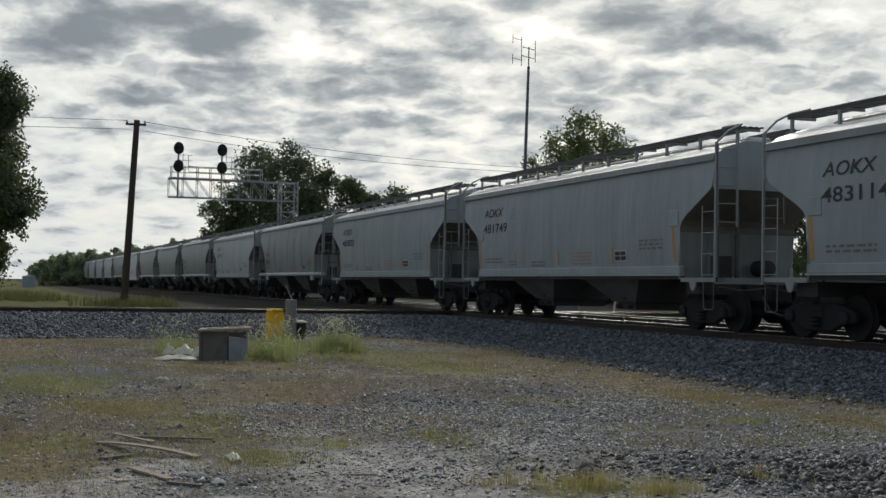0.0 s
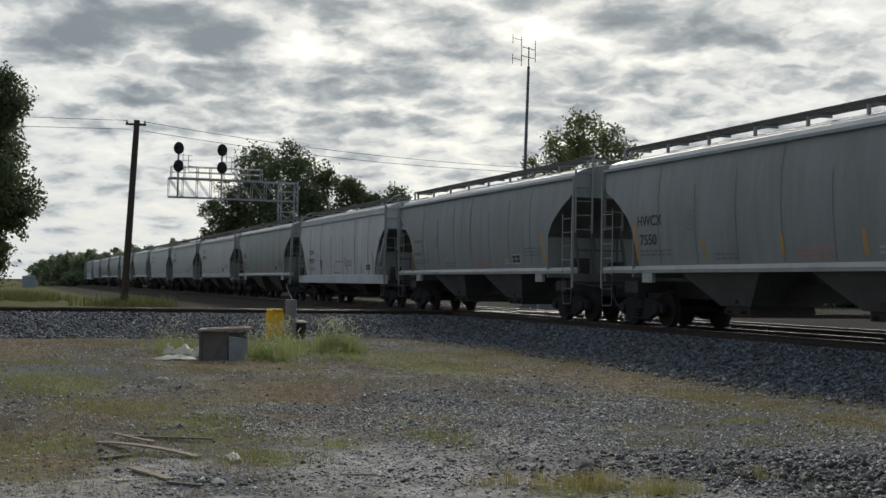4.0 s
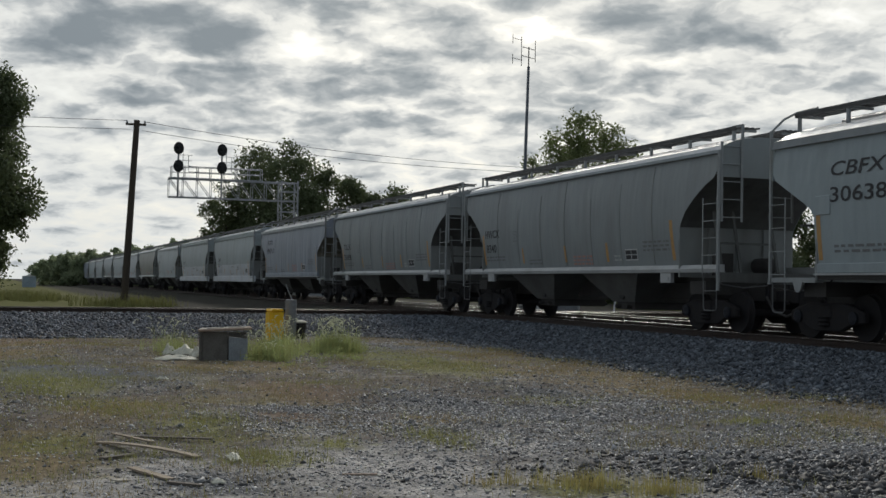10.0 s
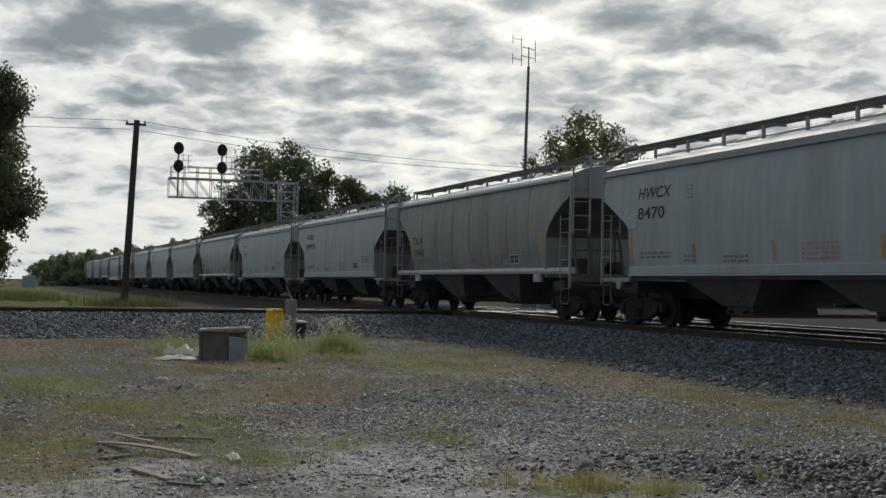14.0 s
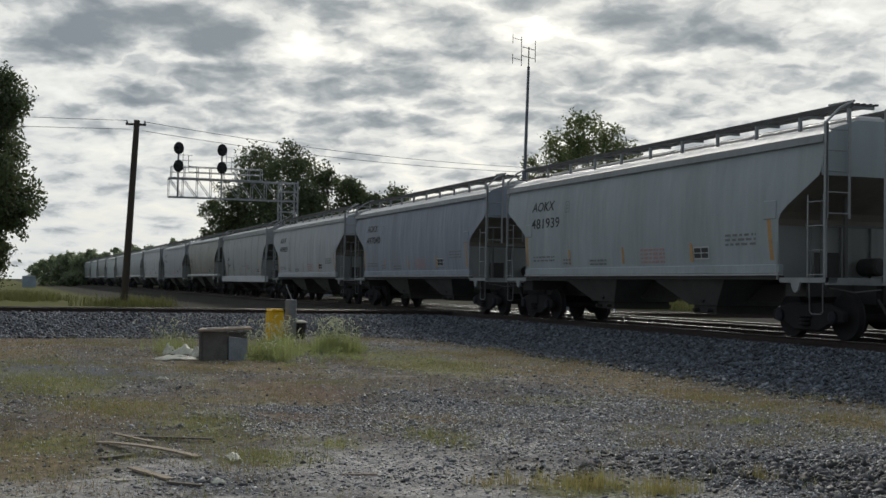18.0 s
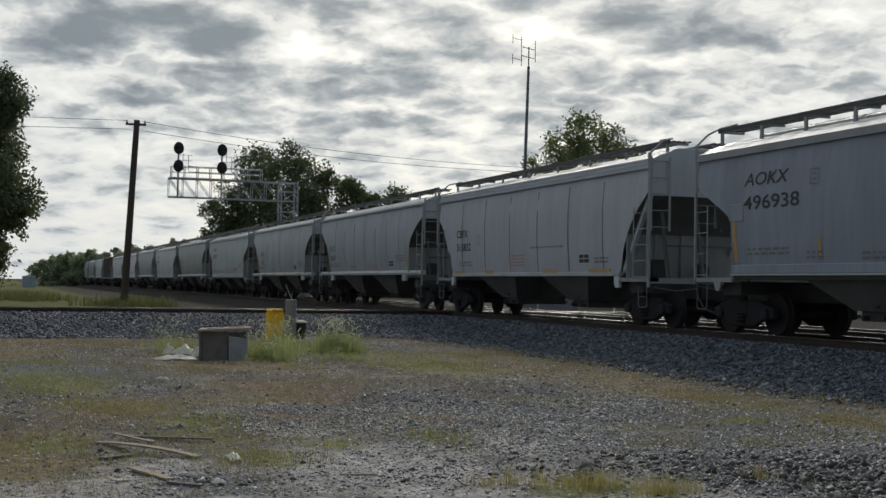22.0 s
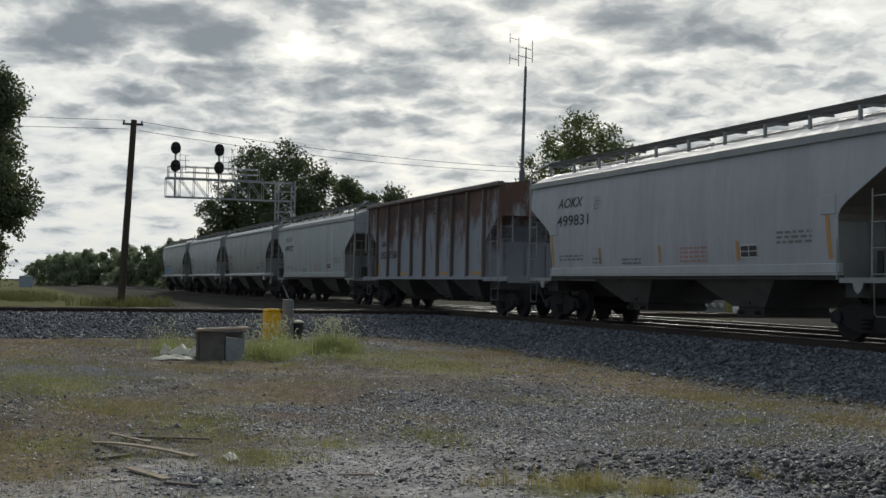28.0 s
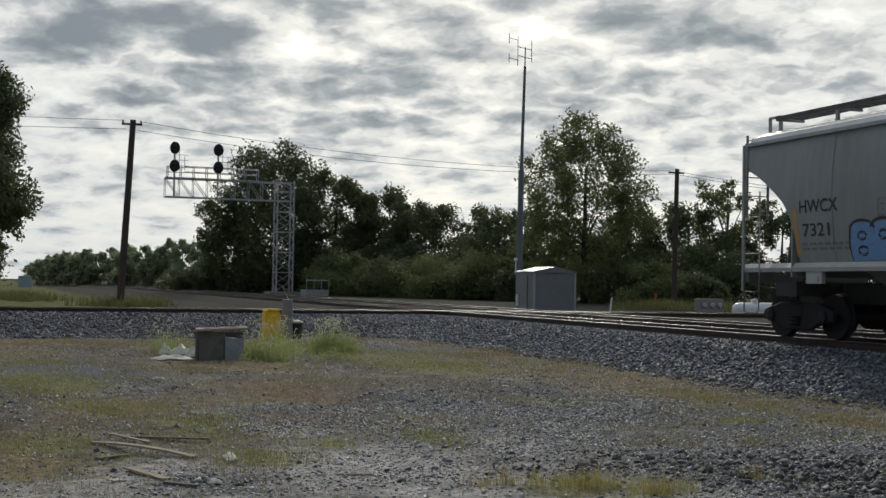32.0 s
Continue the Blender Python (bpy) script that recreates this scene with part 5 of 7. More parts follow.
bpy.context.view_layer.update()
deps = bpy.context.evaluated_depsgraph_get()
made_text = {}
for ob, car, u, z, width, height, y_at, mat, name in lettering:
    data = bpy.data.meshes.new_from_object(ob.evaluated_get(deps))
    co = np.zeros(len(data.vertices) * 3, np.float32)
    data.vertices.foreach_get("co", co)
    co = co.reshape(-1, 3)
    lo, hi = co[:, :2].min(0), co[:, :2].max(0)
    a = u + (co[:, 0] - lo[0]) / (hi[0] - lo[0]) * width
    b = z + (co[:, 1] - lo[1]) / (hi[1] - lo[1]) * height
    y = np.array([-y_at(v) - 0.008 for v in b])
    data.vertices.foreach_set("co", np.stack([a, y, b], -1).astype(np.float32).ravel())
    data.update()
    data.materials.clear()
    part(name, data, mat, car, "painted black lettering")
    bpy.data.objects.remove(ob)


def spray(car, strokes, width, y_at, mat, label):
    """Spray-painted strokes that lie on the curved side: each a list of (u, z) points."""
    for line in strokes:
        bm = bmesh.new()
        n = len(line)
        left, right = [], []
        for i, (u, z) in enumerate(line):
            a, b = line[max(0, i - 1)], line[min(n - 1, i + 1)]
            d = Vector((b[0] - a[0], b[1] - a[1])).normalized()
            for store, k in ((left, 1), (right, -1)):
                uu, zz = u - d.y * width * k / 2, z + d.x * width * k / 2
                store.append(bm.verts.new((uu, -y_at(zz) - 0.0125, zz)))
        for i in range(n - 1):
            bm.faces.new((left[i], right[i], right[i + 1], left[i + 1]))
        part("spray_stroke", bm, mat, car, label)


def arc(u, z, ru, rz, a0, a1, n=9):
    return [(u + ru * math.cos(radians(a0 + (a1 - a0) * i / (n - 1))), z + rz * math.sin(radians(a0 + (a1 - a0) * i / (n - 1)))) for i in range(n)]


# Blue outlined spray lettering on the last car.
tail = cars[-1][0]
for k, (u, w) in enumerate(((-4.55, 0.62), (-3.95, 0.62), (-3.35, 0.42), (-2.95, 0.72), (-2.25, 0.62), (-1.65, 0.62))):
    for j, z in enumerate(np.arange(1.60, 2.21, 0.10)):
        bulge = 0.06 * math.sin((z - 1.5) * 5 + k)
        spray(tail, [[(u + 0.02 - bulge, z), (u + w / 2, z + 0.02), (u + w + 0.02 + bulge, z)]], 0.105, y_round, M["blue_spray"], "blue spray paint fill")
for k, (u, w) in enumerate(((-4.55, 0.62), (-3.95, 0.62), (-3.35, 0.42), (-2.95, 0.72), (-2.25, 0.62), (-1.65, 0.62))):
    r_, l_ = u + w, u
    inner = [
        [arc(u + w * 0.5, 2.02, w * 0.2, 0.07, 0, 330), arc(u + w * 0.5, 1.74, w * 0.22, 0.08, 0, 330)],
        [arc(u + w * 0.5, 2.03, w * 0.2, 0.08, 20, 350), [(u + w * 0.45, 1.56), (u + w * 0.55, 1.80), (u + w * 0.75, 1.60)]],
        [[(u + w * 0.4, 2.2), (u + w * 0.38, 1.8), (u + w * 0.55, 1.74), (u + w * 0.62, 2.2)]],
        [arc(u + w * 0.5, 2.0, w * 0.16, 0.09, 0, 340), [(u + w * 0.3, 1.56), (u + w * 0.42, 1.76), (u + w * 0.40, 1.56)]],
        [[(u + w * 0.4, 1.92), (u + w * 0.5, 2.08), (u + w * 0.6, 1.92), (u + w * 0.4, 1.92)], [(u + w * 0.4, 1.56), (u + w * 0.5, 1.74), (u + w * 0.62, 1.56)]],
        [[(u + w * 0.3, 2.24), (u + w * 0.5, 2.0), (u + w * 0.7, 2.24)], [(u + w * 0.2, 1.85), (u + w * 0.25, 1.60)]],
    ][k]
    spray(tail, inner + [arc(u + w / 2, 2.14 + 0.02 * (k % 3), w / 2 + 0.04, 0.17, 5, 175), [(l_ - 0.03, 2.15), (l_ - 0.07 + 0.04 * (k % 2), 1.85), (l_, 1.55)], [(r_ + 0.02, 2.15), (r_ - 0.05 * (k % 3), 1.85), (r_ + 0.03, 1.55)]],
          0.055, y_round, M["ink"], "black spray paint outline")
# Dark scrawls on two others, and a small blue mark.
scrawl = cars[21][0]
spray(scrawl, [[(0.2, 1.75), (0.22, 2.15), (0.48, 2.08), (0.24, 1.95), (0.52, 1.82), (0.2, 1.76)], [(0.75, 1.8), (0.77, 2.15)], [(1.0, 1.72), (1.02, 2.18), (1.3, 2.1), (1.04, 1.94)],
               [(0.7, 1.6), (0.9, 1.72), (1.1, 1.58), (1.3, 1.74), (1.5, 1.6)], [(2.0, 1.65), (1.8, 1.85), (2.05, 2.0)], [(2.3, 1.62), (2.25, 1.95), (2.55, 1.9), (2.5, 1.64), (2.28, 1.62)],
               [(2.75, 2.0), (2.85, 1.66), (3.0, 2.0)], [(3.4, 2.0), (3.15, 1.98), (3.15, 1.66), (3.45, 1.64)], [(-4.3, 1.68), (-4.28, 1.95)], [(-4.0, 1.95), (-4.05, 1.66), (-3.8, 1.66), (-3.78, 1.95)]],
      0.06, y_round, M["ink_grey"], "smudged dark spray scrawl")
tag = cars[24][0]
spray(tag, [arc(-4.75, 1.85, 0.12, 0.14, 30, 330), [(-4.5, 1.65), (-4.4, 1.95), (-4.25, 1.7), (-4.05, 1.95)], [(-3.95, 1.7), (-3.7, 1.82), (-3.3, 1.76), (-2.9, 1.84)], [(-4.9, 1.66), (-4.0, 1.62), (-3.1, 1.68)]],
      0.05, y_round, M["ink"], "black spray-painted tag")
mark_ = cars[37][0]
spray(mark_, [[(-0.9, 1.75), (-0.6, 2.05), (-0.3, 1.75)], [(-0.85, 2.0), (-0.3, 1.95)], arc(-0.6, 1.85, 0.25, 0.16, 0, 300), [(-0.75, 1.65), (-0.45, 1.72)]], 0.06, y_straight, M["blue_spray"], "small blue spray mark")

for i, (car, middle) in enumerate(cars):
    style, mark, number = TRAIN[i]
    kind = style[0]
    y_at = y_round if kind == "A" else y_straight
    if kind == "N":
        continue
    # The outlined plate mark beside the number.
    u, z = {"T": (-3.75, 3.10), "A": (-3.75, 2.38), "P": (-4.0, 2.10), "C": (-3.9, 2.35)}[kind]
    spray(car, [[(u, z), (u + 0.26, z), (u + 0.26, z + 0.30), (u, z + 0.30), (u, z)], [(u + 0.07, z + 0.20), (u + 0.19, z + 0.20)], [(u + 0.09, z + 0.10), (u + 0.17, z + 0.10)]], 0.024, y_at, M["ink_grey"], "thin outlined plate mark")
    if not mark:
        # Letters too worn to read.
        u0, z1, w1, h1, z2, h2, w2 = lower_text[kind]
        spray(car, [[(u0, z1 + 0.1), (u0 + w1 * 0.8, z1 + 0.1)], [(u0, z2 + 0.1), (u0 + w2 * 0.8, z2 + 0.1)]], 0.12, y_at, M["ink_grey"], "worn illegible lettering")
    if mark == "CRDX":
        for uu, zz, mat in ((-3.1, 1.95, M["ink"]), (1.55, 1.98, M["ink_red"])):
            spray(car, [arc(uu, zz, 0.20, 0.20, 0, 360, 17), [(uu - 0.12, zz - 0.12), (uu + 0.12, zz + 0.12)], [(uu - 0.12, zz + 0.12), (uu + 0.12, zz - 0.12)]], 0.04, y_at, mat, "round crossed-out symbol")
for i, patches in ((32, ((-6.1, 1.0), (-3.2, 0.8), (1.5, 1.0), (4.6, 1.3))), (34, ((-4.9, 1.0), (-1.9, 0.9), (1.2, 0.9), (4.4, 0.9)))):
    for u, w in patches:
        bm = bmesh.new()
        box(bm, u, u + w, -1.596, -1.588, 1.385, 1.475)
        part("sill_patch", bm, M["orange"], cars[i][0], "faded yellow reflector patch")


# ---- trees and shrubs ----
M["bark"] = material("grey_bark", (0.085, 0.068, 0.052), 0.9, 0, (0.05, 0.042, 0.034), 3, 0.6, 40, 0.5, stretch=(3, 3, 0.5))
# Wood leaves are lightened, so the veil of haze sits in their green.
M["leaf"] = material("dark_green_leaves", (0.150, 0.180, 0.090), 0.6, 0, (0.090, 0.115, 0.058), 0.45, 0.5, 8, 0.0, leafy=0.35, speckle=0.35, spec=0.3)
M["leaf_light"] = material("light_green_leaves", (0.215, 0.250, 0.105), 0.6, 0, (0.120, 0.152, 0.066), 0.5, 0.5, 8, 0.0, leafy=0.40, speckle=0.35, spec=0.3)
# Far leaves: the haze of distance is put into this paler green.
M["leaf_hazed"] = material("hazed_green_leaves", (0.35, 0.40, 0.25), 0.7, 0, (0.26, 0.305, 0.19), 0.25, 0.5, 6, 0.0, leafy=0.4, speckle=0.3, spec=0.2)


def leaf_cloud(r, centres, radii, count, size, flat=0.85):
    """Small four-cornered leaves scattered through many clumps, thickest near each clump's skin."""
    weight = radii ** 2
    pick = r.choice(len(centres), count, p=weight / weight.sum())
    d = r.normal(size=(count, 3))
    d /= np.linalg.norm(d, axis=1, keepdims=True)
    q = (r.random(count) ** 0.40)[:, None] * radii[pick][:, None] * d * (1 + 0.18 * r.normal(size=(count, 1)))
    q[:, 2] *= flat
    p = centres[pick] + q
    a = r.normal(size=(count, 3))
    a /= np.linalg.norm(a, axis=1, keepdims=True)
    b = np.cross(a, r.normal(size=(count, 3)))
    b /= np.linalg.norm(b, axis=1, keepdims=True)
    s = (size * (0.6 + 0.8 * r.random(count)))[:, None]
    v = np.stack([p - a * s, p + b * s * 0.5, p + a * s, p - b * s * 0.5], 1).reshape(-1, 3)
    return v, np.arange(count * 4).reshape(-1, 4)


def boughs(r, height, radius, low, lobes, clump, airy):
    """Lobes of a crown, each carried by its own bough, and the clumps of leaves that each lobe is made of."""
    up_ = low + (0.93 - low) * ((np.arange(lobes) + 0.5 * r.random(lobes)) / lobes)
    f = np.clip((up_ - low) / (1 - low), 0.02, 1)
    wide = np.sin(f ** 0.8 * math.pi * 0.93 + 0.12) ** 0.7
    ang = np.arange(lobes) * 2.39996 + 0.5 * r.random(lobes)
    reach = radius * wide * (0.40 + 0.42 * r.random(lobes))
    lob = np.stack([np.cos(ang) * reach, np.sin(ang) * reach, up_ * height], 1)
    size = radius * (0.30 + 0.18 * r.random(lobes)) * (0.55 + 0.45 * wide)
    lob[:, 2] = np.minimum(lob[:, 2], height - size * 0.8)
    k = 9
    d = r.normal(size=(lobes, k, 3))
    d /= np.linalg.norm(d, axis=2, keepdims=True)
    c = lob[:, None] + d * size[:, None, None] * (0.35 + 0.6 * r.random((lobes, k, 1)))
    cr = size[:, None] * clump * (0.6 + 0.8 * r.random((lobes, k)))
    c, cr = c.reshape(-1, 3), cr.reshape(-1)
    if not airy:
        c, cr = np.concatenate([c, lob]), np.concatenate([cr, size * 0.85])
    return lob, c, cr


def tree(x, y, z, height, radius, seed, mat="leaf", leaves=6000, size=0.20, low=0.25, clumps=60, clump=0.42, name="tree", label="leafy green deciduous tree beside the tracks", airy=False):
    """Tapered trunk, limbs that fork into the crown, and a lumpy crown of many small leaves in clumps with gaps."""
    r = np.random.default_rng(seed)
    t = empty(name, label, "tree", m=pose(x, y, z))
    lean = r.normal(size=2) * 0.02 * height
    trunk_top = Vector((lean[0], lean[1], height * 0.72))
    lob, c, cr = boughs(r, height, radius, low, max(9, clumps // 3), clump, airy)
    v, f = leaf_cloud(r, c, cr, int(leaves * 2.3), size * 0.70)
    v[:, 2] = np.maximum(v[:, 2], 0.0)
    tagged(part("crown", raw_mesh("crown", v, f, M[mat]), M[mat], t, "uneven crown of small leaves"), kind="")
    bm = bmesh.new()
    r0 = height * 0.016 + 0.04
    base = [Vector((0, 0, -0.2)), Vector((lean[0] * 0.3, lean[1] * 0.3, height * 0.25)), Vector((lean[0] * 0.7, lean[1] * 0.7, height * 0.5)), trunk_top]
    for k, (p, q) in enumerate(zip(base, base[1:])):
        rod(bm, p, q, r0 * (1.15 - 0.3 * k), 8, r0 * (0.85 - 0.3 * k))
    part("trunk", bm, M["bark"], t)
    for k in range(min(len(lob), 16 if airy else 5)):
        bm = bmesh.new()
        tip = Vector(lob[k])
        start = base[1].lerp(trunk_top, min(0.95, max(0.0, (tip.z / height - 0.35))))
        mid = start.lerp(tip, 0.5) + Vector((0, 0, 0.06 * height * float(r.random())))
        rod(bm, start, mid, r0 * 0.32, 5, r0 * 0.2)
        rod(bm, mid, tip, r0 * 0.2, 5, r0 * 0.06)
        for j in range(3):
            rod(bm, tip.lerp(mid, 0.3 * j), Vector(c[k * 9 + j]), r0 * 0.10, 4, r0 * 0.03)
        part("limb", bm, M["bark"], t)
    return t


def shrub(x, y, z, height, radius, seed, mat="leaf_light", leaves=1300, size=0.16, label="dense green bush along the far side of the tracks"):
    r = np.random.default_rng(seed)
    t = empty("bush", label, "bush", m=pose(x, y, z))
    n = 22
    ang, rad = r.random(n) * 6.283, radius * np.sqrt(r.random(n)) * 0.9
    c = np.stack([np.cos(ang) * rad, np.sin(ang) * rad, height * (0.10 + 0.70 * r.random(n)) * (1 - 0.35 * (rad / radius) ** 2)], 1)
    cr = np.full(n, 0.27) * min(radius, height) * (0.6 + 0.8 * r.random(n))
    v, f = leaf_cloud(r, c, cr, int(leaves * 1.9), size * 0.74)
    v[:, 2] = np.maximum(v[:, 2], -0.05)
    part("foliage", raw_mesh("foliage", v, f, M[mat]), M[mat], t)
    for k in range(3):
        bm = bmesh.new()
        rod(bm, (0.1 * k, 0, -0.1), tuple(c[k]), 0.04, 5, 0.01)
        part("stem", bm, M["bark"], t)
    return t


# Close by the line on the west.
tree(-100.5, -19.0, -0.5, 17.4, 6.0, 11, leaves=16000, size=0.24, low=0.24, clumps=60, label="tall dark leafy tree standing at the yard's edge")
tree(-103.0, -21.4, -0.5, 13.0, 5.6, 12, leaves=11000, size=0.24, low=0.08, clumps=50)
tree(-99.0, -18.9, -0.5, 6.5, 2.4, 13, leaves=5000, size=0.20, low=0.05, clumps=30)
# Behind the signal bridge.
tree(-134.5, 11.6, -0.4, 16.6, 7.4, 21, leaves=14000, size=0.26, low=0.06, clumps=90, label="broad dark tree behind the signal structure")
tree(-137.0, 6.6, -0.4, 11.5, 4.0, 22, leaves=5000, size=0.24, low=0.10, clumps=44)
tree(-131.0, 17.5, -0.4, 14.0, 5.6, 23, leaves=9000, size=0.25, low=0.08, clumps=50)
tree(-128.0, 22.0, -0.4, 12.2, 5.0, 24, leaves=8000, size=0.24, low=0.08, clumps=46)
tree(-121.0, 22.5, -0.4, 10.6, 3.6, 25, leaves=5000, size=0.22, low=0.08, clumps=40)
tree(-124.0, 27.0, -0.4, 10.0, 4.4, 26, leaves=5000, size=0.24, low=0.08, clumps=44)
# The airy tree behind the radio mast, and the wood round it.
tree(-85.5, 25.1, -0.4, 14.5, 5.3, 31, "leaf_light", leaves=11500, size=0.18, low=0.20, clumps=96, clump=0.42, airy=True, label="tall airy tree with sky showing between its leaves")
tree(-104.0, 25.5, -0.4, 8.6, 3.6, 32, leaves=4500, size=0.20, low=0.06, clumps=40)
tree(-97.0, 27.0, -0.4, 8.0, 3.4, 33, leaves=4500, size=0.20, low=0.06, clumps=40)
tree(-110.0, 27.0, -0.4, 9.0, 4.0, 34, leaves=4500, size=0.22, low=0.06, clumps=40)
tree(-90.0, 31.0, -0.4, 8.4, 4.0, 35, leaves=5000, size=0.20, low=0.06, clumps=44)
tree(-86.0, 34.5, -0.4, 8.6, 3.6, 36, leaves=4500, size=0.20, low=0.06, clumps=40)
tree(-86.5, 38.2, -0.4, 10.8, 3.2, 37, "leaf_light", leaves=3600, size=0.18, low=0.22, clumps=44, airy=True)
tree(-84.0, 41.5, -0.4, 8.6, 3.8, 38, leaves=4500, size=0.20, low=0.06, clumps=40)
tree(-83.0, 47.0, -0.4, 9.4, 4.2, 39, leaves=4500, size=0.22, low=0.06, clumps=40)
tree(-80.0, 54.0, -0.4, 10.0, 4.6, 40, leaves=4500, size=0.24, low=0.06, clumps=40)
tree(-78.0, 62.0, -0.4, 10.0, 5.0, 41, leaves=4500, size=0.26, low=0.06, clumps=40)
for k in range(16):
    rr = random.Random(100 + k)
    along = k / 15
    shrub(-118 + along * 44 + rr.uniform(-1, 1), 13.8 + along * 15 + rr.uniform(-1.5, 2.5), -0.42, rr.uniform(3.2, 5.2) * (1.1 - 0.25 * along), rr.uniform(2.2, 3.4), 200 + k,
          "leaf_light" if k % 3 else "leaf", 2600, 0.17)
for k in range(10):
    rr = random.Random(300 + k)
    shrub(-80 + rr.uniform(-2, 2) + k * 0.8, 29 + k * 3.4, -0.42, rr.uniform(2.6, 4.4), rr.uniform(2.0, 3.0), 300 + k, "leaf", 2000, 0.17)
for k in range(8):
    rr = random.Random(340 + k)
    shrub(-150 - k * 16, 10 + rr.uniform(-1, 3), -0.42, rr.uniform(1.5, 3.0), rr.uniform(2.0, 3.5), 340 + k, "leaf_hazed", 900, 0.24)
# Its paleness is haze held in the leaf colour.
# Far wood where the lines vanish.
for k in range(16):
    rr = random.Random(60 + k)
    along = k / 15
    tree(-275 + along * 62 + rr.uniform(-5, 5), -8.7 + along * 26.0 + rr.uniform(-0.8, 0.8), -0.4, 5.2 + 4.0 * along ** 0.8 + rr.uniform(-0.7, 0.9), rr.uniform(2.6, 4.0), 60 + k, "leaf_hazed", leaves=2200, size=0.36,
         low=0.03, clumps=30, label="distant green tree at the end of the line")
for k in range(10):
    rr = random.Random(560 + k)
    shrub(-146 + k * 1.6, 3.8 + k * 1.5 + rr.uniform(-0.5, 0.5), -0.42, rr.uniform(3.4, 5.0), rr.uniform(2.6, 3.4), 560 + k, "leaf", 2000, 0.22)
# Undergrowth that closes the foot of the wood.
for k in range(22):
    rr = random.Random(500 + k)
    along = k / 21
    shrub(-136 + along * 56 + rr.uniform(-1, 1), 16.5 + along * 16 + rr.uniform(-1, 1.5), -0.42, rr.uniform(4.6, 6.6), rr.uniform(3.0, 4.0), 500 + k, "leaf", 2600, 0.20)


# ---- signal structure ----
M["galv"] = material("galvanised_steel", (0.42, 0.43, 0.44), 0.5, 0.5, (0.32, 0.33, 0.34), 3, 0.5, 50, 0.05)
M["black"] = material("black_signal_paint", (0.012, 0.012, 0.013), 0.6, 0, (0.02, 0.02, 0.02), 3, 0.5, 50, 0.05)
M["concrete"] = material("old_concrete", (0.30, 0.29, 0.27), 0.9, 0, (0.20, 0.19, 0.175), 3, 0.6, 50, 0.4)
bridge = empty("signal_bridge", "galvanised lattice cantilever signal mast with two signals over the tracks", "railway signal", m=pose(-117.0, 8.8, 0))
for k, (sx, sy) in enumerate(((-1, -1), (1, -1), (1, 1), (-1, 1))):
    bm = bmesh.new()
    bar(bm, (sx * 0.75, sy * 0.78, -0.3), (sx * 0.75, sy * 0.78, 10.6), 0.13, 0.13)
    part("mast_leg", bm, M["galv"], bridge)
for k in range(11):
    z0, z1 = k * 0.96, (k + 1) * 0.96
    for a, b in (((-0.75, -0.78), (0.75, -0.78)), ((0.75, -0.78), (0.75, 0.78)), ((0.75, 0.78), (-0.75, 0.78)), ((-0.75, 0.78), (-0.75, -0.78))):
        bm = bmesh.new()
        p, q = (a, b) if k % 2 else (b, a)
        bar(bm, (*p, z0), (*q, z1), 0.05, 0.05)
        part("lacing_bar", bm, M["galv"], bridge)
        if k % 2 == 0:
            bm = bmesh.new()
            bar(bm, (*a, z0), (*b, z0), 0.07, 0.07)
            part("cross_bar", bm, M["galv"], bridge)
for x in (-0.5, 0.5):
    for z in (8.70, 10.42):
        bm = bmesh.new()
        bar(bm, (x, 0.78, z), (x, -11.2, z), 0.11, 0.11)
        part("arm_chord", bm, M["galv"], bridge)
    for k in range(8):
        y0, y1 = -0.9 - k * 1.29, -0.9 - (k + 1) * 1.29
        bm = bmesh.new()
        bar(bm, (x, y0, 8.70), (x, y1, 10.42), 0.055, 0.055)
        part("arm_diagonal", bm, M["galv"], bridge)
        bm = bmesh.new()
        bar(bm, (x, y1, 8.70), (x, y1, 10.42), 0.05, 0.05)
        part("arm_upright", bm, M["galv"], bridge)
bm = bmesh.new()
for k in range(24):
    box(bm, -0.5, 0.5, -11.2 + k * 0.36, -11.2 + k * 0.36 + 0.22, 10.50, 10.54)
box(bm, -0.52, -0.46, -11.2, -2.6, 10.46, 10.50)
box(bm, 0.46, 0.52, -11.2, -2.6, 10.46, 10.50)
tagged(part("walkway", bm, M["galv"], bridge), kind="stuff")
for z in (11.05, 11.55):
    for x in (-0.5, 0.5):
        bm = bmesh.new()
        rod(bm, (x, -11.0 if x < 0 else -9.5, z), (x, -2.6, z), 0.04)
        part("hand_rail", bm, M["galv"], bridge)
for k in range(8):
    for x in (-0.5, 0.5):
        bm = bmesh.new()
        rod(bm, (x, -11.0 + k * 1.2, 10.5), (x, -11.0 + k * 1.2, 11.55), 0.04)
        part("rail_post", bm, M["galv"], bridge)
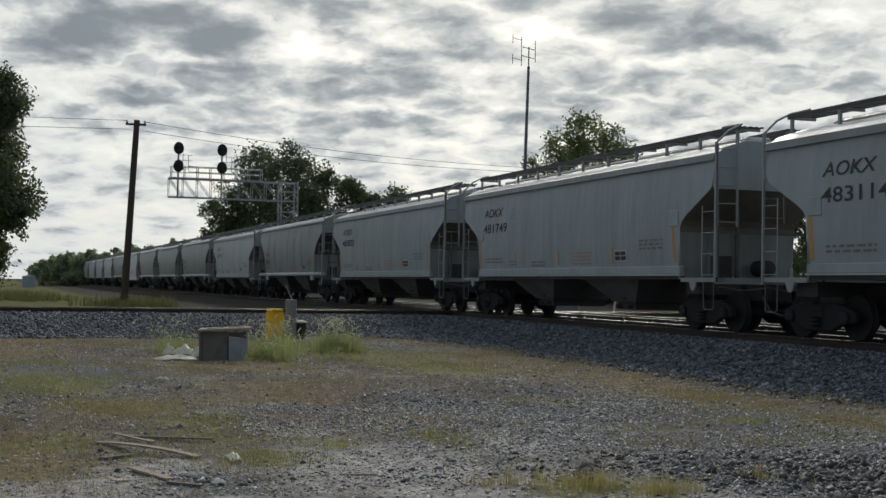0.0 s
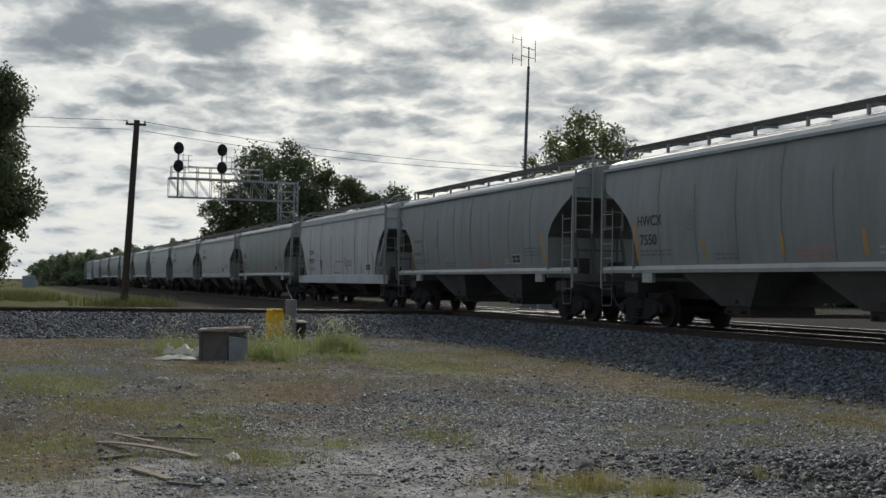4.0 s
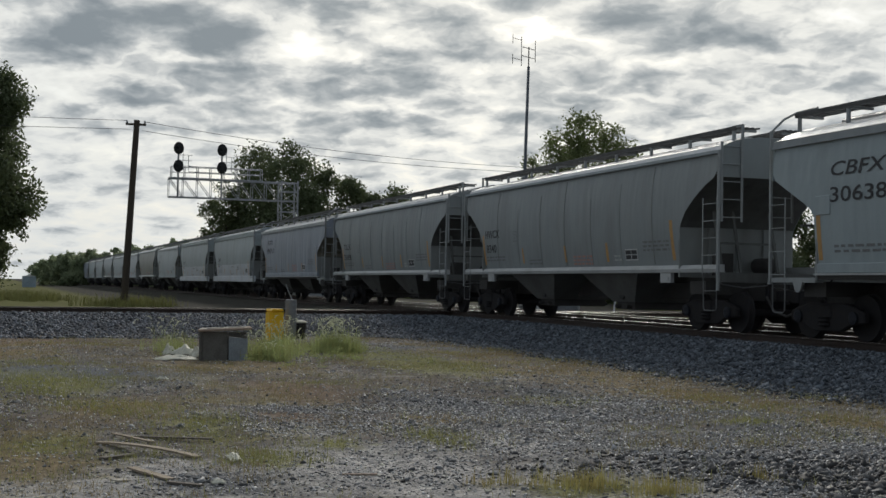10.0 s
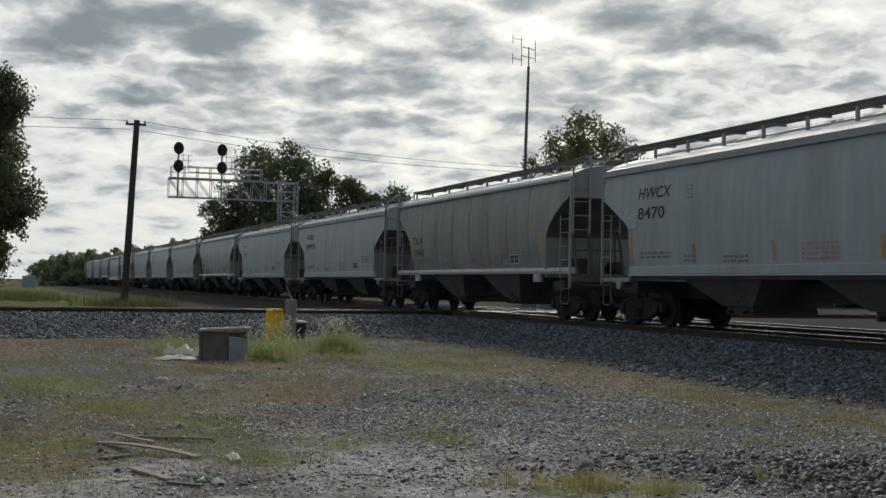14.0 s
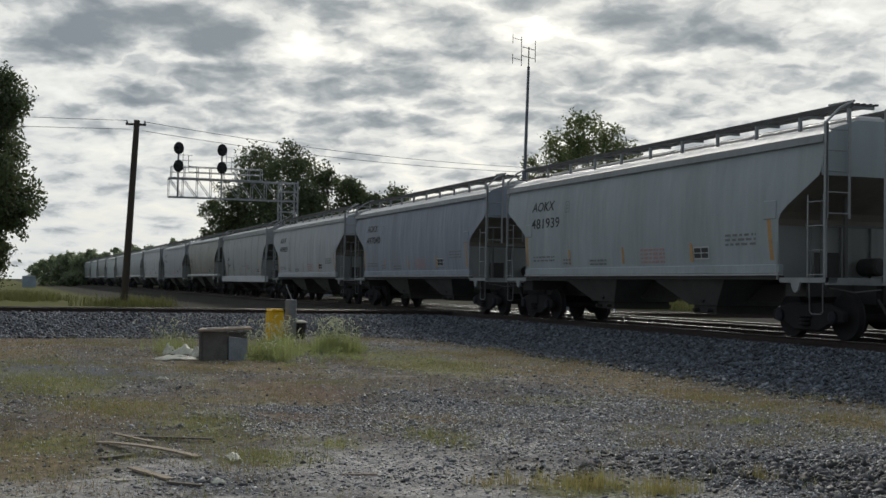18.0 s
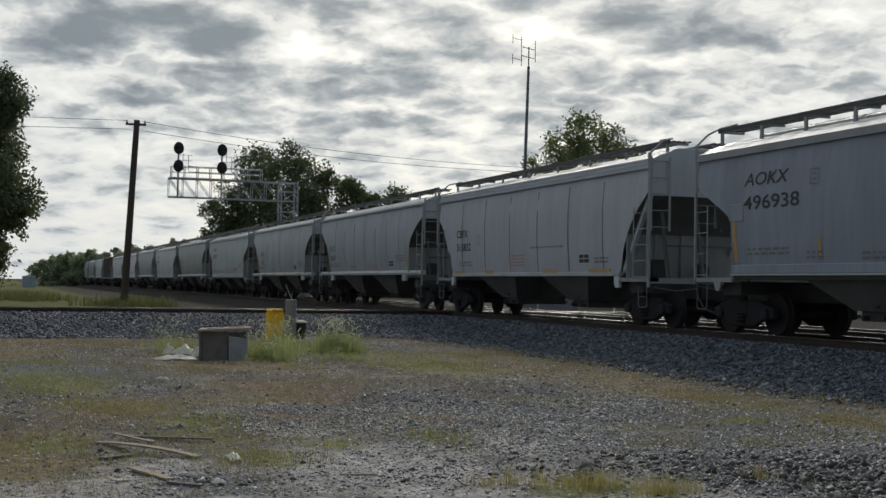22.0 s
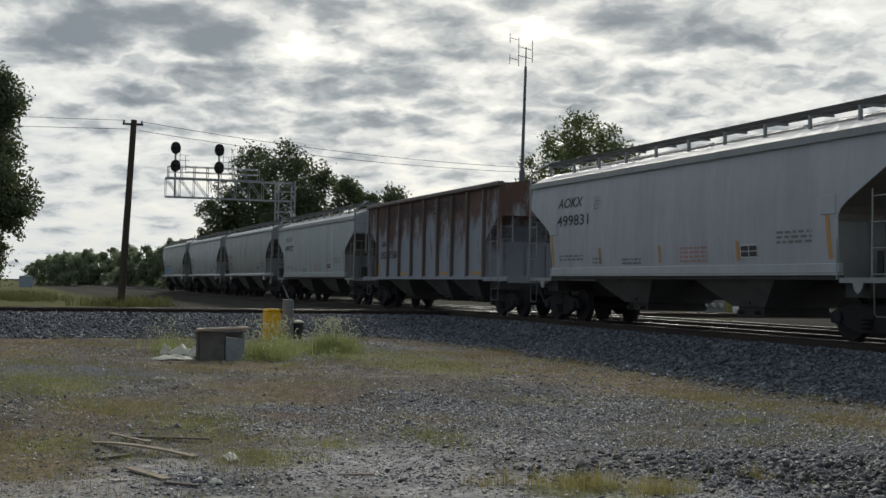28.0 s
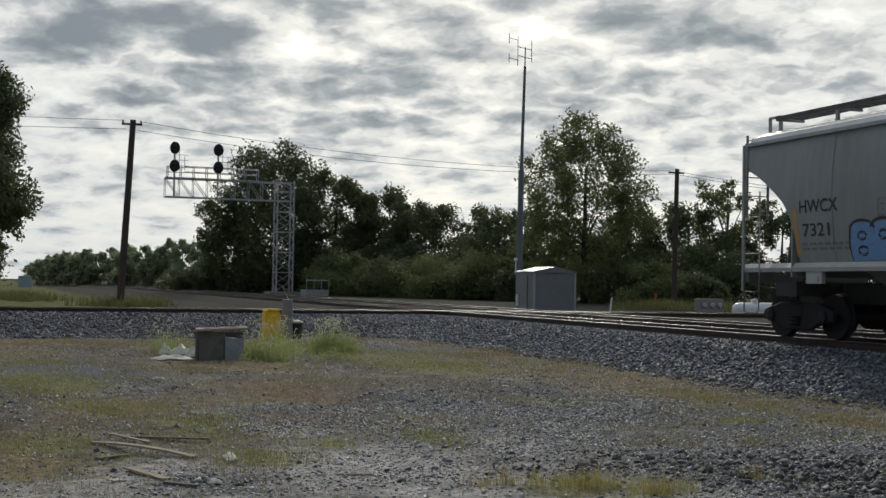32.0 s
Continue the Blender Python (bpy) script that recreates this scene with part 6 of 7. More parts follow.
for y in (-10.45, -6.45):
    bm = bmesh.new()
    rod(bm, (0.62, y, 8.6), (0.62, y, 13.6), 0.09, 8)
    part("signal_post", bm, M["galv"], bridge)
    for z in (13.15, 11.5):
        bm = bmesh.new()
        prof = [(0.46 * math.cos(t), 0.62 * math.sin(t) if math.sin(t) > 0 else 0.52 * math.sin(t)) for t in np.linspace(0, 2 * math.pi, 21)[:-1]]
        extrude_poly(bm, [(y + a, z + b) for a, b in prof], 0.70, 0.78, "x")
        lathe(bm, [(0.20, 0.0), (0.20, 0.35), (0.17, 0.36)], (0.78, y, z + 0.2), "x", 10)
        lathe(bm, [(0.16, 0.0), (0.16, 0.30), (0.13, 0.31)], (0.78, y, z - 0.2), "x", 10)
        box(bm, 0.42, 0.70, y - 0.26, y + 0.26, z - 0.42, z + 0.45)
        part("signal_head", bm, M["black"], bridge, "black signal head with hooded lamps")
    for dy in (0.45, 0.95):
        bm = bmesh.new()
        rod(bm, (0.4, y + dy, 11.2), (0.4, y + dy, 13.1 if dy < 0.6 else 12.6), 0.03)
        part("cage_post", bm, M["galv"], bridge)
    for z in (11.6, 12.1, 12.6):
        bm = bmesh.new()
        rod(bm, (0.4, y + 0.1, z), (0.4, y + 1.3, z), 0.025)
        part("cage_rail", bm, M["galv"], bridge)
bm = bmesh.new()
for x in (-0.2, 0.2):
    rod(bm, (x, 0.95, 0), (x, 0.95, 10.6), 0.03)
for k in range(34):
    rod(bm, (-0.2, 0.95, 0.2 + k * 0.3), (0.2, 0.95, 0.2 + k * 0.3), 0.015, 4)
part("ladder", bm, M["galv"], bridge)
bm = bmesh.new()
box(bm, -1.4, 1.4, -1.5, 1.5, -0.6, 0.10)
part("footing", bm, M["concrete"], bridge)

rail_box = empty("platform_railing", "grey platform with pipe railing beside the signal mast", "railing", m=pose(-113.0, 10.6, -0.4))
bm = bmesh.new()
box(bm, -1.2, 1.2, -0.7, 1.4, 0, 0.75)
part("platform", bm, M["galv"], rail_box)
for y in (-0.7, 0.0, 0.7, 1.4):
    bm = bmesh.new()
    rod(bm, (1.2, y, 0.7), (1.2, y, 1.8), 0.035)
    part("rail_post", bm, M["galv"], rail_box)
bm = bmesh.new()
rod(bm, (1.2, -0.7, 1.62), (1.2, 1.4, 1.62), 0.035)
part("hand_rail", bm, M["galv"], rail_box)

# ---- poles and wires ----
M["pole_wood"] = material("weathered_pole", (0.085, 0.066, 0.050), 0.9, 0, (0.055, 0.044, 0.036), 4, 0.6, 40, 0.3, stretch=(4, 4, 0.4))
M["wire"] = material("dark_wire", (0.03, 0.03, 0.032), 0.7, 0, None, 3, 0.5, 40, 0.0)
pole_a = empty("utility_pole", "leaning dark wooden utility pole with a short crossarm", "utility pole", m=pose(-70.7, -10.35, -0.48))
bm = bmesh.new()
rod(bm, (0, 0, -0.3), (0.5, 0.45, 10.25), 0.21, 12, 0.16)
part("pole", bm, M["pole_wood"], pole_a)
bm = bmesh.new()
bar(bm, (0.52, -0.15, 10.0), (0.46, 0.95, 10.02), 0.10, 0.11)
part("crossarm", bm, M["pole_wood"], pole_a)
for y in (-0.08, 0.88):
    bm = bmesh.new()
    lathe(bm, [(0.03, 0), (0.06, 0.05), (0.05, 0.09), (0.06, 0.13), (0.03, 0.18)], (0.48, y, 10.05), "z", 8)
    part("insulator", bm, M["galv"], pole_a)
pole_b = empty("utility_pole", "grey wooden utility pole before the trees", "utility pole", m=pose(-70.6, 24.2, -0.42))
bm = bmesh.new()
rod(bm, (0, 0, -0.3), (0.1, 0.1, 9.1), 0.19, 12, 0.14)
part("pole", bm, M["pole_wood"], pole_b)
bm = bmesh.new()
bar(bm, (0.1, -0.5, 8.85), (0.1, 0.6, 8.85), 0.1, 0.1)
part("crossarm", bm, M["pole_wood"], pole_b)


def wire(p, q, sag):
    bm = bmesh.new()
    p, q = Vector(p), Vector(q)
    pts = [p.lerp(q, i / 24) - Vector((0, 0, 4 * sag * (i / 24) * (1 - i / 24))) for i in range(25)]
    rings = [[bm.verts.new(c + Vector((0.016 * math.cos(t), 0, 0.016 * math.sin(t)))) for t in (0.8, 2.4, 3.9, 5.5)] for c in pts]
    for a, b in zip(rings, rings[1:]):
        for i in range(4):
            bm.faces.new((a[i], a[(i + 1) % 4], b[(i + 1) % 4], b[i]))
    tagged(part("overhead_wire", bm, M["wire"]), "thin dark overhead wire between wooden poles", "wire")


wire((-70.2, -9.5, 9.70), (-70.5, 24.0, 8.55), 0.75)
wire((-70.2, -9.6, 9.20), (-70.5, 24.2, 8.35), 0.75)
wire((-70.2, -10.4, 9.72), (-70.0, -60, 10.2), 0.45)
wire((-70.2, -10.2, 9.25), (-70.0, -60, 9.4), 0.45)
wire((-70.5, 24.4, 8.5), (-71.0, 60, 7.2), 0.6)
wire((-70.5, 24.4, 8.3), (-71.0, 60, 7.0), 0.6)

# ---- radio mast, equipment house and what stands round it ----
M["steel_blue"] = material("blue_grey_mast", (0.17, 0.19, 0.22), 0.5, 0.3, (0.12, 0.13, 0.15), 2, 0.5, 40, 0.05)
M["aluminium"] = material("dull_aluminium", (0.21, 0.22, 0.23), 0.45, 0.35, (0.16, 0.17, 0.18), 0.9, 0.6, 30, 0.04)
M["tank"] = material("white_tank_paint", (0.78, 0.78, 0.80), 0.4, 0, (0.66, 0.66, 0.67), 2, 0.5, 40, 0.03)
antenna = empty("radio_mast", "tall slim steel radio mast with a dipole array on top", "antenna mast", m=pose(-64.6, 10.85, -0.4))
bm = bmesh.new()
rod(bm, (0, 0, 0), (0.12, 0, 7.9), 0.19, 12, 0.16)
part("lower_pole", bm, M["steel_blue"], antenna)
bm = bmesh.new()
rod(bm, (0.12, 0, 7.9), (0.36, 0.03, 13.7), 0.10, 10, 0.075)
part("upper_pole", bm, M["steel_blue"], antenna)
bm = bmesh.new()
rod(bm, (0.36, 0.03, 13.7), (0.38, 0.03, 14.8), 0.035)
part("array_stub", bm, M["wire"], antenna)
bm = bmesh.new()
for z in (14.25, 14.75):
    rod(bm, (0.38, -0.42, z + 0.04), (0.38, 0.42, z - 0.1), 0.022)
part("array_boom", bm, M["wire"], antenna)
for y, z0, z1 in ((-0.42, 13.7, 15.35), (0.42, 13.95, 15.2), (-0.95, 13.8, 14.35), (-0.95, 14.95, 15.5)):
    bm = bmesh.new()
    rod(bm, (0.38, y, z0), (0.38, y, z1), 0.02)
    part("dipole", bm, M["wire"], antenna)
for z in (14.08, 15.2):
    bm = bmesh.new()
    rod(bm, (0.38, -0.95, z + 0.05), (0.38, -0.40, z - 0.05), 0.018)
    part("dipole_arm", bm, M["wire"], antenna)

house = empty("equipment_house", "silvery sheet metal signal equipment house with a shallow roof", "equipment house", m=pose(-60.35, 10.55, -0.4))
bm = bmesh.new()
box(bm, -1.22, 1.22, -1.16, 1.16, 0.10, 2.12)
soft(bm, 0.02, 1)
part("wall_body", bm, M["aluminium"], house)
bm = bmesh.new()
extrude_poly(bm, [(-1.25, 2.10), (1.25, 2.10), (1.25, 2.16), (0, 2.42), (-1.25, 2.16)], -1.3, 1.3, "x")
part("roof", bm, M["aluminium"], house)
bm = bmesh.new()
box(bm, -0.55, 0.35, -1.195, -1.16, 0.18, 1.98)
door = part("door", bm, M["aluminium"], house, "plain metal door")
bm = bmesh.new()
rod(bm, (0.22, -1.20, 1.0), (0.22, -1.27, 1.0), 0.02)
rod(bm, (0.22, -1.27, 1.0), (0.08, -1.27, 1.0), 0.016)
part("door_handle", bm, M["galv"], door)
for y in (-1.16, 1.16):
    bm = bmesh.new()
    box(bm, 1.22, 1.245, y - 0.05, y + 0.05, 0.1, 2.1)
    part("corner_trim", bm, M["galv"], house)
bm = bmesh.new()
box(bm, -1.3, 1.3, -1.2, 1.2, -0.15, 0.10)
part("footing", bm, M["concrete"], house)
bm = bmesh.new()
box(bm, -1.05, -0.8, -1.23, -1.16, 0.35, 0.95)
part("meter_box", bm, M["tank"], house)
bm = bmesh.new()
rod(bm, (-1.15, -1.21, 2.0), (-1.15, -1.21, 2.75), 0.03)
lathe(bm, [(0.02, 0), (0.10, 0.03), (0.10, 0.12), (0.03, 0.18)], (-1.15, -1.21, 2.72), "z", 10)
part("vent_pipe", bm, M["tank"], house)

cabinet = empty("meter_cabinets", "grey steel meter cabinets on a low frame", "meter cabinet", m=pose(-52.7, 15.8, -0.4))
bm = bmesh.new()
box(bm, -0.25, 0.25, -0.68, 0.68, 0.12, 0.92)
soft(bm, 0.02, 1)
part("body", bm, M["concrete"], cabinet)
for y in (-0.42, 0.0, 0.42):
    bm = bmesh.new()
    lathe(bm, [(0.13, 0), (0.13, 0.06), (0.09, 0.10)], (0.25, y, 0.60), "x", 12)
    part("meter", bm, M["galv"], cabinet, "round glass meter")
for y in (-0.6, 0.6):
    bm = bmesh.new()
    box(bm, -0.2, 0.2, y - 0.05, y + 0.05, -0.1, 0.13)
    part("leg", bm, M["galv"], cabinet)

tank = empty("propane_tank", "small white propane tank lying on short legs", "gas tank", m=pose(-48.8, 15.95, -0.42))
bm = bmesh.new()
lathe(bm, [(0.02, -1.30), (0.16, -1.28), (0.27, -1.20), (0.335, -1.04), (0.345, -0.9), (0.345, 0.9), (0.335, 1.04), (0.27, 1.20), (0.16, 1.28), (0.02, 1.30)], (0, 0, 0.48), "y", 20)
smooth(part("shell", bm, M["tank"], tank))
bm = bmesh.new()
lathe(bm, [(0.16, 0), (0.16, 0.14), (0.12, 0.19), (0.03, 0.20)], (0, -0.2, 0.80), "z", 14)
part("dome_lid", bm, M["tank"], tank)
for y in (-0.75, 0.75):
    bm = bmesh.new()
    box(bm, -0.28, 0.28, y - 0.06, y + 0.06, -0.05, 0.22)
    part("leg", bm, M["concrete"], tank)
bm = bmesh.new()
box(bm, -0.2, 0.2, 1.32, 1.72, 0.0, 0.75)
soft(bm, 0.03, 1)
part("regulator_box", bm, M["tank"], tank)


def marker(name, label, x, y, z, h, lean, mat, cap=None):
    o = empty(name, label, "marker post", m=pose(x, y, z))
    bm = bmesh.new()
    rod(bm, (0, 0, -0.1), (0, lean, h), 0.045, 8)
    part("post", bm, mat, o)
    if cap:
        bm = bmesh.new()
        rod(bm, (0, lean * 0.55, h * 0.55), (0, lean * 1.02, h * 1.02), 0.06, 8)
        part("cap", bm, cap, o)
    return o


M["marker_orange"] = material("orange_marker", (0.55, 0.12, 0.05), 0.6, 0, (0.4, 0.09, 0.04), 5, 0.5)
marker("marker_post", "leaning white plastic marker post", -52.4, 10.25, -0.42, 0.95, 0.14, M["tank"])
marker("marker_post", "white marker post with an orange top", -64.1, 19.25, -0.42, 1.10, 0.0, M["tank"], M["marker_orange"])
marker("marker_post", "white roadside marker post", -176.0, 4.6, -0.42, 0.8, 0.0, M["tank"])

shed = empty("small_shed", "pale blue metal shed far down the line", "shed", m=pose(-212, -12.6, -0.45))
bm = bmesh.new()
box(bm, -1.1, 1.1, -1.05, 1.05, 0, 1.75)
part("wall_body", bm, material("pale_blue_sheet", (0.34, 0.42, 0.50), 0.6, 0.1, (0.28, 0.34, 0.4), 1, 0.5), shed)
bm = bmesh.new()
extrude_poly(bm, [(-1.15, 1.75), (1.15, 1.75), (0, 1.95)], -1.2, 1.2, "x")
part("roof", bm, M["tank"], shed)
tower = empty("distant_mast", "thin distant steel tower", "tower", m=pose(-420, -30, -0.5))
bm = bmesh.new()
for a in (0, 2.1, 4.2):
    bar(bm, (0.7 * math.cos(a), 0.7 * math.sin(a), 0), (0.15 * math.cos(a), 0.15 * math.sin(a), 8.5), 0.18, 0.18)
part("legs", bm, M["galv"], tower)
relay = empty("relay_box", "white relay box beside the far track", "relay box", m=pose(-176, 4.4 + 4.2, -0.45))
bm = bmesh.new()
box(bm, -0.45, 0.45, -0.42, 0.42, 0, 0.95)
soft(bm, 0.03, 1)
part("body", bm, M["tank"], relay)
bm = bmesh.new()
extrude_poly(bm, [(-0.5, 0.95), (0.5, 0.95), (0.0, 1.08)], -0.5, 0.5, "x")
part("lid", bm, M["galv"], relay)
xing = empty("crossing_signal", "small white crossing signal far down the line", "crossing signal", m=pose(-240, 9.0, -0.45))
bm = bmesh.new()
rod(bm, (0, 0, 0), (0, 0, 2.9), 0.09, 8)
part("post", bm, M["galv"], xing)
for y in (-0.45, 0.45):
    bm = bmesh.new()
    lathe(bm, [(0.26, 0), (0.26, 0.08), (0.1, 0.1)], (0.1, y, 1.35), "x", 12)
    part("lamp_disc", bm, M["tank"], xing)
bm = bmesh.new()
bar(bm, (0, -0.7, 2.2), (0, 0.7, 2.9), 0.16, 0.05)
bar(bm, (0, -0.7, 2.9), (0, 0.7, 2.2), 0.16, 0.05)
part("crossbuck", bm, M["tank"], xing)
mound = bmesh.new()
lathe(mound, [(4.2, -0.3), (3.4, 0.25), (2.2, 0.85), (1.0, 1.25), (0.1, 1.35)], (0, 0, 0), "z", 22)
for v in mound.verts:
    v.co += Vector((noise.noise(v.co * 0.9), noise.noise(v.co * 0.9 + Vector((5, 0, 0))), noise.noise(v.co * 1.3))) * 0.3
M["heap"] = material("dark_gravel_heap", (0.085, 0.085, 0.09), 0.95, 0, (0.14, 0.135, 0.13), 1.5, 0.5, 14, 0.8)
heap = part("gravel_heap", mound, M["heap"])
heap.matrix_basis = pose(-140, 10.8, -0.45)
tagged(heap, "low heap of dark gravel beside the tracks", "gravel heap")


# ---- the yard in front ----
M["yellow"] = material("yellow_plastic", (0.92, 0.56, 0.02), 0.5, 0, (0.82, 0.47, 0.015), 3, 0.5, 50, 0.05, speckle=0.08)
M["grey_post"] = material("grey_concrete_post", (0.23, 0.24, 0.25), 0.85, 0, (0.17, 0.175, 0.18), 3, 0.5, 60, 0.2)
M["box_side"] = material("stained_concrete_box", (0.19, 0.18, 0.165), 0.9, 0, (0.09, 0.083, 0.072), 4, 0.6, 40, 0.4)
M["plank"] = material("bleached_wood", (0.36, 0.29, 0.21), 0.85, 0, (0.24, 0.19, 0.14), 3, 0.6, 40, 0.4, stretch=(1, 8, 8))
M["plank_dark"] = material("grey_old_wood", (0.17, 0.145, 0.12), 0.9, 0, (0.11, 0.095, 0.08), 3, 0.6, 40, 0.4, stretch=(1, 8, 8))
M["plank_rust"] = material("rusty_lid_wood", (0.30, 0.20, 0.15), 0.9, 0, (0.40, 0.34, 0.28), 4, 0.6, 40, 0.4, stretch=(8, 1, 8))
M["lid"] = material("bleached_lid_wood", (0.52, 0.48, 0.42), 0.85, 0, (0.36, 0.32, 0.27), 5, 0.6, 40, 0.3)
M["cloth"] = material("dirty_white_plastic", (0.70, 0.68, 0.58), 0.7, 0, (0.48, 0.46, 0.37), 6, 0.6, 40, 0.2)


def on_ground(x, y):
    return float(ground_z(x, y))


pz = on_ground(-33.5, -9.55)
pedestal = empty("cable_pedestal", "yellow plastic cable marker pedestal beside a grey post", "cable pedestal", m=pose(-33.55, -9.66, pz, 0, 0, 12))
bm = bmesh.new()
hexa(bm, [(-0.19, -0.21, 0.02), (0.19, -0.21, 0.02), (0.19, 0.21, 0.02), (-0.19, 0.21, 0.02), (-0.18, -0.21, 0.86), (0.18, -0.21, 0.86), (0.18, 0.21, 0.86), (-0.18, 0.21, 0.86)])
soft(bm, 0.05, 3)
smooth(part("shell", bm, M["yellow"], pedestal))
bm = bmesh.new()
extrude_poly(bm, [(-0.19, 0.84), (0.19, 0.84), (0.15, 0.90), (-0.15, 0.90)], -0.19, 0.19, "x")
part("cap", bm, M["yellow"], pedestal)
bm = bmesh.new()
box(bm, -0.14, 0.14, -0.15, 0.15, -0.15, 0.05)
part("base", bm, M["black"], pedestal)

post = empty("concrete_post", "round grey concrete post in weeds beside the pedestal", "post", m=pose(-33.75, -9.17, pz))
bm = bmesh.new()
lathe(bm, [(0.155, -0.2), (0.155, 1.12), (0.145, 1.15), (0.12, 1.155)], (0, 0, 0), "z", 20)
smooth(part("shaft", bm, M["grey_post"], post))
bm = bmesh.new()
bar(bm, (0.02, 0.02, 1.15), (0.02, -0.16, 1.55), 0.02, 0.02)
part("bent_bolt", bm, M["galv"], post)

can = empty("black_bucket", "small black plastic bucket with a pale rim", "bucket", m=pose(-33.9, -8.86, pz + 0.02))
bm = bmesh.new()
lathe(bm, [(0.12, 0), (0.15, 0.3), (0.165, 0.44)], (0, 0, 0.05), "z", 16)
part("body", bm, M["black"], can)
bm = bmesh.new()
lathe(bm, [(0.17, 0.44), (0.175, 0.47), (0.15, 0.49), (0.05, 0.52)], (0, 0, 0.05), "z", 16)
part("rim", bm, M["cloth"], can)

bz = on_ground(-26.2, -12.2)
vault = empty("utility_vault", "broken concrete utility box with a tilted wooden lid", "utility box", m=pose(-26.2, -12.22, bz, 0, 0, -12))
for name, (x0, x1, y0, y1, z0, z1) in (("front_wall", (0.26, 0.33, -0.46, 0.06, -0.05, 0.60)), ("side_wall", (-0.36, 0.33, -0.53, -0.465, -0.05, 0.60)),
                                       ("back_wall", (-0.36, -0.29, -0.46, 0.42, -0.05, 0.58)), ("far_wall", (-0.28, 0.30, 0.36, 0.43, -0.05, 0.52))):
    bm = bmesh.new()
    box(bm, x0, x1, y0, y1, z0, z1)
    soft(bm, 0.015, 1)
    part(name, bm, M["box_side"], vault)
bm = bmesh.new()
hexa(bm, [(0.30, 0.08, 0.0), (0.36, 0.08, 0.0), (0.30, 0.46, 0.0), (0.24, 0.46, 0.0), (0.34, 0.08, 0.50), (0.40, 0.08, 0.50), (0.34, 0.46, 0.46), (0.28, 0.46, 0.46)])
bmesh.ops.recalc_face_normals(bm, faces=bm.faces[:])
part("broken_panel", bm, material("bluish_panel", (0.33, 0.37, 0.41), 0.7, 0, (0.22, 0.24, 0.26), 5, 0.6), vault, "loose bluish broken panel")
for k, (x0, x1, y0, y1) in enumerate(((0.22, 0.40, -0.60, 0.50), (-0.40, -0.24, -0.56, 0.46), (-0.25, 0.23, -0.58, -0.44), (-0.25, 0.23, 0.34, 0.48), (-0.22, 0.22, -0.10, 0.0))):
    bm = bmesh.new()
    box(bm, x0, x1, y0, y1, 0.0, 0.05)
    soft(bm, 0.01, 1)
    o = part("lid_board", bm, M["plank_rust"] if k in (0, 3) else M["lid"], vault)
    o.matrix_basis = pose(0, 0.04, 0.625 + 0.002 * k, 2.6, 0, 1.5)


def crumpled(name, label, x, y, w, d, h, seed, mat):
    """A crumpled sheet of dirty plastic lying on the ground, with thickness."""
    bm = bmesh.new()
    bmesh.ops.create_grid(bm, x_segments=12, y_segments=9, size=0.5)
    for v in bm.verts:
        q = v.co * 5 + Vector((seed, seed * 2, 0))
        edge = max(0.0, 1 - (v.co.length / 0.55) ** 2)
        v.co = Vector((v.co.x * w * (1 + 0.3 * noise.noise(q)), v.co.y * d * (1 + 0.3 * noise.noise(q + Vector((9, 0, 0)))), 0.02 + h * edge * (0.5 + abs(noise.noise(q * 0.7)) * 1.2)))
    r = bmesh.ops.extrude_face_region(bm, geom=bm.faces[:])
    bmesh.ops.translate(bm, verts=[v for v in r["geom"] if isinstance(v, bmesh.types.BMVert)], vec=(0, 0, 0.012))
    bmesh.ops.recalc_face_normals(bm, faces=bm.faces[:])
    o = part(name, bm, mat)
    o.matrix_basis = pose(x, y, on_ground(x, y) - 0.01)
    tagged(o, label, "litter")
    return smooth(o, 60)


crumpled("plastic_sheet", "crumpled dirty white plastic sheet in the grass", -27.6, -12.85, 0.5, 0.55, 0.20, 1.0, M["cloth"])
crumpled("plastic_sheet", "crumpled yellowed plastic beside the broken box", -27.2, -12.62, 0.40, 0.40, 0.20, 6.0, M["cloth"])
crumpled("plastic_sheet", "small heap of torn pale plastic", -28.0, -13.15, 0.30, 0.30, 0.24, 7.0, M["cloth"])
crumpled("plastic_sheet", "torn flat piece of dirty white plastic", -26.3, -13.25, 0.45, 0.85, 0.09, 2.0, M["cloth"])
crumpled("plastic_scrap", "small white plastic scrap on gravel", -11.64, -14.59, 0.34, 0.10, 0.05, 3.0, M["cloth"])
crumpled("plastic_scrap", "pale paper scrap lying on gravel", -10.24, -14.96, 0.08, 0.11, 0.03, 4.0, M["cloth"])
crumpled("plastic_scrap", "small white scrap in short grass", -20.5, -14.2, 0.10, 0.20, 0.04, 5.0, M["cloth"])


def board(label, x, y, length, width, thick, turn, tilt, mat, lift=0.0, bow=0.0):
    bm = bmesh.new()
    n = 10
    rows_ = []
    for i in range(n + 1):
        a = -length / 2 + length * i / n
        zz = bow * (1 - (2 * i / n - 1) ** 2)
        w = width / 2 * (1 + 0.10 * math.sin(i * 2.3))
        rows_.append([bm.verts.new((a, sy * w, zz + sz)) for sy, sz in ((-1, 0), (1, 0), (1, thick), (-1, thick))])
    for p, q in zip(rows_, rows_[1:]):
        for i in range(4):
            bm.faces.new((p[i], p[(i + 1) % 4], q[(i + 1) % 4], q[i]))
    bm.faces.new(rows_[0][::-1])
    bm.faces.new(rows_[-1])
    bmesh.ops.recalc_face_normals(bm, faces=bm.faces[:])
    o = part("plank", bm, mat)
    o.matrix_basis = pose(x, y, on_ground(x, y) + lift, 0, tilt, turn)
    tagged(o, label, "plank", "scattered planks")
    return o


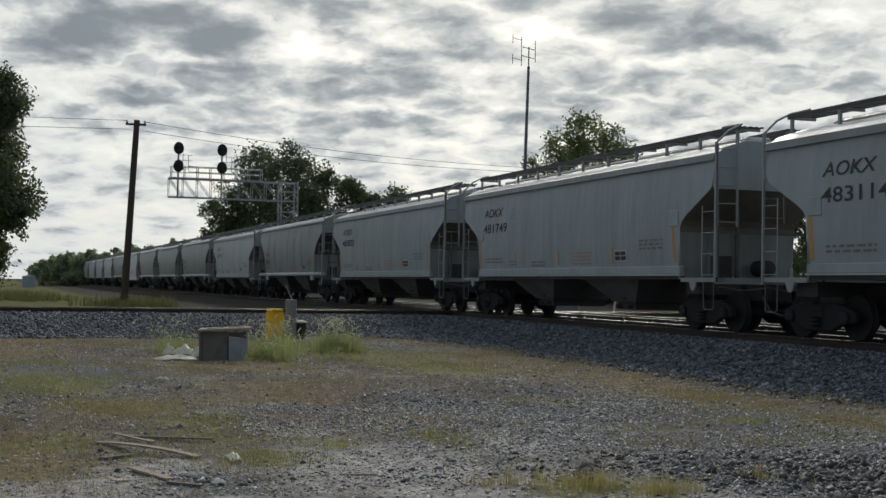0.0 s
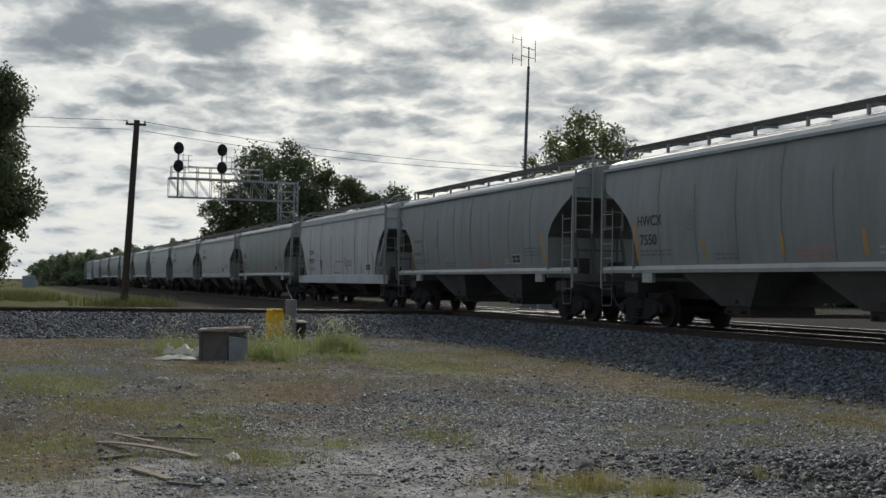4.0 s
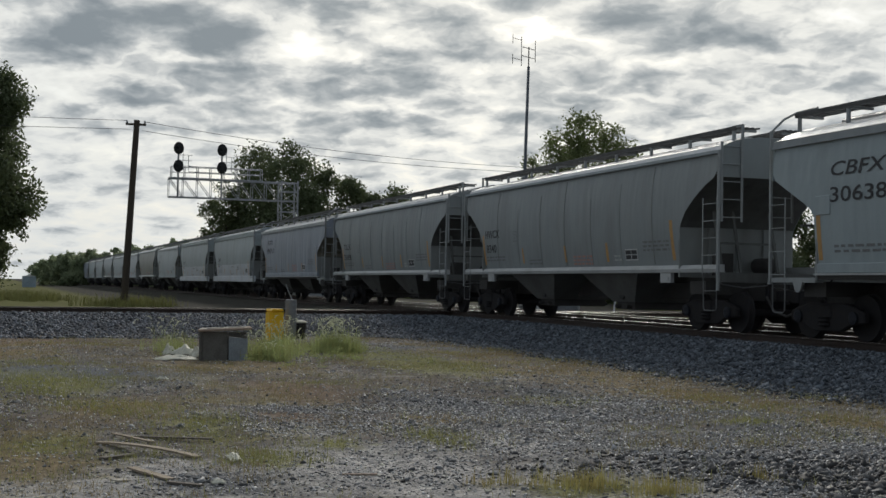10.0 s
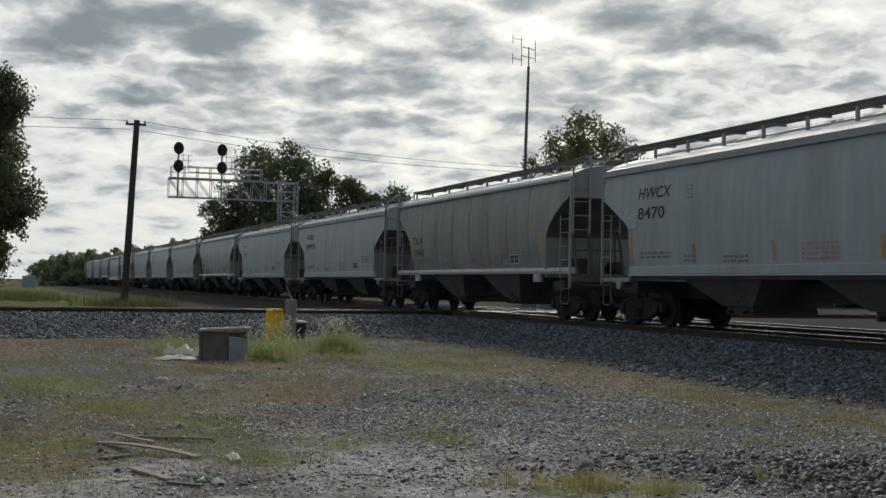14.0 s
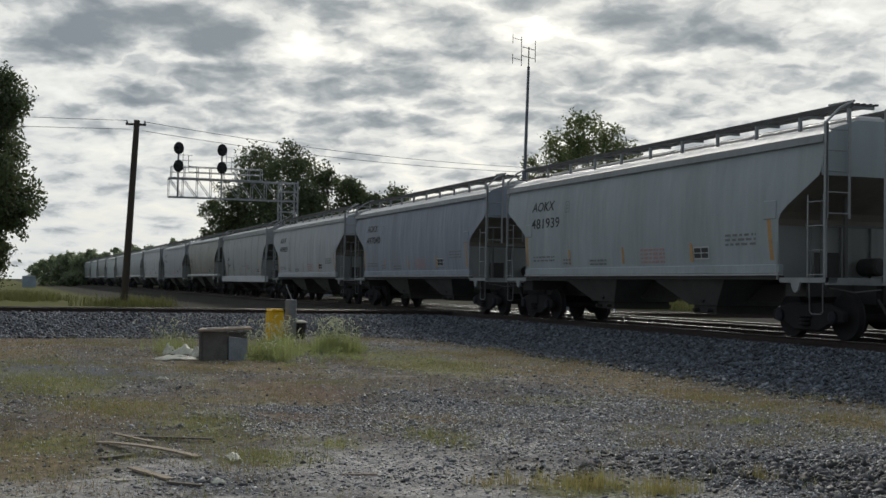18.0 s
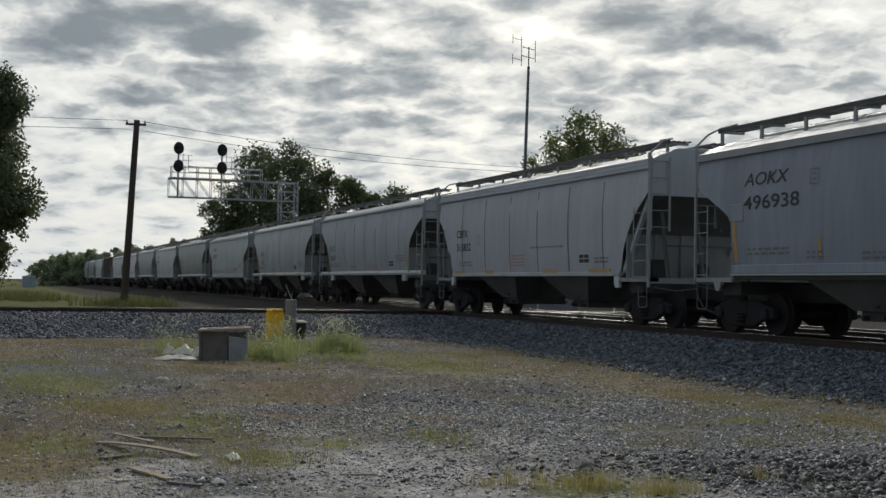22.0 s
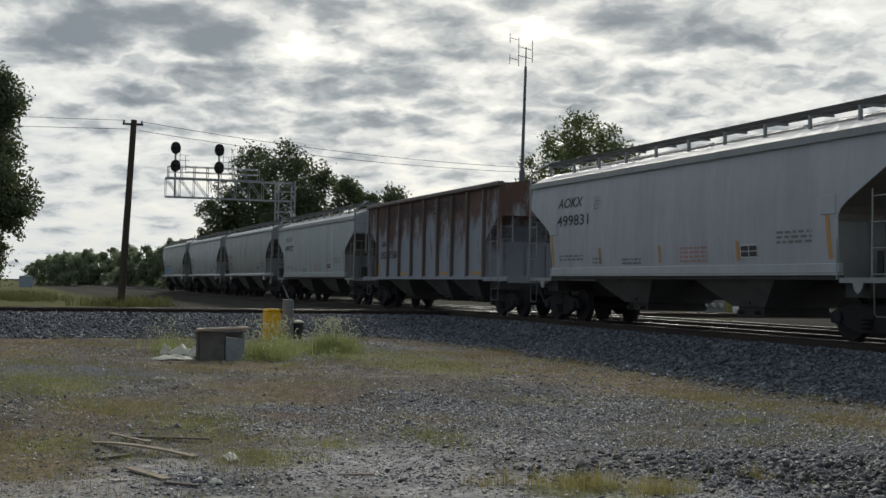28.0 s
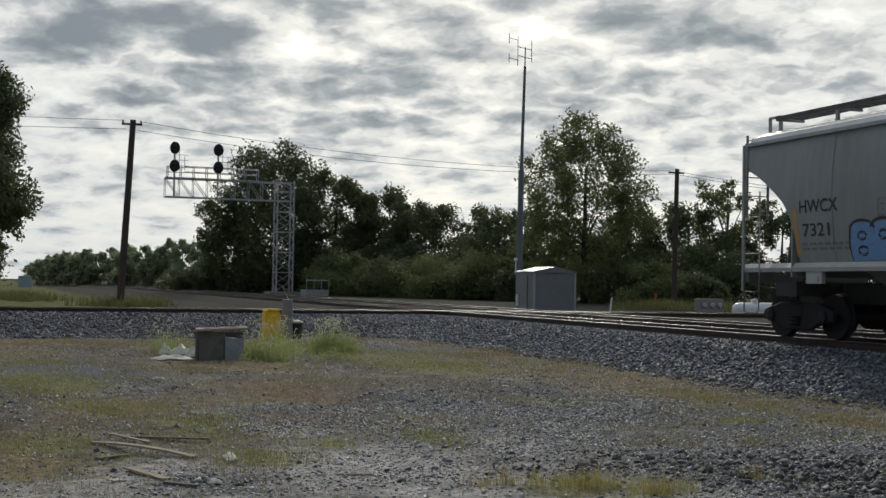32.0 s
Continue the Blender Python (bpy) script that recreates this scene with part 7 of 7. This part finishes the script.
board("long pale weathered plank lying on grass", -12.50, -15.30, 1.46, 0.085, 0.018, 35, 0.4, M["plank"], 0.03, 0.03)
board("thin split pale plank in the grass", -13.30, -15.35, 0.79, 0.05, 0.015, 25, 0.8, M["plank"], 0.03)
board("short dark plank under the long one", -12.23, -15.59, 0.41, 0.07, 0.025, 131, 1, M["plank_dark"], 0.004)
board("old grey plank half hidden in grass", -13.34, -14.97, 0.95, 0.06, 0.018, 62, -0.5, M["plank_dark"], 0.015)
board("short bleached plank on gravel", -10.94, -15.43, 0.87, 0.075, 0.016, 16, -1, M["plank"], 0.015)
board("short dark plank lying on gravel", -10.23, -15.23, 0.33, 0.05, 0.02, 45, 0, M["plank_dark"], 0.004)
board("small square offcut of pale board", -10.63, -15.70, 0.13, 0.10, 0.014, 122, 3, M["lid"], 0.006)
board("narrow rusty offcut beside the gravel", -10.3, -13.75, 0.30, 0.03, 0.015, 80, 0, M["plank_rust"], 0.003)

# ---- loose stone, pebbles, grass and weeds ----
M["stone"] = stone_mix("ballast_stone", (0.044, 0.051, 0.063), (0.215, 0.245, 0.285), 0.65)
M["stone_coarse"] = stone_mix("coarse_stone", (0.040, 0.039, 0.040), (0.21, 0.205, 0.205), 0.7, 2.0)
# Crossing ballast: shade of the bank's sunless side is put into its colour.
M["stone_dark"] = stone_mix("dark_ballast_stone", (0.035, 0.038, 0.045), (0.24, 0.26, 0.30), 0.7)
M["stone_mid"] = stone_mix("mixed_yard_stone", (0.085, 0.087, 0.094), (0.46, 0.465, 0.48), 0.6, 1.4)
# The palest pebbles hold the white glints of the yard in their colour.
M["stone_pale"] = stone_mix("yard_gravel", (0.105, 0.104, 0.107), (0.66, 0.655, 0.66), 0.55, 1.9)


def stones(name, label, pts, size, r, mat, squash=0.7):
    """Angular stones half sunk in the ground, all in one mesh."""
    n = len(pts)
    base = np.array([(1, 0, 0), (0, 1, 0), (-1, 0, 0), (0, -1, 0), (0, 0, 1), (0, 0, -1)], float)
    tri = np.array([(0, 1, 4), (1, 2, 4), (2, 3, 4), (3, 0, 4), (1, 0, 5), (2, 1, 5), (3, 2, 5), (0, 3, 5)])
    v = base[None] * (0.7 + 0.6 * r.random((n, 6, 1))) + 0.35 * r.normal(size=(n, 6, 3))
    s = size * (0.50 + 1.5 * r.random(n) ** 2.6)
    t = r.random(n) * 6.283
    c, sn = np.cos(t), np.sin(t)
    x = v[..., 0] * c[:, None] - v[..., 1] * sn[:, None]
    y = v[..., 0] * sn[:, None] + v[..., 1] * c[:, None]
    v = np.stack([x, y, v[..., 2] * squash], -1) * s[:, None, None] + pts[:, None, :]
    v[..., 2] += (s * 0.25)[:, None]
    f = (tri[None] + 6 * np.arange(n)[:, None, None]).reshape(-1, 3)
    o = new(name, raw_mesh(name, v.reshape(-1, 3), f, mat))
    return tagged(o, label, "gravel", kind="stuff")


def scatter(r, n, x0, x1, y0, y1, keep=None):
    x, y = x0 + (x1 - x0) * r.random(n), y0 + (y1 - y0) * r.random(n)
    if keep is not None:
        k = keep(x, y, r.random(n))
        x, y = x[k], y[k]
    return np.stack([x, y, ground_z(x, y)], 1)


R = np.random.default_rng(9)
toe = lambda x, y, q: q < np.clip((y + 5.5) / 1.35, 0, 1) ** 1.5
near = np.concatenate([scatter(R, 34000, -24, -6, -5.5, -1.3, toe), scatter(R, 26000, -43.5, -24, -5.5, -1.3, toe)])
stones("track_ballast", "angular blue-grey crushed stone along the main track", near, 0.029, R, M["stone"])
toe_c = lambda x, y, q: q < np.clip((-35.9 - x) / 1.0, 0, 1)
stones("crossing_ballast", "angular dark grey crushed stone along the crossing track", scatter(R, 30000, -43.6, -35.6, -22.5, -3.2, toe_c), 0.032, R, M["stone_dark"])
mid = np.concatenate([scatter(R, 3000, -42.6, -10, -0.65, 0.65), scatter(R, 3500, -42.6, -14, 0.85, 3.0), scatter(R, 1500, -46, -43.6, -22, -1), scatter(R, 5000, -56, -46.3, -24, -1.3)])
stones("bed_ballast", "grimy crushed stone between the rails", mid, 0.045, R, material("grimy_stone", (0.085, 0.08, 0.078), 0.85, 0, (0.05, 0.046, 0.044), 8, 0.5, 60, 0.2, world_space=True))
heap_pts = np.concatenate([scatter(R, 5200, -11.6, -7.0, -12.3, -7.6, lambda x, y, q: q < np.exp(-((x + 9.2) / 1.1) ** 2 - ((y + 9.6) / 1.5) ** 2) * 1.2),
                           scatter(R, 2200, -12.2, -8.8, -13.6, -9.6, lambda x, y, q: q < np.exp(-((x + 10.2) / 0.7) ** 2 - ((y + 11.4) / 0.9) ** 2))])
stones("gravel_spill", "loose coarse grey gravel spilled over the yard", heap_pts, 0.020, R, M["stone_coarse"])
stones("coarse_stones", "coarse grey and brown stones heaped on the yard's edge", scatter(R, 4600, -10.8, -6.8, -11.0, -7.4, lambda x, y, q: q < np.exp(-((x + 8.4 - 0.25 * (y + 9.0)) / 0.95) ** 2 - ((y + 9.0) / 1.25) ** 2) * 1.2), 0.030, R, M["stone_coarse"])


def patchy(x, y, q):
    cover_ = patch_at("green", x, y) + patch_at("brown", x, y) + 0.4 * patch_at("rust", x, y)
    return q < np.clip(0.55 + 0.7 * fbm(x * 2.3, y * 2.3, 5.0) + 0.6 * patch_at("dark", x, y) + 0.4 * patch_at("pale", x, y) - 0.45 * cover_, 0.22, 1)


def stony(x, y, q):
    return q < np.clip(0.06 + 0.25 * fbm(x * 2.3, y * 2.3, 5.0) + patch_at("dark", x, y) - 0.4 * patch_at("pale", x, y), 0.01, 1)


yard = np.concatenate([scatter(R, 150000, -17, -7.0, -17.8, -4.2, patchy), scatter(R, 90000, -35.5, -17, -19, -4.6, patchy)])
stones("yard_pebbles", "scattered grey pebbles over the dirt yard", yard, 0.0095, R, M["stone_pale"], 0.6)
stones("dark_pebbles", "small dark ballast stones strewn over the dirt yard", np.concatenate([scatter(R, 16000, -17, -7.0, -17.8, -4.2, stony), scatter(R, 16000, -35.5, -17, -19, -4.6, stony)]), 0.0125, R, M["stone_mid"])
strewn = np.concatenate([scatter(R, 26000, -35.5, -16, -19, -4.6, lambda x, y, q: stony(x, y, q * 1.2) | (patchy(x, y, q * 3.2))), scatter(R, 9000, -16, -8, -17.8, -4.4, lambda x, y, q: patchy(x, y, q * 2.5))])
stones("strewn_stones", "small grey stones strewn thinly over the yard", strewn, 0.019, R, M["stone_mid"])
chips = scatter(R, 2600, -24, -7, -18, -5)
stones("pale_chips", "few pale stone chips lying on the dirt", chips, 0.013, R, M["cloth"])

M["grass_dry"] = material("dry_grass", (0.37, 0.30, 0.155), 0.8, 0, (0.25, 0.20, 0.105), 1.3, 0.5, 8, 0, world_space=True, leafy=0.3, spec=0.2)
M["grass_green"] = material("green_grass", (0.36, 0.36, 0.135), 0.8, 0, (0.24, 0.245, 0.10), 1.3, 0.5, 8, 0, world_space=True, leafy=0.35, spec=0.2)
M["grass_tall"] = material("yellowed_grass", (0.40, 0.40, 0.16), 0.8, 0, (0.34, 0.25, 0.10), 2.4, 0.4, 8, 0, world_space=True, leafy=0.35, spec=0.2)
M["weed"] = material("light_weed_leaves", (0.42, 0.46, 0.21), 0.7, 0, (0.25, 0.30, 0.12), 4.0, 0.5, 8, 0, world_space=True, leafy=0.55, spec=0.2)
M["verge"] = material("dull_verge_grass", (0.26, 0.26, 0.10), 0.8, 0, (0.16, 0.165, 0.065), 1.3, 0.5, 8, 0, world_space=True, leafy=0.2, spec=0.2)
M["flower"] = material("white_weed_flowers", (0.74, 0.75, 0.60), 0.8, 0, (0.58, 0.60, 0.42), 6, 0.5, 8, 0, world_space=True, leafy=0.3)


def blades(name, label, pts, per, height, r, mat, width=0.005, spread=0.05, lean=0.5, category="grass"):
    n = len(pts) * per
    p = np.repeat(pts, per, 0) + np.concatenate([r.normal(size=(n, 2)) * spread, np.zeros((n, 1))], 1)
    t = r.random(n) * 6.283
    h = height * (0.45 + 0.8 * r.random(n)) * np.repeat(0.6 + 0.8 * r.random(len(pts)), per)
    d = np.stack([np.cos(t), np.sin(t), np.zeros(n)], 1)
    w = np.stack([-np.sin(t), np.cos(t), np.zeros(n)], 1) * (width * (0.7 + 0.6 * r.random(n)))[:, None]
    upz = np.array([0, 0, 1.0])
    bend = (lean * r.random(n) * h)[:, None]
    mid_ = p + upz * (h * 0.6)[:, None] + d * bend * 0.35
    tip = p + upz * h[:, None] + d * bend
    v = np.stack([p - w - upz * 0.01, p + w - upz * 0.01, mid_ + w * 0.7, tip, mid_ - w * 0.7], 1).reshape(-1, 3)
    i = 5 * np.arange(n)[:, None]
    f = np.concatenate([i + np.array([[0, 1, 2]]), i + np.array([[0, 2, 4]]), i + np.array([[4, 2, 3]])])
    o = new(name, raw_mesh(name, v, f, mat))
    return tagged(o, label, category, kind="stuff")


def tan_grass(x, y, q):
    ragged = 0.55 + 0.9 * fbm(x * 6.1, y * 6.1, 3.0)
    return q < np.clip((0.10 - 0.25 * fbm(x * 2.3, y * 2.3, 5.0) + 0.42 * patch_at("brown", x, y) + 0.25 * patch_at("rust", x, y) - 0.5 * patch_at("pale", x, y)) * ragged, 0.01, 1)


def lush(x, y, q):
    ragged = 0.55 + 0.9 * fbm(x * 6.7, y * 6.7, 1.0)
    return q < np.clip((0.07 - 0.2 * fbm(x * 2.3, y * 2.3, 5.0) + 0.75 * patch_at("green", x, y) + 0.15 * patch_at("brown", x, y) - 0.4 * patch_at("pale", x, y)) * ragged, 0.008, 1)


blades("dry_grass", "sparse dry yellow-brown grass tufts on the yard", np.concatenate([scatter(R, 11000, -18, -7, -18, -4.6, tan_grass), scatter(R, 12000, -36, -18, -20, -4.6, tan_grass)]), 12, 0.055, R, M["grass_dry"], 0.0027, 0.14, 1.4)
blades("green_grass", "short green grass patches on the yard", np.concatenate([scatter(R, 10000, -18, -7, -18, -4.6, lush), scatter(R, 11000, -36, -18, -20, -4.6, lush)]), 12, 0.060, R, M["grass_green"], 0.0028, 0.15, 1.3)


def clump_at(x, y, rx, ry, n):
    p = np.stack([x + rx * R.normal(size=n) * 0.5, y + ry * R.normal(size=n) * 0.5], 1)
    return np.concatenate([p, ground_z(p[:, 0], p[:, 1])[:, None]], 1)


weeds = [clump_at(-28.5, -9.35, 0.8, 0.7, 120), clump_at(-31.0, -9.9, 1.2, 0.6, 26), clump_at(-28.2, -10.7, 1.2, 0.6, 40), clump_at(-26.0, -11.4, 0.9, 0.7, 60), clump_at(-28.6, -12.9, 0.9, 0.6, 26), clump_at(-26.0, -10.4, 1.6, 1.4, 30)]


def weed_plants(name, label, pts, height, leaves, size, mat, cat="weeds"):
    """Thin stems with many small leaves up their length."""
    n = len(pts)
    h = height * (0.25 + 1.1 * R.random(n) ** 1.6)
    k = np.repeat(np.arange(n), leaves)
    up_ = R.random(len(k)) ** 0.9
    p = pts[k] + np.stack([R.normal(size=len(k)) * 0.07 * (0.5 + up_), R.normal(size=len(k)) * 0.07 * (0.5 + up_), h[k] * up_], 1)
    a = R.normal(size=(len(k), 3))
    a[:, 2] *= 0.5
    a /= np.linalg.norm(a, axis=1, keepdims=True)
    b = np.cross(a, R.normal(size=(len(k), 3)))
    b /= np.linalg.norm(b, axis=1, keepdims=True)
    s_ = (size * (0.6 + 0.8 * R.random(len(k))))[:, None]
    v = np.stack([p - a * s_, p + b * s_ * 0.35, p + a * s_, p - b * s_ * 0.35], 1).reshape(-1, 3)
    o = new(name, raw_mesh(name, v, np.arange(len(v)).reshape(-1, 4), mat))
    return tagged(o, label, cat, kind="stuff"), h


weed_plants("weeds", "low leafy green weeds round the post and box", np.concatenate(weeds), 0.24, 26, 0.028, M["weed"])
bright = np.concatenate([clump_at(-28.6, -9.25, 0.75, 0.55, 62), clump_at(-31.5, -9.9, 0.9, 0.5, 8), clump_at(-26.0, -11.4, 0.7, 0.5, 26), clump_at(-29.0, -12.9, 0.8, 0.5, 14), clump_at(-27.2, -10.9, 0.9, 0.5, 12)])
blades("foxtail_grass", "tall bright yellow-green grass round the post", bright, 12, 0.42, R, M["weed"], 0.006, 0.08, 0.9, "grass")
blades("weed_stems", "thin dull stems of old weeds", np.concatenate(weeds), 3, 0.42, R, M["grass_green"], 0.004, 0.06, 0.4, "weeds")
blades("verge_weeds", "tufts of tall weeds beside the far pole and tracks", np.concatenate([clump_at(-70, -10, 2.0, 2.2, 120), clump_at(-88, -15.5, 6, 2.5, 260), clump_at(-62, 18.5, 3, 2.2, 160), clump_at(-58, 20.5, 4, 2, 90)]), 12, 0.5, R, M["verge"], 0.02, 0.16, 0.7, "weeds")
tufts = np.concatenate([clump_at(-11.4, -14.3, 0.8, 0.5, 40), clump_at(-12.6, -12.2, 1.0, 0.5, 40), clump_at(-14.4, -14.5, 1.6, 0.9, 70), clump_at(-12.4, -13.4, 0.6, 0.5, 18), clump_at(-20.5, -15.9, 2.6, 1.2, 90), clump_at(-13.0, -8.2, 0.3, 0.4, 24), clump_at(-18.8, -16.2, 1.6, 0.6, 90), clump_at(-16.4, -15.4, 1.2, 0.6, 60)])
blades("yard_tufts", "taller yellow-green grass tufts near the gravel", tufts, 8, 0.085, R, M["grass_green"], 0.0028, 0.08, 1.1)
edge_tufts = np.concatenate([clump_at(-9.15, -12.15, 0.24, 0.34, 34), clump_at(-8.80, -11.65, 0.18, 0.26, 30), clump_at(-9.5, -12.6, 0.25, 0.40, 18), clump_at(-9.1, -10.6, 0.12, 0.12, 6)])
blades("tall_grass", "upright yellow-green grass tufts at the gravel's edge", edge_tufts, 11, 0.125, R, M["grass_tall"], 0.0028, 0.05, 0.6)


def foxtails(name, label, pts, length):
    """Small nodding seed heads, each a curved row of bristly tufts."""
    n, k = len(pts), 9
    t = R.random(n) * 6.283
    way = np.stack([np.cos(t), np.sin(t)], 1)
    a = np.linspace(0, 1.9, k)
    out = (length * (0.7 + 0.6 * R.random(n)))[:, None]
    p = np.stack([pts[:, None, 0] + way[:, None, 0] * out * (1 - np.cos(a)) * 0.7, pts[:, None, 1] + way[:, None, 1] * out * (1 - np.cos(a)) * 0.7, pts[:, None, 2] + out * np.sin(a) * 0.7], -1).reshape(-1, 3)
    p = np.repeat(p, 3, 0)
    d, e = R.normal(size=p.shape), R.normal(size=p.shape)
    d, e = (q_ / np.linalg.norm(q_, axis=1, keepdims=True) for q_ in (d, e))
    v = np.stack([p - d * 0.018, p + e * 0.008, p + d * 0.018, p - e * 0.008], 1).reshape(-1, 3)
    o = new(name, raw_mesh(name, v, np.arange(len(v)).reshape(-1, 4), M["flower"]))
    return tagged(o, label, "grass", kind="stuff")


head = np.concatenate([bright, bright[:90], bright[90:140]])
head = head + np.concatenate([R.normal(size=(len(head), 2)) * 0.12, (0.22 + 0.55 * R.random(len(head)))[:, None]], 1)
foxtails("seed_heads", "pale nodding seed heads on tall grass", head, 0.11)


# ---- what moves ----
def motions():
    for car, middle in cars:
        walk(car, [(0, pose(middle, 0, 0)), (32, pose(middle + SPEED * 32, 0, 0))])


motions()
